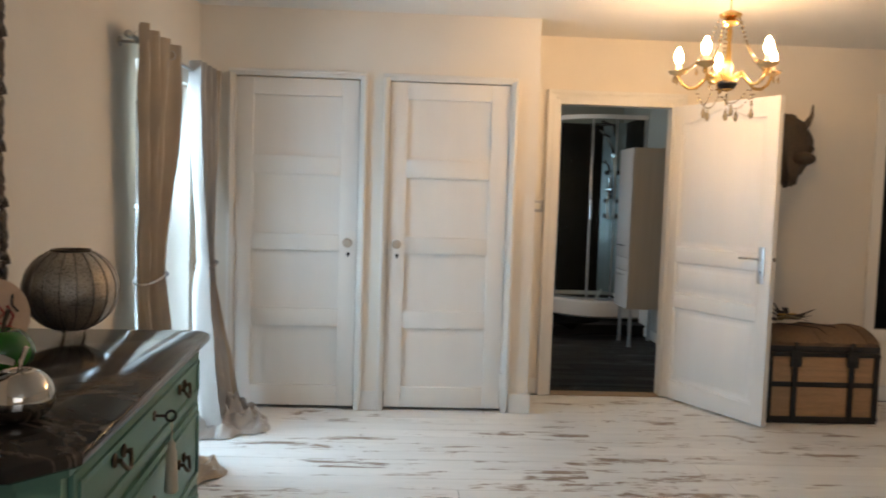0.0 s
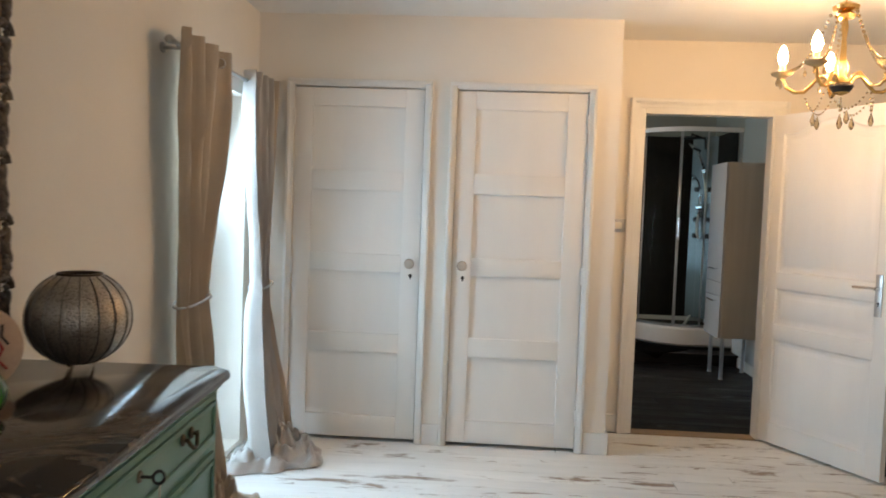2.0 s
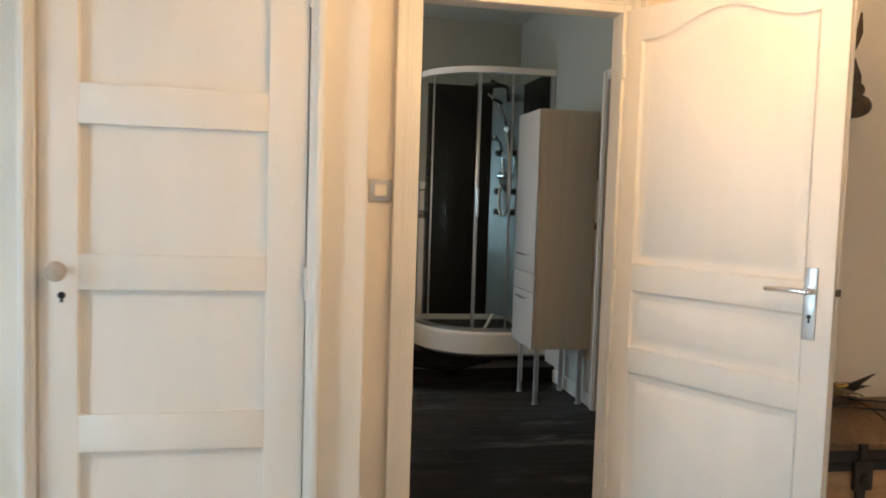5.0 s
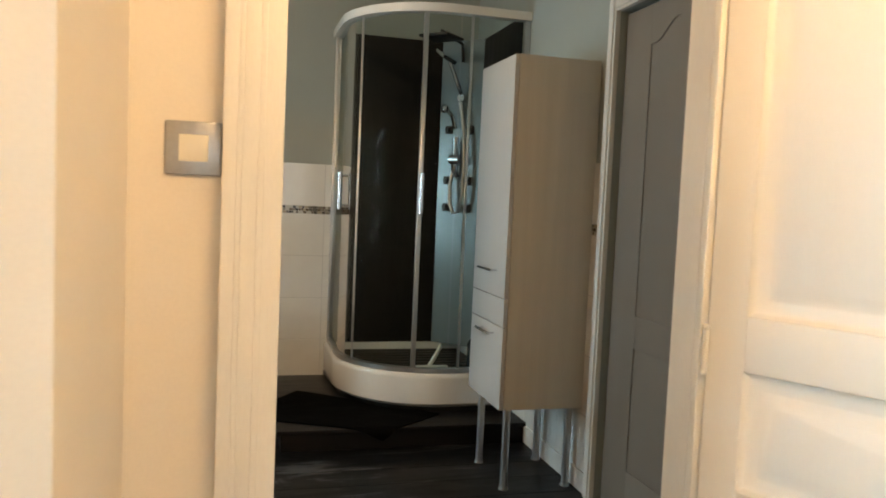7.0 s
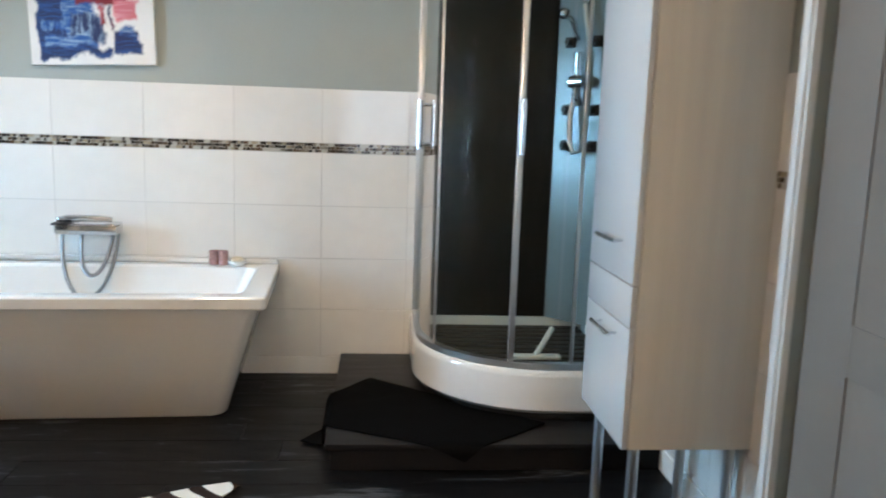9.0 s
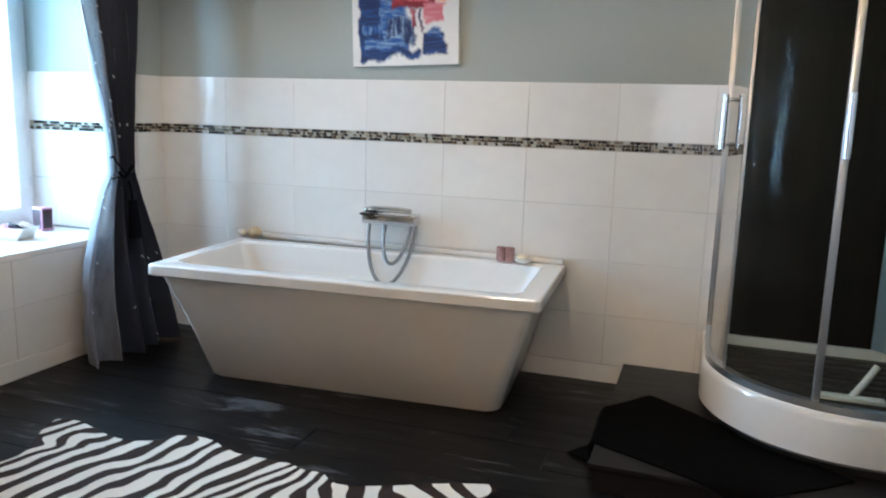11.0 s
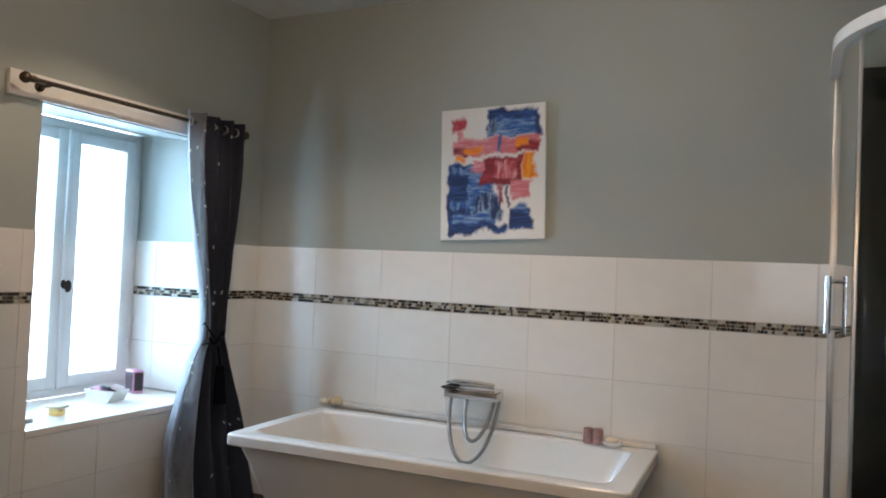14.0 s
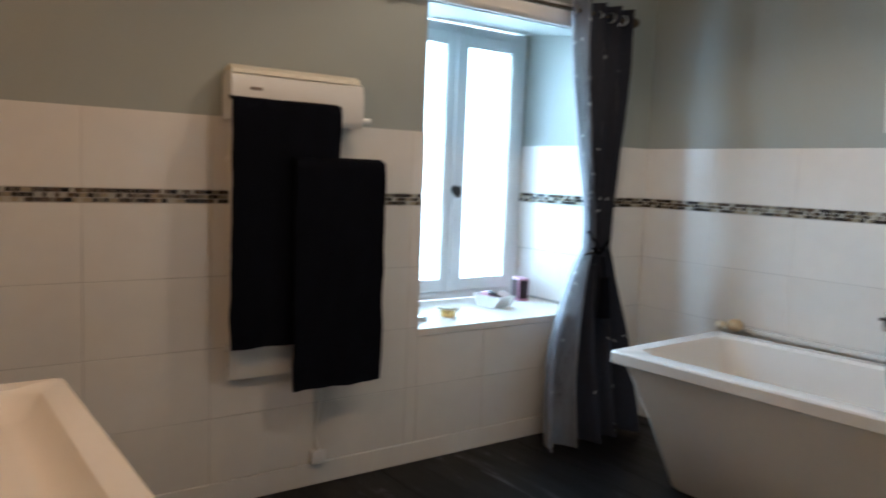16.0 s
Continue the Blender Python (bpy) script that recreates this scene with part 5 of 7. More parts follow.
def painting():
    w, h, d = 0.574, 0.684, 0.022
    ob = thing("abstract_painting", "unframed abstract canvas in blue, red, pink and orange", "painting")
    ob.matrix_world = pose(0.314, YB - d - 0.002, 1.864, 0, -1.9, 0)
    bm = B()
    box(bm, -w / 2, 0, -h / 2, w / 2, d, h / 2, 0.002)
    part("canvas", bm, surface("primed_canvas", (0.74, 0.735, 0.71), 0.8, vary=0.04, fine=300, relief=0.2), ob)
    m, nt, bs = base("knife_painted_oils")
    def calc(op, a, b=0.0, c=0.0):
        n = nt.nodes.new("ShaderNodeMath")
        n.operation = op
        for sock, v in zip(n.inputs, (a, b, c)):
            if isinstance(v, (int, float)):
                sock.default_value = v
            else:
                nt.links.new(v, sock)
        return n.outputs[0]
    tc, xyz = nt.nodes.new("ShaderNodeTexCoord"), nt.nodes.new("ShaderNodeSeparateXYZ")
    nt.links.new(tc.outputs["Object"], xyz.inputs[0])
    rag = noise_tex(nt, 8, 6, (1, 1, 1), rough=0.7)
    rag2 = noise_tex(nt, 7, 6, (1.5, 1, 0.8), rough=0.7, distort=0.3)
    across = noise_tex(nt, 14, 6, (0.5, 1, 3.0), rough=0.72, distort=0.5)
    upright = noise_tex(nt, 14, 6, (3.0, 1, 0.6), rough=0.72, distort=0.5)
    u = calc("ADD", calc("DIVIDE", xyz.outputs[0], w), calc("MULTIPLY_ADD", rag, 0.15, 0.425))
    v = calc("ADD", calc("DIVIDE", xyz.outputs[2], -h), calc("MULTIPLY_ADD", rag2, 0.13, 0.435))
    drift = noise_tex(nt, 4.2, 2, (1, 1, 1.2), rough=0.5)
    drift2 = noise_tex(nt, 3.6, 2, (1.3, 1, 1), rough=0.5, distort=0.6)
    u = calc("ADD", u, calc("MULTIPLY_ADD", drift, 0.16, -0.08))
    v = calc("ADD", v, calc("MULTIPLY_ADD", drift2, 0.12, -0.06))
    navy, blue = (0.004, 0.020, 0.095), (0.012, 0.085, 0.31)
    white, wash = (0.74, 0.735, 0.71), (0.32, 0.46, 0.62)
    crimson, red, pink, rose = (0.20, 0.012, 0.022), (0.45, 0.035, 0.05), (0.60, 0.16, 0.19), (0.72, 0.38, 0.40)
    amber, orange = (0.80, 0.20, 0.01), (0.90, 0.40, 0.02)
    color = ramp(nt, rag, [(0.3, (0.70, 0.695, 0.67)), (0.7, white)])
    # each knife stroke: span across, span down, its two colours, its grain, how dry it was
    for x0, x1, z0, z1, a, b, grain, dry in (
            (0.43, 0.95, 0.05, 0.24, blue, wash, across, 0.36), (0.43, 0.94, 0.01, 0.10, navy, blue, across, 0.40), (0.44, 0.54, 0.08, 0.21, navy, wash, upright, 0.45), (0.89, 0.965, 0.05, 0.26, navy, blue, upright, 0.42),
            (0.11, 0.25, 0.06, 0.18, red, pink, upright, 0.30), (0.15, 0.22, 0.16, 0.25, pink, rose, upright, 0.35),
            (0.10, 0.95, 0.22, 0.37, pink, rose, across, 0.25), (0.09, 0.24, 0.27, 0.38, crimson, pink, across, 0.35), (0.72, 0.95, 0.27, 0.37, crimson, red, across, 0.35),
            (0.20, 0.42, 0.28, 0.35, amber, orange, across, 0.45), (0.72, 0.84, 0.24, 0.33, amber, orange, across, 0.45), (0.11, 0.22, 0.36, 0.43, amber, orange, across, 0.3),
            (0.55, 0.61, 0.21, 0.36, blue, wash, upright, 0.35),
            (0.06, 0.44, 0.42, 0.97, navy, blue, upright, 0.34), (0.10, 0.40, 0.45, 0.80, blue, wash, upright, 0.60), (0.30, 0.54, 0.58, 0.93, blue, wash, across, 0.36), (0.06, 0.34, 0.78, 0.97, navy, blue, across, 0.40), (0.20, 0.66, 0.87, 0.95, navy, blue, across, 0.42),
            (0.24, 0.62, 0.44, 0.62, blue, wash, across, 0.42), (0.08, 0.30, 0.50, 0.72, navy, blue, across, 0.46), (0.36, 0.60, 0.66, 0.86, navy, wash, upright, 0.50), (0.12, 0.50, 0.80, 0.90, blue, wash, across, 0.50),
            (0.28, 0.48, 0.38, 0.51, pink, rose, across, 0.40), (0.40, 0.80, 0.37, 0.62, crimson, red, across, 0.30), (0.52, 0.74, 0.40, 0.56, red, rose, upright, 0.50),
            (0.78, 0.93, 0.36, 0.56, amber, orange, upright, 0.25), (0.68, 0.89, 0.55, 0.72, pink, rose, across, 0.28),
            (0.55, 0.62, 0.60, 0.75, crimson, pink, upright, 0.42), (0.63, 0.68, 0.60, 0.77, navy, crimson, upright, 0.38), (0.65, 0.89, 0.76, 0.93, navy, blue, across, 0.36), (0.70, 0.86, 0.74, 0.81, blue, wash, across, 0.48)):
        inside = calc("MINIMUM", calc("MINIMUM", calc("SUBTRACT", u, x0), calc("SUBTRACT", x1, u)), calc("MINIMUM", calc("SUBTRACT", v, z0), calc("SUBTRACT", z1, v)))
        edge = calc("MULTIPLY", inside, 42.0)
        cover = calc("MULTIPLY", calc("SUBTRACT", calc("ADD", grain, calc("MULTIPLY", calc("MINIMUM", inside, 0.05), 4.0)), dry - 0.06), 12.0)
        mask = calc("MAXIMUM", calc("MINIMUM", calc("MINIMUM", edge, cover), 1.0), 0.0)
        color = mix(nt, mask, color, ramp(nt, grain, [(0.46, a), (0.68, b)]))
    nt.links.new(color, bs.inputs["Base Color"])
    bs.inputs["Roughness"].default_value = 0.45
    bump(nt, bs, mix(nt, 0.5, across, upright), 0.6, 0.003)
    bm = B()
    box(bm, -w / 2 + 0.003, -0.0012, -h / 2 + 0.003, w / 2 - 0.003, -0.0002, h / 2 - 0.003)
    part("paint_layer", bm, m, ob, "thick palette-knife strokes in blue, red, pink and orange")


painting()


# ---- zebra hide ----


def zebra_mat():
    m, nt, b = base("zebra_hide")
    def calc(op, a, b=0.0):
        n = nt.nodes.new("ShaderNodeMath")
        n.operation = op
        for sock, v in zip(n.inputs, (a, b)):
            if isinstance(v, (int, float)):
                sock.default_value = v
            else:
                nt.links.new(v, sock)
        return n.outputs[0]
    tc, xyz = nt.nodes.new("ShaderNodeTexCoord"), nt.nodes.new("ShaderNodeSeparateXYZ")
    nt.links.new(tc.outputs["Object"], xyz.inputs[0])
    # flank stripes slant one way, rump and leg stripes the other, and they fork where the two meet
    ay = calc("SQRT", calc("ADD", calc("MULTIPLY", xyz.outputs[1], xyz.outputs[1]), 0.0016))
    ax = xyz.outputs[0]
    flank = calc("SUBTRACT", calc("MULTIPLY", ax, 0.95), calc("MULTIPLY", ay, 0.20))
    rump = calc("ADD", calc("MULTIPLY", ax, 0.60), calc("MULTIPLY", ay, 0.42))
    side = calc("SUBTRACT", ax, calc("MULTIPLY", ay, 0.72))
    turn = calc("MINIMUM", calc("MAXIMUM", calc("ADD", calc("MULTIPLY", side, 4.0), 0.9), 0.0), 1.0)
    run = calc("ADD", calc("MULTIPLY", flank, calc("SUBTRACT", 1.0, turn)), calc("MULTIPLY", rump, turn))
    warp = calc("MULTIPLY", calc("SUBTRACT", noise_tex(nt, 3.4, 1.5, distort=0.5), 0.5), 0.20)
    wave = calc("SINE", calc("MULTIPLY", calc("ADD", run, warp), 2 * math.pi / 0.090))
    wave = calc("ADD", calc("MULTIPLY", wave, 0.5), 0.5)
    c = ramp(nt, wave, [(0.43, (0.026, 0.014, 0.010)), (0.47, (0.10, 0.055, 0.03)), (0.51, (0.78, 0.755, 0.70))])
    c = mix(nt, 0.08, c, ramp(nt, noise_tex(nt, 120, 3, (1, 4, 1)), [(0.3, (0.03, 0.02, 0.02)), (0.7, (0.8, 0.76, 0.68))]), "SOFT_LIGHT")
    nt.links.new(c, b.inputs["Base Color"])
    b.inputs["Roughness"].default_value = 0.75
    b.inputs["Specular IOR Level"].default_value = 0.2
    bump(nt, b, noise_tex(nt, 260, 3, (1, 3, 1)), 0.5, 0.003)
    return m


def zebra_rug():
    bm = B()
    c = Vector((0.27, 7.29))
    n, rad = 160, 14
    def edge(t):
        x, y = math.cos(t), math.sin(t)
        r = ((abs(x) / 0.78) ** 2.4 + (abs(y) / 0.60) ** 2.4) ** (-1 / 2.4)
        for a, l, w in ((37, 0.44, 0.11), (-37, 0.45, 0.12), (112, 0.09, 0.2), (146, 0.30, 0.14), (214, 0.45, 0.14), (180, 0.30, 0.16), (0, 0.14, 0.12)):
            d = math.atan2(math.sin(t - radians(a)), math.cos(t - radians(a)))
            r += l * math.exp(-(d / w) ** 2)
        return r * (1 + 0.03 * noise.noise(Vector((x * 9, y * 9, 0))))
    g = []
    for i in range(rad + 1):
        k = i / rad
        g.append([(k * edge(2 * math.pi * j / n) * math.cos(2 * math.pi * j / n), k * edge(2 * math.pi * j / n) * math.sin(2 * math.pi * j / n), 0.008 + 0.004 * noise.noise(Vector((k * 6 * math.cos(2 * math.pi * j / n), k * 6 * math.sin(2 * math.pi * j / n), 2)))) for j in range(n + 1)])
    sheet(bm, g, 0.005)
    ob = tagged(new("zebra_rug", mesh_of("zebra_rug", bm, zebra_mat(), 60)), "black and white zebra hide rug on the dark floor", "rug")
    ob.location = (c.x, c.y, 0.002)


zebra_rug()

# ---- bedroom furniture ----


def dresser():
    ob = thing("dresser", "sea-green painted dresser with a dark marble top", "dresser", (0, 0, 0))
    ang = radians(3.8)
    m = Matrix.Translation((-0.275, 2.27, 0)) @ Matrix.Rotation(ang, 4, "Z")
    ob.matrix_world = m
    x0, x1, y0, y1, zt = -0.62, -0.02, -0.62, 0.615, 0.91
    ch = 0.06
    def plan(g):
        return [(x0, y0 - g), (x1 - ch, y0 - g), (x1 + g, y0 + ch), (x1 + g, y1 - ch * 0.4), (x1 - ch * 0.4, y1 + g), (x0, y1 + g)]
    bm = B()
    def ring(g, z):
        return [bm.verts.new((*p, z)) for p in plan(g)]
    rs = [ring(0.018, zt - 0.030), ring(0.028, zt - 0.024), ring(0.030, zt - 0.012), ring(0.026, zt - 0.003), ring(0.021, zt)]
    for a, b in zip(rs, rs[1:]):
        for k in range(len(a)):
            bm.faces.new((a[k], a[(k + 1) % len(a)], b[(k + 1) % len(b)], b[k]))
    bm.faces.new(rs[0][::-1])
    bm.faces.new(rs[-1])
    part("marble_top", bm, MARBLE, ob, "dark brown veined marble top")
    bm = B()
    prism(bm, plan(-0.008), "z", 0.10, zt - 0.030)
    part("carcass", bm, DRESSER_GREEN, ob)
    for g, za, zb_ in ((0.004, 0.085, 0.125), (0.006, zt - 0.046, zt - 0.0305)):
        bm = B()
        prism(bm, plan(g), "z", za, zb_)
        part("moulding", bm, DRESSER_GREEN, ob)
    rows = ((0.715, 0.855), (0.445, 0.690), (0.145, 0.420))
    fx = x1 - 0.008
    for z0, z1 in rows:
        a, b = y0 + 0.095, y1 - 0.06
        bm = B()
        box(bm, fx - 0.004, a, z0, fx + 0.010, b, z1, 0.004)
        dr = part("drawer", bm, DRESSER_GREEN, ob)
        bm = B()
        for p, q, c, d in ((a + 0.018, a + 0.032, z0 + 0.018, z1 - 0.018), (b - 0.032, b - 0.018, z0 + 0.018, z1 - 0.018), (a + 0.032, b - 0.032, z0 + 0.018, z0 + 0.032), (a + 0.032, b - 0.032, z1 - 0.032, z1 - 0.018)):
            box(bm, fx + 0.008, p, c, fx + 0.016, q, d, 0.003)
        part("bead", bm, DRESSER_GREEN, dr)
        zc = (z0 + z1) / 2 + 0.01
        for yc in (a + 0.25, b - 0.25):
            k = 0.74
            bm = B()
            for s in (-1, 1):
                ball(bm, (fx + 0.014, yc + s * 0.042 * k, zc + 0.012 * k), 0.013, (0.5, 1, 1.2), 12, 8)
                tube(bm, [(fx + 0.012, yc + s * 0.042 * k, zc + 0.009), (fx + 0.028, yc + s * 0.042 * k, zc + 0.008)], 0.005, 8)
            tube(bm, [(fx + 0.026 + c * 0.01, yc + h * k, zc + v * k) for h, v, c in ((-0.050, 0.016, 0), (-0.036, -0.002, 0.4), (-0.018, -0.020, 0.8), (0, -0.024, 1), (0.018, -0.020, 0.8), (0.036, -0.002, 0.4), (0.050, 0.016, 0))], 0.005, 8)
            part("drop_handle", bm, BRONZE, dr, "aged bronze drop handle")
        bm = B()
        cyl(bm, (fx + 0.010, (a + b) / 2, zc + 0.01), (fx + 0.014, (a + b) / 2, zc + 0.01), 0.014, 0.012, 14)
        part("escutcheon", bm, BRONZE, dr)
    for y in (y0 + 0.06, y1 - 0.05):
        for x in (x0 + 0.05, x1 - 0.06):
            bm = B()
            lathe(bm, [(0.022, 0), (0.034, 0.02), (0.040, 0.06), (0.034, 0.10)], (x, y, 0), 16)
            part("foot", bm, DRESSER_GREEN, ob)
    # key and its tassel
    yc, zc = (y0 + 0.095 + y1 - 0.06) / 2, 0.805
    key = thing("drawer_key", "dark iron key in the drawer lock with a pale tassel", "key")
    key.matrix_world = m
    bm = B()
    tube(bm, [(fx + 0.013, yc, zc), (fx + 0.040, yc, zc)], 0.0036, 8)
    tube(bm, [(fx + 0.051 + 0.012 * math.cos(t), yc + 0.004 * math.sin(t), zc + 0.012 * math.sin(t)) for t in [2 * math.pi * k / 18 for k in range(19)]], 0.0035, 6)
    part("shaft_and_bow", bm, BLACK_IRON, key)
    bm = B()
    tube(bm, [(fx + 0.053, yc, zc - 0.016), (fx + 0.053, yc, zc - 0.065)], 0.002, 6)
    lathe(bm, [(0.004, 0.0), (0.010, -0.01), (0.009, -0.02), (0.013, -0.03), (0.017, -0.13), (0.012, -0.135)], (fx + 0.053, yc, zc - 0.062), 14)
    part("tassel", bm, surface("beige_tassel", (0.52, 0.47, 0.38), 0.9, vary=0.1, fine=200, stretch=(6, 6, 1)), key, "pale beige tassel")


dresser()
TOP = 0.911


def apple(name, label, x, y, r, material, lean=0.0, squash=0.86, leaf=True):
    ob = thing(name, label, "decorative apple", (x, y, TOP))
    bm = B()
    prof = []
    for k in range(25):
        t = math.pi * k / 24
        rr = r * math.sin(t) * (1 + 0.10 * math.cos(t))
        z = -math.cos(t) * r * squash - 0.30 * r * math.exp(-((math.pi - t) / 0.35) ** 2) + 0.10 * r * math.exp(-(t / 0.3) ** 2)
        prof.append((max(rr, 0.0008), z))
    lo = min(z for _, z in prof)
    lathe(bm, [(a, z - lo) for a, z in prof], (0, 0, 0), 32)
    part("fruit", bm, material, ob)
    top = prof[-1][1] - lo
    bm = B()
    tube(bm, [(0, 0, top - 0.004), (0.003, 0.004, top + 0.03 * r / 0.07), (0.012, 0.008, top + 0.058 * r / 0.07)], 0.0042 * r / 0.07, 8, 1.3)
    part("stalk", bm, BRONZE if material is not SILVER else SILVER, ob)
    if leaf:
        bm = B()
        sheet(bm, [[(-0.006 - 0.075 * u, v * 0.024 * math.sin(math.pi * (0.08 + 0.92 * u)), top + 0.030 + 0.012 * math.sin(3 * u) - 0.01 * abs(v)) for v in (-1, -0.5, 0, 0.5, 1)] for u in [k / 8 for k in range(9)]], 0.002)
        part("leaf", bm, material, ob)
    return ob


SILVER = surface("polished_silver", (0.62, 0.58, 0.52), 0.07, 1.0, vary=0.03, fine=20, relief=0.0)
apple("silver_apple", "polished silver apple ornament on the dresser", -0.425, 1.885, 0.066, SILVER)
apple("green_apple", "glossy green apple ornament on the dresser", -0.655, 2.27, 0.071, surface("green_glaze", (0.02, 0.15, 0.012), 0.12, vary=0.08, fine=20, relief=0.0, coat=0.5), leaf=False)
apple("black_apple", "large glossy black apple ornament on the dresser", -0.625, 1.875, 0.118, surface("black_glaze", (0.012, 0.011, 0.014), 0.14, vary=0.08, fine=20, relief=0.0, coat=0.3), leaf=False)


def globe_lamp():
    ob = thing("globe_lamp", "round pierced silver metal table lamp on the dresser", "table lamp", (-0.735, 2.835, TOP))
    r, zc = 0.139, 0.1345
    bm = B()
    prof = [(r * math.cos(a), zc + r * 0.96 * math.sin(a)) for a in [radians(-80 + 146 * k / 40) for k in range(41)]]
    seg = 72
    rings = []
    for i, (rr, z) in enumerate(prof):
        rings.append([bm.verts.new(((rr + 0.0022 * math.sin(9 * 2 * math.pi * k / 36 * 2)) * math.cos(2 * math.pi * k / seg), (rr + 0.0022 * math.sin(9 * 2 * math.pi * k / 36 * 2)) * math.sin(2 * math.pi * k / seg), z)) for k in range(seg)])
    for a, b in zip(rings, rings[1:]):
        for k in range(seg):
            bm.faces.new((a[k], a[(k + 1) % seg], b[(k + 1) % seg], b[k]))
    bm.faces.new(rings[0][::-1])
    m, nt, bs = base("filigree_metal")
    tc = nt.nodes.new("ShaderNodeTexCoord")
    vo = nt.nodes.new("ShaderNodeTexVoronoi")
    vo.inputs["Scale"].default_value = 150
    nt.links.new(tc.outputs["Object"], vo.inputs["Vector"])
    hole = ramp(nt, vo.outputs["Distance"], [(0.22, (0.11, 0.095, 0.08)), (0.42, (0.48, 0.42, 0.35))])
    nt.links.new(mix(nt, 0.4, hole, ramp(nt, noise_tex(nt, 14, 4), [(0.3, (0.18, 0.155, 0.13)), (0.7, (0.55, 0.49, 0.41))])), bs.inputs["Base Color"])
    bs.inputs["Metallic"].default_value, bs.inputs["Roughness"].default_value = 0.75, 0.40
    bump(nt, bs, vo.outputs["Distance"], 0.5, 0.002)
    part("globe", bm, m, ob)
    bm = B()
    tube(bm, [(0.057 * math.cos(t), 0.057 * math.sin(t), zc + 0.122) for t in [2 * math.pi * k / 30 for k in range(31)]], 0.005, 8)
    part("top_ring", bm, BRONZE, ob)
    for k in range(3):
        a = 2 * math.pi * k / 3 + 0.4
        bm = B()
        ball(bm, (0.040 * math.cos(a), 0.040 * math.sin(a), 0.0065), 0.007, u=12, v=8)
        part("ball_foot", bm, BRONZE, ob)
    for k in range(18):
        a = 2 * math.pi * k / 18
        bm = B()
        tube(bm, [((rr + 0.0015) * math.cos(a), (rr + 0.0015) * math.sin(a), z) for rr, z in prof[::3]], 0.0022, 6)
        part("rib", bm, LAMP_METAL, ob)
    return ob


globe_lamp()


def painted_disc():
    ob = thing("painted_disc", "round wooden disc with red painted figures, leaning upright", "decoration", (-0.80, 2.515, TOP))
    tilt = Matrix.Translation((0, 0, 0.101)) @ Euler((0, radians(-11), radians(-28))).to_matrix().to_4x4()
    bm = B()
    bmesh.ops.create_cone(bm, cap_ends=True, segments=40, radius1=0.098, radius2=0.098, depth=0.014, matrix=tilt @ pose(0, 0, 0, 0, 90, 0))
    part("disc", bm, surface("pale_birch", (0.52, 0.38, 0.29), 0.6, vary=0.08), ob)
    r = random.Random(5)
    for k, (c, pts) in enumerate((((0.42, 0.04, 0.04), [(-0.03, 0.01), (0.0, 0.03), (0.02, 0.0), (-0.01, -0.02), (0.03, -0.04), (0.0, -0.06)]), ((0.42, 0.04, 0.04), [(0.03, 0.02), (0.045, -0.01), (0.03, -0.035), (0.05, -0.06)]), ((0.03, 0.03, 0.03), [(0.05, 0.05), (0.045, 0.02), (0.06, 0.0)]), ((0.02, 0.28, 0.22), [(-0.045, 0.035), (-0.02, 0.04), (-0.03, 0.02)]))):
        bm = B()
        tube(bm, [tilt @ Vector((0.0085, u, v)) for u, v in pts], 0.0032, 6)
        part("painted_line", bm, surface("ink_%d" % k, c, 0.6), ob)


painted_disc()


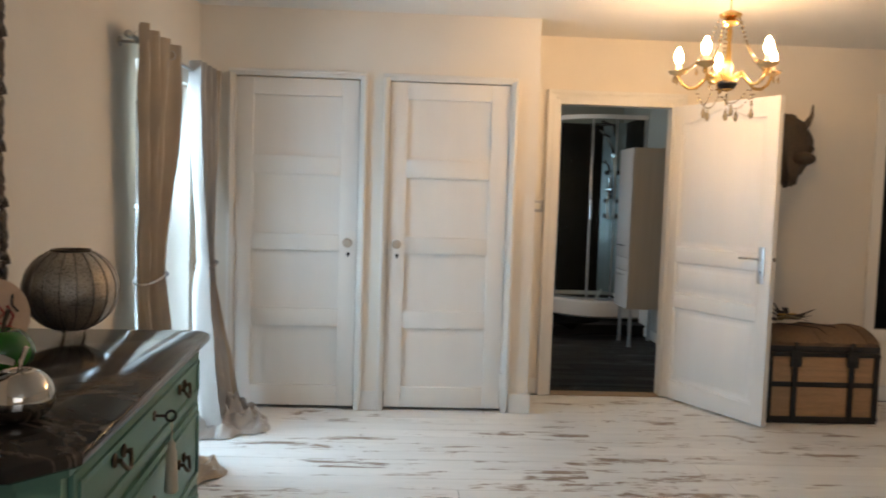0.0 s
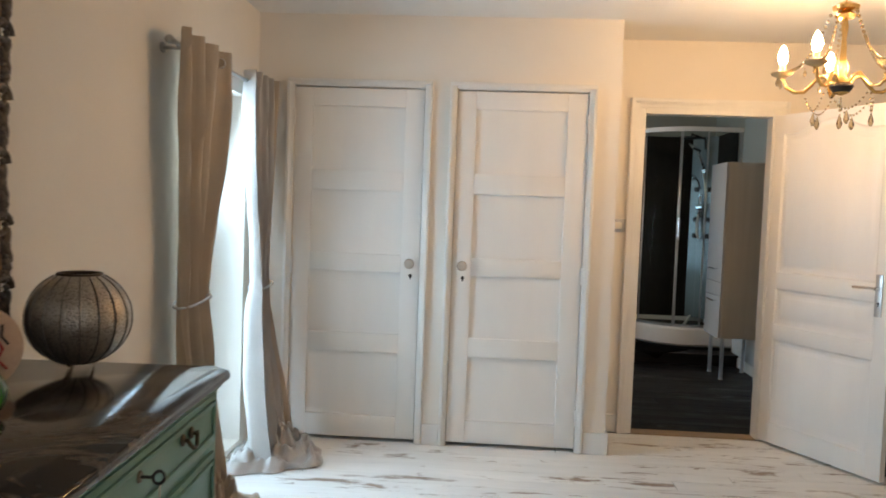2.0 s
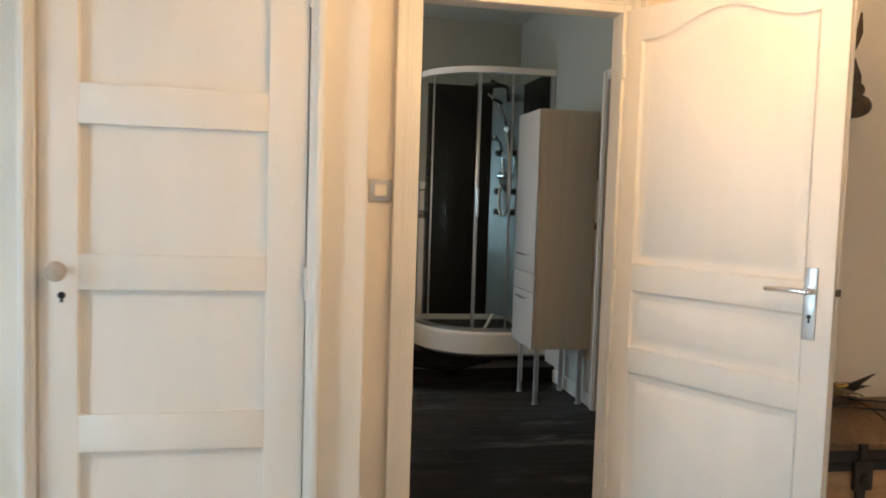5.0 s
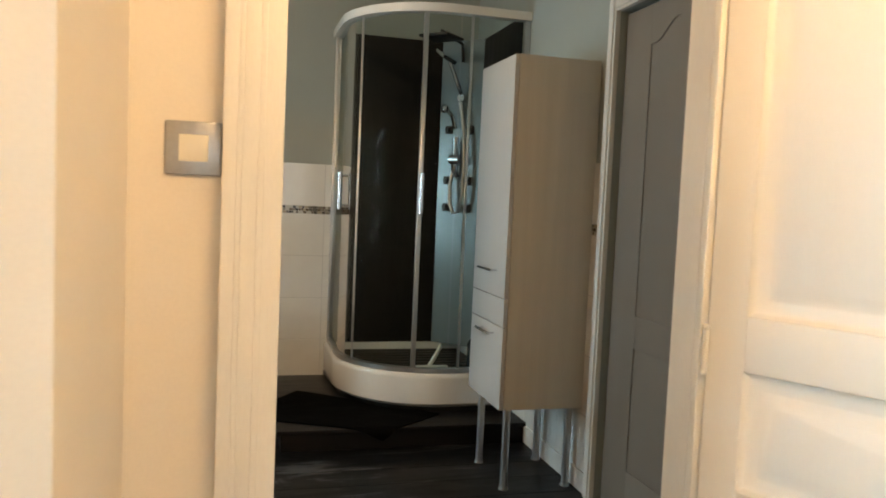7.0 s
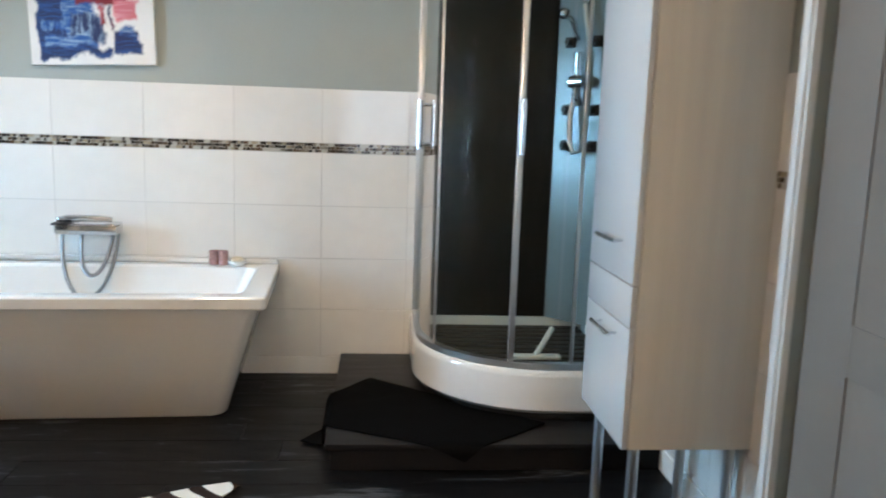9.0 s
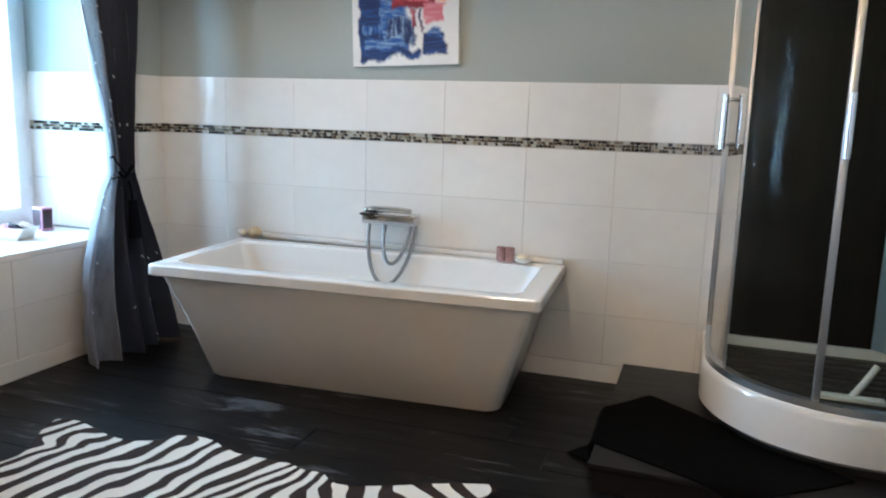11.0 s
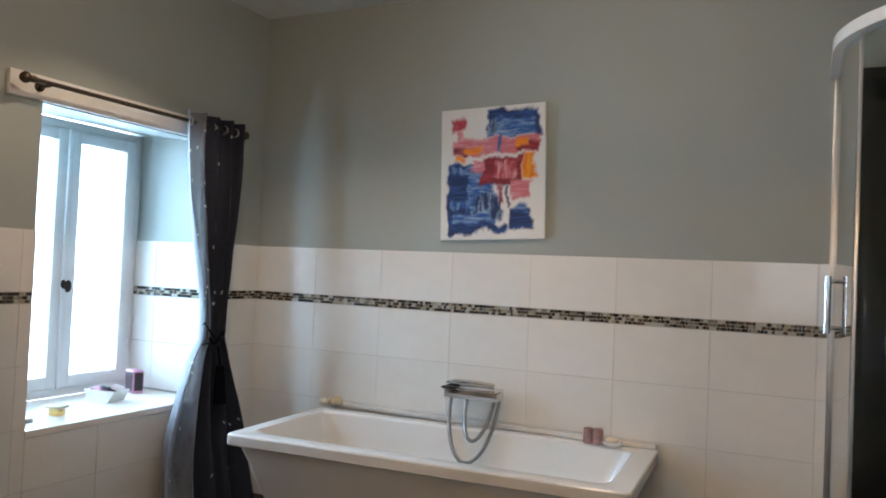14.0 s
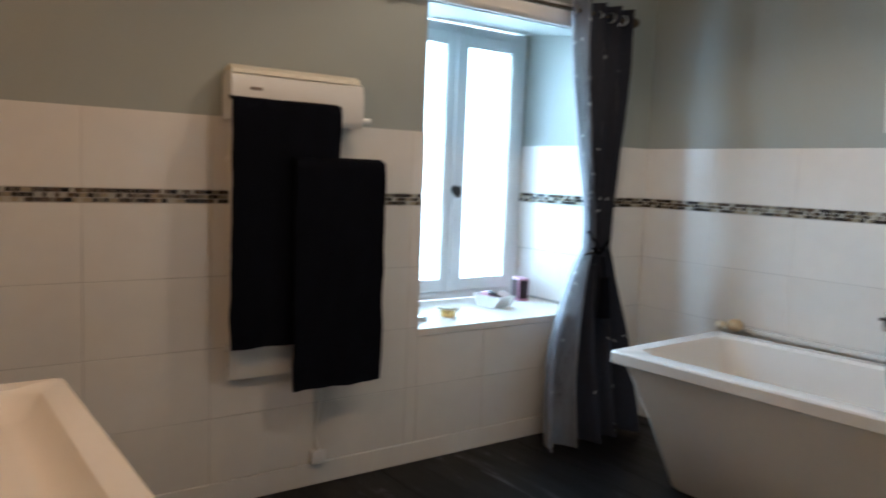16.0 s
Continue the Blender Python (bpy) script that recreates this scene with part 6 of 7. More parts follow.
def mirror_frame():
    """Arched wall mirror with a carved silvered frame, standing on the dresser against the wall."""
    ob = thing("carved_mirror", "arched mirror in a carved antique silver frame", "mirror", (XL + 0.03, 2.27, TOP))
    hw, n = 0.375, 20
    def outline(g):
        """Half-arch shape with shoulders, grown by g."""
        w, zs = hw + g, 0.86 + 1.5 * g
        right = [(w, -0.0 if g > 0.02 else 0.08 - g), (w + 0.012 * (g > 0.05), 0.30), (w - 0.012, 0.52), (w, zs * 0.86)]
        arch = []
        for k in range(n + 1):
            a = math.pi / 2 * k / n
            arch.append((w * math.cos(a) ** 0.8, zs + 0.18 * math.sin(a) ** 1.15))
        half = right + arch
        return half + [(-y, z) for y, z in half[::-1][1:]]
    bm = B()
    prism(bm, outline(0.01), "x", 0.012, 0.016)
    part("glass", bm, MIRROR, ob, "clear mirror glass")
    for nm, g0, g1, h0, h1, mat_ in (("inner_moulding", 0.0, 0.045, 0.030, 0.042, SILVER_FRAME), ("flat_frame", 0.040, 0.105, 0.044, 0.030, SILVER_FRAME), ("gilt_fillet", 0.100, 0.120, 0.034, 0.028, surface("worn_gilt", (0.34, 0.20, 0.08), 0.4, 0.6, vary=0.25, fine=60, relief=0.3))):
        bm = B()
        a, b = outline(g0), outline(g1)
        k = min(len(a), len(b))
        ra = [[bm.verts.new((h, y, max(z, 0.0))) for y, z in o[:k]] for o, h in ((a, 0.012), (a, h0), (b, h1), (b, 0.0))]
        for p, q in zip(ra, ra[1:]):
            for i in range(k - 1):
                bm.faces.new((p[i], p[i + 1], q[i + 1], q[i]))
        part(nm, bm, mat_, ob)
    bm = B()
    box(bm, 0.0, -hw - 0.10, 0.0, 0.050, hw + 0.10, 0.085, 0.008)
    part("bottom_rail", bm, SILVER_FRAME, ob)
    # carved leaf scrolls along the outer edge
    edge = outline(0.125)
    seg = [Vector((0.030, y, max(z, 0.0))) for y, z in edge]
    length = [0.0]
    for p, q in zip(seg, seg[1:]):
        length.append(length[-1] + (q - p).length)
    def along(s):
        for i in range(len(seg) - 1):
            if length[i + 1] >= s:
                return seg[i].lerp(seg[i + 1], (s - length[i]) / max(1e-6, length[i + 1] - length[i])), (seg[i + 1] - seg[i]).normalized()
        return seg[-1], Vector((0, 0, -1))
    s, k = 0.04, 0
    while s < length[-1] - 0.02:
        p, d = along(s)
        side = Vector((0, d.z, -d.y))
        out = side if side.y * p.y > 0 or (abs(p.y) < 0.1 and side.z > 0) else -side
        bm = B()
        if k % 3 == 0:
            pts = []
            for j in range(16):
                t = j / 15 * 2.1 * math.pi
                rr = 0.040 * (1 - 0.72 * j / 15)
                pts.append(p + out * (rr * math.cos(t) - 0.008) + d * rr * math.sin(t) + Vector((0.006 * j / 15, 0, 0)))
            tube(bm, pts, 0.012, 7, 0.55)
            ball(bm, pts[-1], 0.009, u=8, v=6)
        elif k % 3 == 1:
            for j in range(5):
                ball(bm, p + d * (0.016 * (j - 2)) + out * (0.004 * (2 - abs(j - 2))), 0.018 - 0.002 * abs(j - 2), (0.9, 1, 1), 8, 6)
        else:
            for j in (-1, 0, 1):
                bmesh.ops.create_uvsphere(bm, u_segments=10, v_segments=6, radius=0.026, matrix=Matrix.LocRotScale(p + out * 0.006 + d * 0.014 * j, (d + out * 0.6 * j).to_track_quat("X", "Z"), (1.7, 0.55, 0.6)))
        part("carved_scroll", bm, SILVER_FRAME, ob)
        s += 0.058
        k += 1
    # raised crest in the middle of the foot
    for y, turn in ((-0.24, 1), (-0.12, -1), (0.0, 1), (0.12, -1)):
        bm = B()
        pts = []
        for j in range(22):
            t = j / 21 * 2.6 * math.pi
            rr = 0.072 * (1 - 0.75 * j / 21)
            pts.append(Vector((0.080 + 0.01 * j / 21, y + turn * rr * math.cos(t), 0.115 + rr * math.sin(t))))
        tube(bm, pts, 0.017, 8, 0.5)
        ball(bm, pts[-1], 0.014, u=10, v=8)
        part("carved_scroll", bm, SILVER_FRAME, ob)
    # low crest of scrolls across the foot
    for y in [0.40 - 0.1 * j for j in range(9)]:
        bm = B()
        pts = []
        for j in range(18):
            t = j / 17 * 2.3 * math.pi
            rr = 0.052 * (1 - 0.7 * j / 17)
            pts.append(Vector((0.062, y + rr * math.cos(t), 0.085 + rr * math.sin(t))))
        tube(bm, pts, 0.014, 7, 0.6)
        part("carved_scroll", bm, SILVER_FRAME, ob)
    return ob


mirror_frame()


def trunk():
    x0, x1, y0, y1, zb, zl = 2.632, 3.352, 5.085, 5.56, 0.455, 0.515
    ob = thing("storage_trunk", "old wooden trunk with black iron bands and a domed lid", "trunk")
    bm = B()
    box(bm, x0, y0, 0.012, x1, y1, zb, 0.006)
    part("chest", bm, TRUNK_WOOD, ob, "pale worn wooden chest")
    bm = B()
    prof = [(y0 - 0.002, zb + 0.004)] + [(y0 - 0.002 + (y1 - y0 + 0.004) * k / 16, zl + 0.006 + 0.080 * math.sin(math.pi * k / 16) ** 0.75) for k in range(17)] + [(y1 + 0.002, zb + 0.004)]
    prism(bm, prof, "x", x0, x1)
    part("lid", bm, TRUNK_TOP, ob, "domed worn brown lid")
    for k in range(3):
        bm = B()
        x = x0 + 0.06 + k * (x1 - x0 - 0.12) / 2
        prism(bm, [(a, b + 0.008) for a, b in prof[1:-1]] + [(a, b - 0.004) for a, b in prof[1:-1][::-1]], "x", x - 0.022, x + 0.022)
        part("lid_slat", bm, TRUNK_TOP, ob)
    for z0, z1 in ((0.0, 0.045), (0.235, 0.268), (0.430, 0.458), (0.460, 0.500)):
        bm = B()
        box(bm, x0 - 0.006, y0 - 0.008, z0, x1 + 0.006, y0, z1, 0.002)
        box(bm, x0 - 0.006, y0, z0, x0, y1, z1, 0.002)
        box(bm, x1, y0, z0, x1 + 0.006, y1, z1, 0.002)
        part("iron_band", bm, BLACK_IRON, ob)
    for x in (x0 + 0.012, x0 + 0.175, x1 - 0.175, x1 - 0.012):
        bm = B()
        box(bm, x - 0.018, y0 - 0.013, 0.02, x + 0.018, y0 - 0.004, zb, 0.002)
        part("upright_band", bm, BLACK_IRON, ob)
    for x in (x0 + 0.175, x1 - 0.175):
        bm = B()
        box(bm, x - 0.036, y0 - 0.024, 0.365, x + 0.036, y0 - 0.006, 0.470, 0.008)
        ball(bm, (x, y0 - 0.026, 0.405), 0.017, (1, 0.6, 1.2))
        box(bm, x - 0.014, y0 - 0.020, 0.44, x + 0.014, y0 - 0.003, 0.525, 0.004)
        part("hasp", bm, BLACK_IRON, ob, "black iron hasp")
    for x in (x0, x1):
        for z in (0.03, 0.44):
            bm = B()
            ball(bm, (x, y0 - 0.004, z), 0.016, (1, 0.8, 1), 10, 8)
            part("corner_stud", bm, BLACK_IRON, ob)
    return ob


trunk()


def carnival_mask():
    ob = thing("feathered_mask", "black feathered mask with gold trim lying on the trunk", "mask", (2.82, 5.26, 0.608), "", 20)
    feather = surface("black_feather", (0.012, 0.011, 0.010), 0.7, vary=0.2, fine=120)
    bm = B()
    g = []
    for i in range(9):
        v = i / 8 * 2 - 1
        g.append([(u * 0.095, v * 0.042 * (1 - 0.3 * abs(u)) - 0.01, 0.030 + 0.020 * math.cos(u * 1.4) + 0.012 * math.cos(v * 1.5)) for u in [j / 8 - 1 for j in range(17)]])
    sheet(bm, g, 0.003)
    part("face", bm, surface("gold_black_mask", (0.09, 0.065, 0.02), 0.35, 0.4, vary=0.5, coarse=30, fine=90), ob)
    for s in (-1, 1):
        bm = B()
        tube(bm, [(s * 0.045 + 0.030 * math.cos(t), 0.016 * math.sin(t) - 0.008, 0.068) for t in [2 * math.pi * k / 16 for k in range(17)]], 0.004, 6)
        part("gold_eye_rim", bm, GOLD, ob)
    r = random.Random(8)
    for k in range(38):
        a = r.uniform(-0.35, math.pi + 0.35)
        l = r.uniform(0.11, 0.20)
        d = Vector((math.cos(a), 0.5 * math.sin(a), r.uniform(0.15, 0.95))).normalized()
        p = Vector((0.09 * math.cos(a), 0.03 * math.sin(a), 0.028))
        n = d.cross(Vector((0, 0, 1))).normalized()
        bm = B()
        sheet(bm, [[p + d * l * u + n * w * 0.011 * math.sin(math.pi * (0.1 + 0.9 * u)) + Vector((0, 0, -0.05 * u * u)) for w in (-1, 0, 1)] for u in [j / 6 for j in range(7)]], 0.001)
        part("feather", bm, feather, ob)
    for a, b in ((-0.1, 0.16), (0.08, 0.30)):
        bm = B()
        tube(bm, [(a, -0.02, 0.015), (a + 0.08, -0.07, 0.012), (b, -0.12, -0.01), (b + 0.02, -0.185, -0.052), (b + 0.022, -0.222, -0.16), (b + 0.03, -0.224, -0.235)], 0.004, 6)
        part("ribbon", bm, feather, ob)


carnival_mask()


def wall_head():
    """Carved animal head on the wall: a plain lumpy wedge with two short horns."""
    bm = B()
    c = Vector((2.90, 5.57, 1.775))
    ball(bm, (0, 0, 0), 1.0, u=36, v=26)
    for v in bm.verts:
        p = v.co.copy()
        taper = 0.55 + 0.45 * min(1, max(0, (p.z + 1) / 1.1))
        x, y, z = p.x * 0.175 * taper, p.y * 0.13, p.z * 0.235
        if p.z < -0.1:
            z *= 1.0 + 0.1 * abs(p.z)
        y -= 0.05 * max(0, -p.z + 0.1)
        k = 1 + 0.16 * noise.noise(p * 2.6) + 0.07 * noise.noise(p * 7)
        v.co = c + Vector((x * k, min(y * k, 0.118), z * k))
    for s in (-1, 1):
        tube(bm, [c + Vector((s * 0.09, -0.02, 0.12)), c + Vector((s * 0.120, -0.05, 0.18)), c + Vector((s * 0.140, -0.06, 0.225)), c + Vector((s * 0.148, -0.055, 0.300))], 0.032, 10, 0.12)
        ball(bm, c + Vector((s * 0.125, -0.06, 0.0)), 0.05, (0.8, 1.0, 0.7), 14, 10)
    ball(bm, c + Vector((0.07, -0.13, -0.07)), 0.058, (1.3, 1, 0.8), 16, 10)
    ob = tagged(new("carved_wall_head", mesh_of("carved_wall_head", bm, WICKER, 70)), "brown carved animal head hanging on the wall", "wall sculpture")


wall_head()


AMBER_GLASS = surface("amber_glass", (0.80, 0.62, 0.34), 0.12, vary=0.05, fine=40, relief=0.0, trans=0.45)
CREAM_SLEEVE = surface("cream_candle_sleeve", (0.80, 0.70, 0.50), 0.35, vary=0.03)


def chandelier():
    X, Y = 1.925, 4.255
    ob = thing("chandelier", "gilt five-arm chandelier with lit candle bulbs and crystal drops", "chandelier", (X, Y, 0))
    bm = B()
    lathe(bm, [(0.055, ZB), (0.058, ZB - 0.012), (0.030, ZB - 0.035), (0.008, ZB - 0.045)][::-1], (0, 0, 0), 24)
    tube(bm, [(0, 0, ZB - 0.04), (0, 0, 2.36)], 0.004, 8)
    part("ceiling_rose", bm, GOLD, ob)
    bm = B()
    lathe(bm, [(0.010, 2.28), (0.034, 2.285), (0.045, 2.30), (0.030, 2.312), (0.020, 2.318), (0.052, 2.325), (0.056, 2.338), (0.034, 2.352), (0.010, 2.362)], (0, 0, 0), 24)
    part("crown", bm, GOLD, ob)
    bm = B()
    lathe(bm, [(0.005, 1.952), (0.030, 1.962), (0.045, 1.985), (0.048, 1.998), (0.028, 2.012), (0.018, 2.04), (0.026, 2.075), (0.014, 2.11), (0.010, 2.20), (0.015, 2.25), (0.010, 2.285)], (0, 0, 0), 24)
    part("stem", bm, GOLD, ob)
    bm = B()
    lathe(bm, [(0.004, 1.955), (0.034, 1.966), (0.050, 1.99), (0.046, 2.003), (0.02, 2.006)], (0, 0, 0), 24)
    part("hub_cup", bm, BLACK_IRON, ob, "dark turned hub")
    R = 0.245
    drop_n = 0
    def string(p, q, sag, beads, parent, radius=0.0088):
        p, q = Vector(p), Vector(q)
        for k in range(1, beads):
            u = k / beads
            b = B()
            pt = p.lerp(q, u) + Vector((0, 0, -sag * math.sin(math.pi * u)))
            bmesh.ops.create_icosphere(b, subdivisions=1, radius=radius, matrix=Matrix.Translation(pt))
            part("crystal_bead", b, CRYSTAL, parent, "", None)
    def drop(p, parent, s=1.0):
        b = B()
        lathe(b, [(0.001, 0.0), (0.003 * s, -0.008 * s), (0.010 * s, -0.030 * s), (0.011 * s, -0.040 * s), (0.006 * s, -0.052 * s), (0.001, -0.056 * s)], p, 8)
        part("crystal_drop", b, CRYSTAL, parent, "", None)
    for k in range(5):
        a = 2 * math.pi * k / 5 + 0.12
        u = Vector((math.cos(a), math.sin(a), 0))
        line = [(0.030, 1.995), (0.060, 2.035), (0.090, 2.040), (0.120, 2.005), (0.150, 1.975), (0.190, 1.975), (0.225, 2.000), (R, 2.045)]
        bm = B()
        tube(bm, [u * r + Vector((0, 0, z)) for r, z in line], 0.0085, 10)
        arm = part("arm", bm, GOLD, ob)
        bm = B()
        lathe(bm, [(0.006, 2.040), (0.026, 2.047), (0.044, 2.056), (0.050, 2.066), (0.046, 2.067), (0.020, 2.058), (0.014, 2.062)], u * R, 20)
        part("drip_dish", bm, AMBER_GLASS, arm, "pale amber glass drip dish")
        bm = B()
        lathe(bm, [(0.014, 2.060), (0.016, 2.072), (0.013, 2.076), (0.013, 2.105), (0.010, 2.106)], u * R, 16)
        part("candle_cup", bm, CREAM_SLEEVE, arm)
        bm = B()
        lathe(bm, [(0.009, 2.106), (0.015, 2.114), (0.021, 2.134), (0.019, 2.154), (0.010, 2.178), (0.001, 2.192)], u * R, 14)
        part("bulb", bm, BULB, arm, "lit flame-shaped bulb")
        string(u * 0.050 + Vector((0, 0, 2.33)), u * (R - 0.01) + Vector((0, 0, 2.07)), 0.075, 20, arm)
        a2 = a + 2 * math.pi / 5
        u2 = Vector((math.cos(a2), math.sin(a2), 0))
        string(u * 0.15 + Vector((0, 0, 1.965)), u2 * 0.15 + Vector((0, 0, 1.965)), 0.085, 13, arm, 0.0055)
        mid = (u + u2) * 0.075 + Vector((0, 0, 1.875))
        drop(mid, arm, 1.1)
        for t in (-0.04, 0, 0.04):
            drop(u * R + Vector((-u.y, u.x, 0)) * t + u * 0.012 + Vector((0, 0, 2.052 - 0.01 * abs(t) / 0.04)), arm, 0.75)
    string((0, 0, 1.952), (0, 0, 1.875), 0.0, 6, ob, 0.007)
    drop((0, 0, 1.872), ob, 1.2)
    return ob


chandelier()

def ceiling_spot(x, y):
    ob = thing("ceiling_spot", "small recessed white ceiling spot, lit", "ceiling lamp", (x, y, ZH))
    bm = B()
    lathe(bm, [(0.030, -0.001), (0.034, -0.008), (0.044, -0.006), (0.047, -0.001)], (0, 0, 0), 28)
    part("ring", bm, WHITE_PLASTIC, ob)


ceiling_spot(-0.3, 8.0)
# unseen holder, added to go with the bathroom fill light
clamp = thing("added_lamp_holder", "small white lamp holder, unseen, added for the bathroom fill light", "ceiling lamp", (0.95, 7.7, ZH))
bm = B()
lathe(bm, [(0.018, -0.060), (0.022, -0.058), (0.024, -0.030), (0.046, -0.020), (0.050, -0.001), (0.03, -0.001)], (0, 0, 0), 28)
part("holder", bm, WHITE_PLASTIC, clamp)
wl = thing("wall_lamp", "small white wall lamp above the wash basin", "wall lamp", (0.22, YD2, 1.95))
bm = B()
box(bm, -0.06, 0.002, -0.035, 0.06, 0.022, 0.035, 0.005)
part("back_plate", bm, WHITE_PLASTIC, wl)
bm = B()
tube(bm, [(0, 0.02, 0.0), (0, 0.10, 0.01), (0, 0.145, -0.005)], 0.010, 10)
part("arm", bm, CHROME, wl)

# ---- boards and tiles ----


def boards(floor, material, x0, x1, y0, y1, w, seed):
    r = random.Random(seed)
    y = y0
    meshes = {}
    while y < y1 - 0.02:
        ww = min(w, y1 - y)
        ww = min(ww, w * r.uniform(0.86, 1.0))
        cut = r.uniform(0.25, 0.75)
        for a, b in ((0.0, cut), (cut, 1.0)):
            bm = B()
            L = (b - a) * (x1 - x0) - 0.003
            box(bm, 0, 0.0005, -0.02, L, ww - 0.0012, 0.0, 0.0012)
            ob = new("plank", mesh_of("plank", bm, material))
            ob.parent = floor
            ob.location = (x0 + a * (x1 - x0), y, r.uniform(-0.0012, 0.0))
        y += ww


TILE_ROWS = ((0.092, 0.341), (0.341, 0.606), (0.606, 0.873), (0.873, 1.137), (1.186, 1.452))


def tiled(wall, axis, plane, out, start, stop, holes=(), step=0.43, first=0.0):
    """Wall tiles as pieces of the wall, 9 mm proud, joints 2.5 mm; axis: the way that they run."""
    cache = {}
    cuts = [start]
    c = start + (first or step)
    while c < stop - 0.02:
        cuts.append(c)
        c += step
    cuts.append(stop)
    for h in holes:
        for v in h[:2]:
            if start < v < stop and min(abs(v - q) for q in cuts) > 0.004:
                cuts.append(v)
    cuts.sort()
    rnd = random.Random(int(plane * 100))
    for z0, z1 in TILE_ROWS:
        for a, b in zip(cuts, cuts[1:]):
            zz0, zz1 = z0, z1
            gone = False
            for h0, h1, hz0, hz1 in holes:
                if a >= h0 - 0.003 and b <= h1 + 0.003:
                    if zz0 >= hz0 - 0.003 and zz1 <= hz1 + 0.003:
                        gone = True
                    elif zz0 < hz0 < zz1:
                        zz1 = hz0
                    elif zz0 < hz1 < zz1:
                        zz0 = hz1
            if gone or zz1 - zz0 < 0.01:
                continue
            key = (round(b - a, 3), round(zz1 - zz0, 3))
            if key not in cache:
                bm = B()
                box(bm, -key[0] / 2 + 0.00125, 0, -key[1] / 2 + 0.00125, key[0] / 2 - 0.00125, 0.009, key[1] / 2 - 0.00125, 0.0012)
                cache[key] = mesh_of("tile", bm, TILE_WHITE)
            ob = new("tile", cache[key])
            ob.parent = wall
            mid, zc = (a + b) / 2, (zz0 + zz1) / 2
            wob = rnd.uniform(-0.0006, 0.0006)
            if axis == "x":
                ob.matrix_world = Matrix.Translation((mid, plane - (0.009 + wob if out < 0 else -wob), zc)) if out < 0 else Matrix.Translation((mid, plane + wob, zc))
            else:
                ob.matrix_world = Matrix.Translation((plane + (0.009 + wob if out > 0 else -0.0 - wob), mid, zc)) @ pose(0, 0, 0, 0, 0, 90)
    # grout bed behind, the mosaic strip and the skirting
    d = 0.0065
    def slab(bm, a, b, z0, z1, thick):
        if axis == "x":
            lo, hi = sorted((plane, plane + out * thick))
            box(bm, a, lo, z0, b, hi, z1)
        else:
            lo, hi = sorted((plane, plane + out * thick))
            box(bm, lo, a, z0, hi, b, z1)
    runs = [(start, stop)]
    for h0, h1, hz0, hz1 in holes:
        runs = [q for p in runs for q in ((p[0], min(p[1], h0)), (max(p[0], h1), p[1])) if q[1] - q[0] > 0.01]
    bm = B()
    for a, b in runs:
        slab(bm, a, b, 0.092, 1.451, d)
    for h0, h1, hz0, hz1 in holes:
        if hz0 > 0.1:
            slab(bm, max(start, h0), min(stop, h1), 0.092, hz0, d)
    g = new("grout", mesh_of("grout", bm, GROUT))
    g.parent = wall
    bm = B()
    for a, b in runs:
        for row in range(3):
            z = 1.1385 + row * 0.0158
            c = a + rnd.uniform(0, 0.012)
            while c < b - 0.006:
                l = rnd.choice((0.0145, 0.0145, 0.022, 0.030)) if row != 1 else rnd.choice((0.0145, 0.022))
                l = min(l, b - c)
                slab(bm, c, c + l - 0.0022, z + 0.001, z + 0.0148, 0.0092)
                c += l
    mo = new("mosaic_strip", mesh_of("mosaic_strip", bm, MOSAIC))
    mo.parent = wall
    mo["kind"] = "stuff"
    mo["label"] = "brown and cream glass mosaic strip"
    for a, b in [(start, stop)] if all(h[2] > 0.1 for h in holes) else runs:
        bm = B()
        if axis == "x":
            box(bm, a, min(plane, plane + out * 0.014), 0, b, max(plane, plane + out * 0.014), 0.091, 0.003)
        else:
            box(bm, min(plane, plane + out * 0.014), a, 0, max(plane, plane + out * 0.014), b, 0.091, 0.003)
        tagged(new("baseboard_bathroom", mesh_of("baseboard_bathroom", bm, WOOD_WHITE)), "white bathroom skirting under the tiles", "baseboard", kind="structure")


tiled(wall_back, "x", YB, -1, XW, 1.90)
tiled(wall_win, "y", XW, 1, YD2, YB, ((WY0, WY1, WZ0 - 0.02, 9.0),), first=0.30)
tiled(wall_r, "y", XR, -1, YD2, 8.34, ((D2Y0, D2Y1 + 0.06, 0.0, 9.0),), first=0.25)
# tiles inside the window reveal, on its far side
for z0, z1 in TILE_ROWS[2:]:
    for a, b in ((XW - 0.60, XW - 0.43), (XW - 0.43, XW)):
        bm = B()
        box(bm, a + 0.00125, WY1 - 0.009, max(z0, WZ0 + 0.014) + 0.00125, b - 0.00125, WY1, z1 - 0.00125, 0.0012)
        ob = new("tile", mesh_of("tile", bm, TILE_WHITE))
        ob.parent = wall_win
def reveal_y(x):
    """The near side of the window reveal, splayed."""
    return WY0 + (XW - x) / 0.6 * 0.125


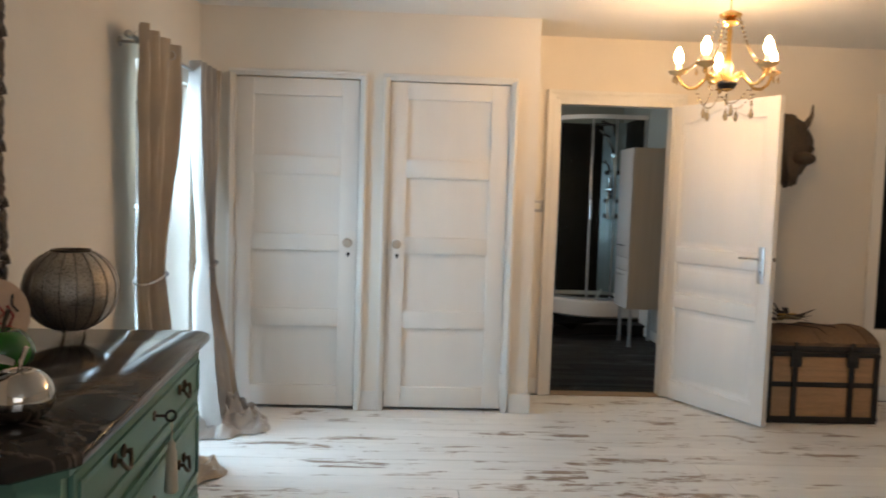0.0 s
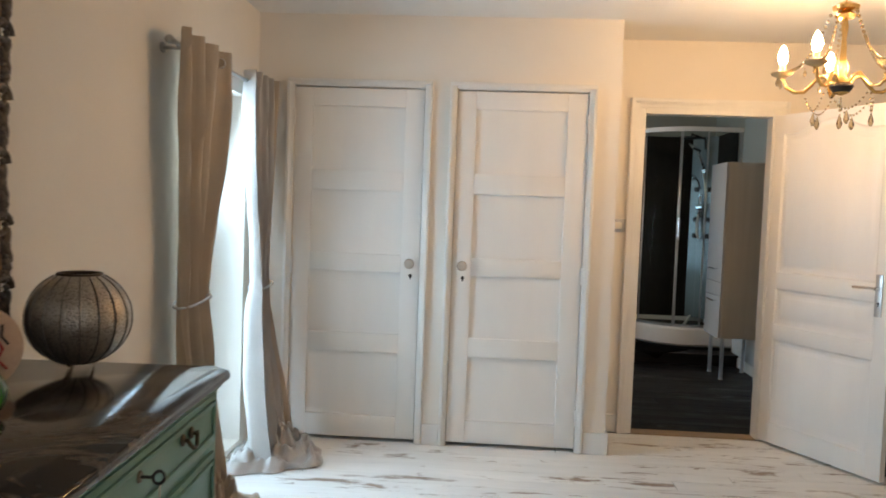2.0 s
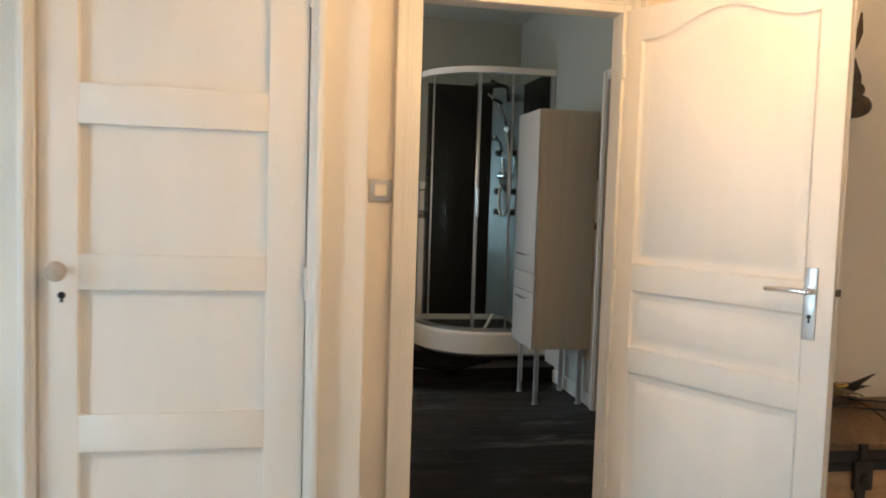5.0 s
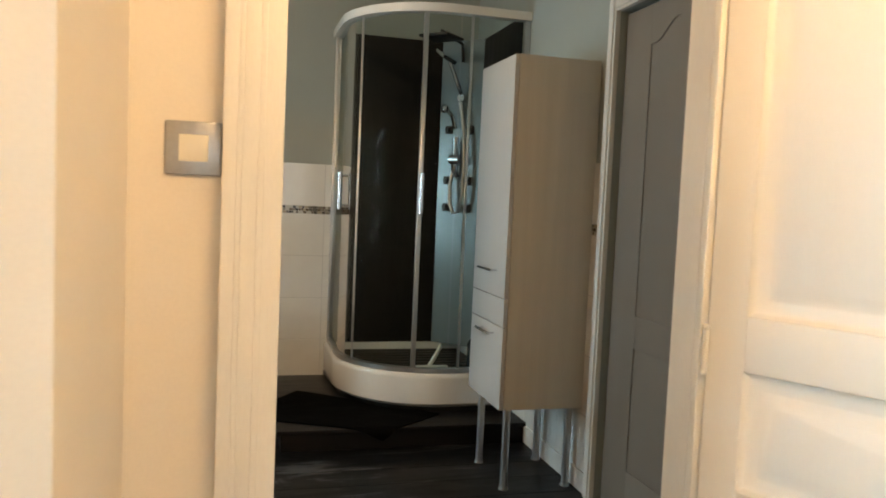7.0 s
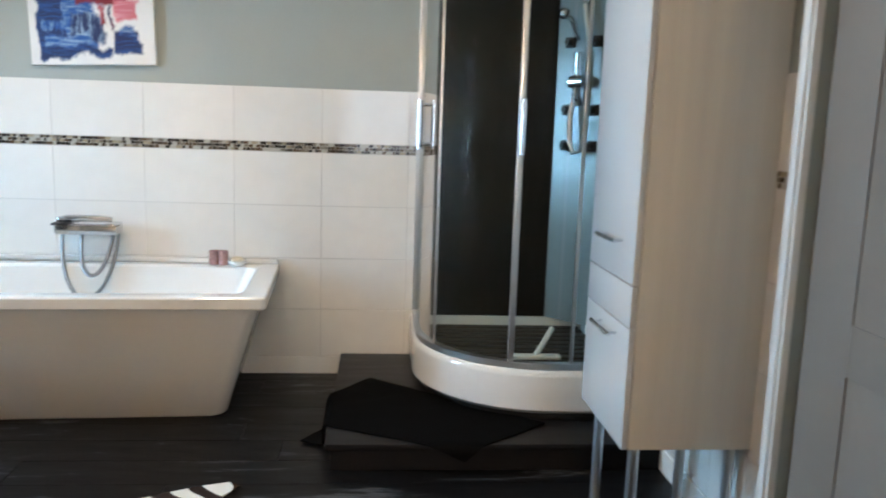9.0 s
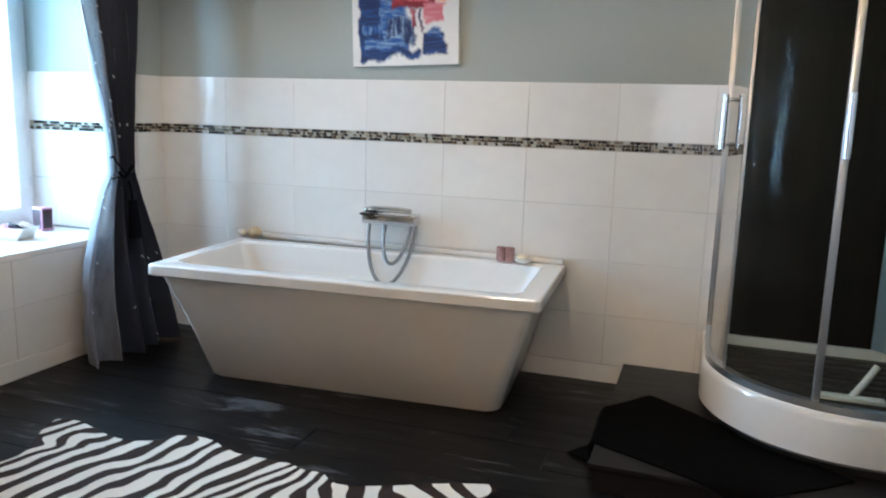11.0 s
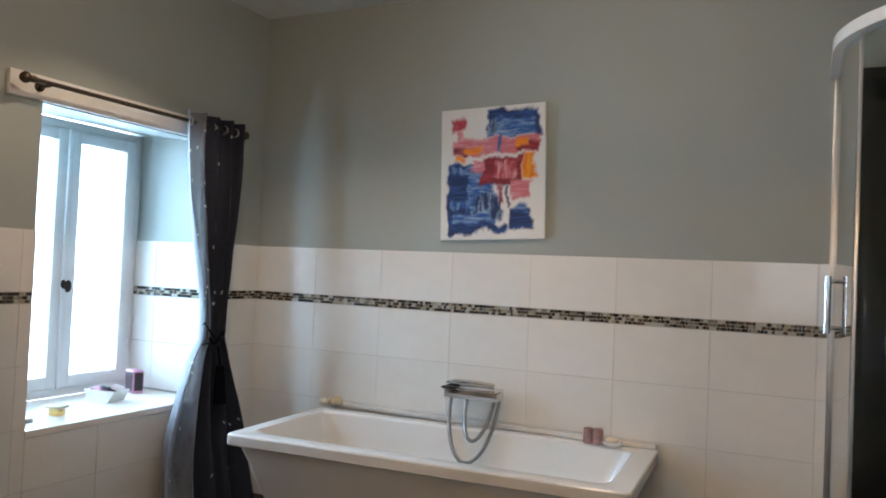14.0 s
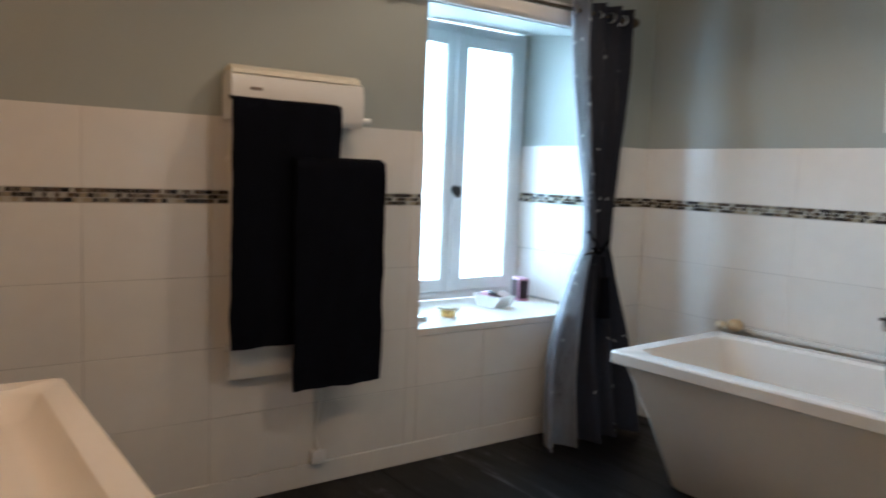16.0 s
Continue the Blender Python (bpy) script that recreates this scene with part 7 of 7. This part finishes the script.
for z0, z1 in TILE_ROWS[2:]:
    for a, b in ((XW - 0.585, XW - 0.43), (XW - 0.43, XW - 0.004)):
        bm = B()
        prism(bm, [(a + 0.00125, reveal_y(a)), (a + 0.00125, reveal_y(a) + 0.009), (b - 0.00125, reveal_y(b) + 0.009), (b - 0.00125, reveal_y(b))], "z", max(z0, WZ0 + 0.014) + 0.00125, z1 - 0.00125)
        ob = new("tile", mesh_of("tile", bm, TILE_WHITE))
        ob.parent = wall_win
bm = B()
rnd = random.Random(2)
for row in range(3):
    c = XW - 0.60
    while c < XW - 0.01:
        l = rnd.choice((0.0145, 0.022, 0.030))
        box(bm, c, WY1 - 0.009, 1.1395 + row * 0.0158, min(c + l, XW) - 0.0022, WY1, 1.1533 + row * 0.0158)
        c += l
ob = new("mosaic_strip", mesh_of("mosaic_strip", bm, MOSAIC))
ob.parent = wall_win
ob["kind"] = "stuff"
boards(floor_bed, BOARD_WHITE, XL - 0.34, XE, YS, YD - 0.03, 0.142, 4)
boards(floor_bath, BOARD_BLACK, XW, XR, YD2 + 0.011, YB, 0.205, 7)
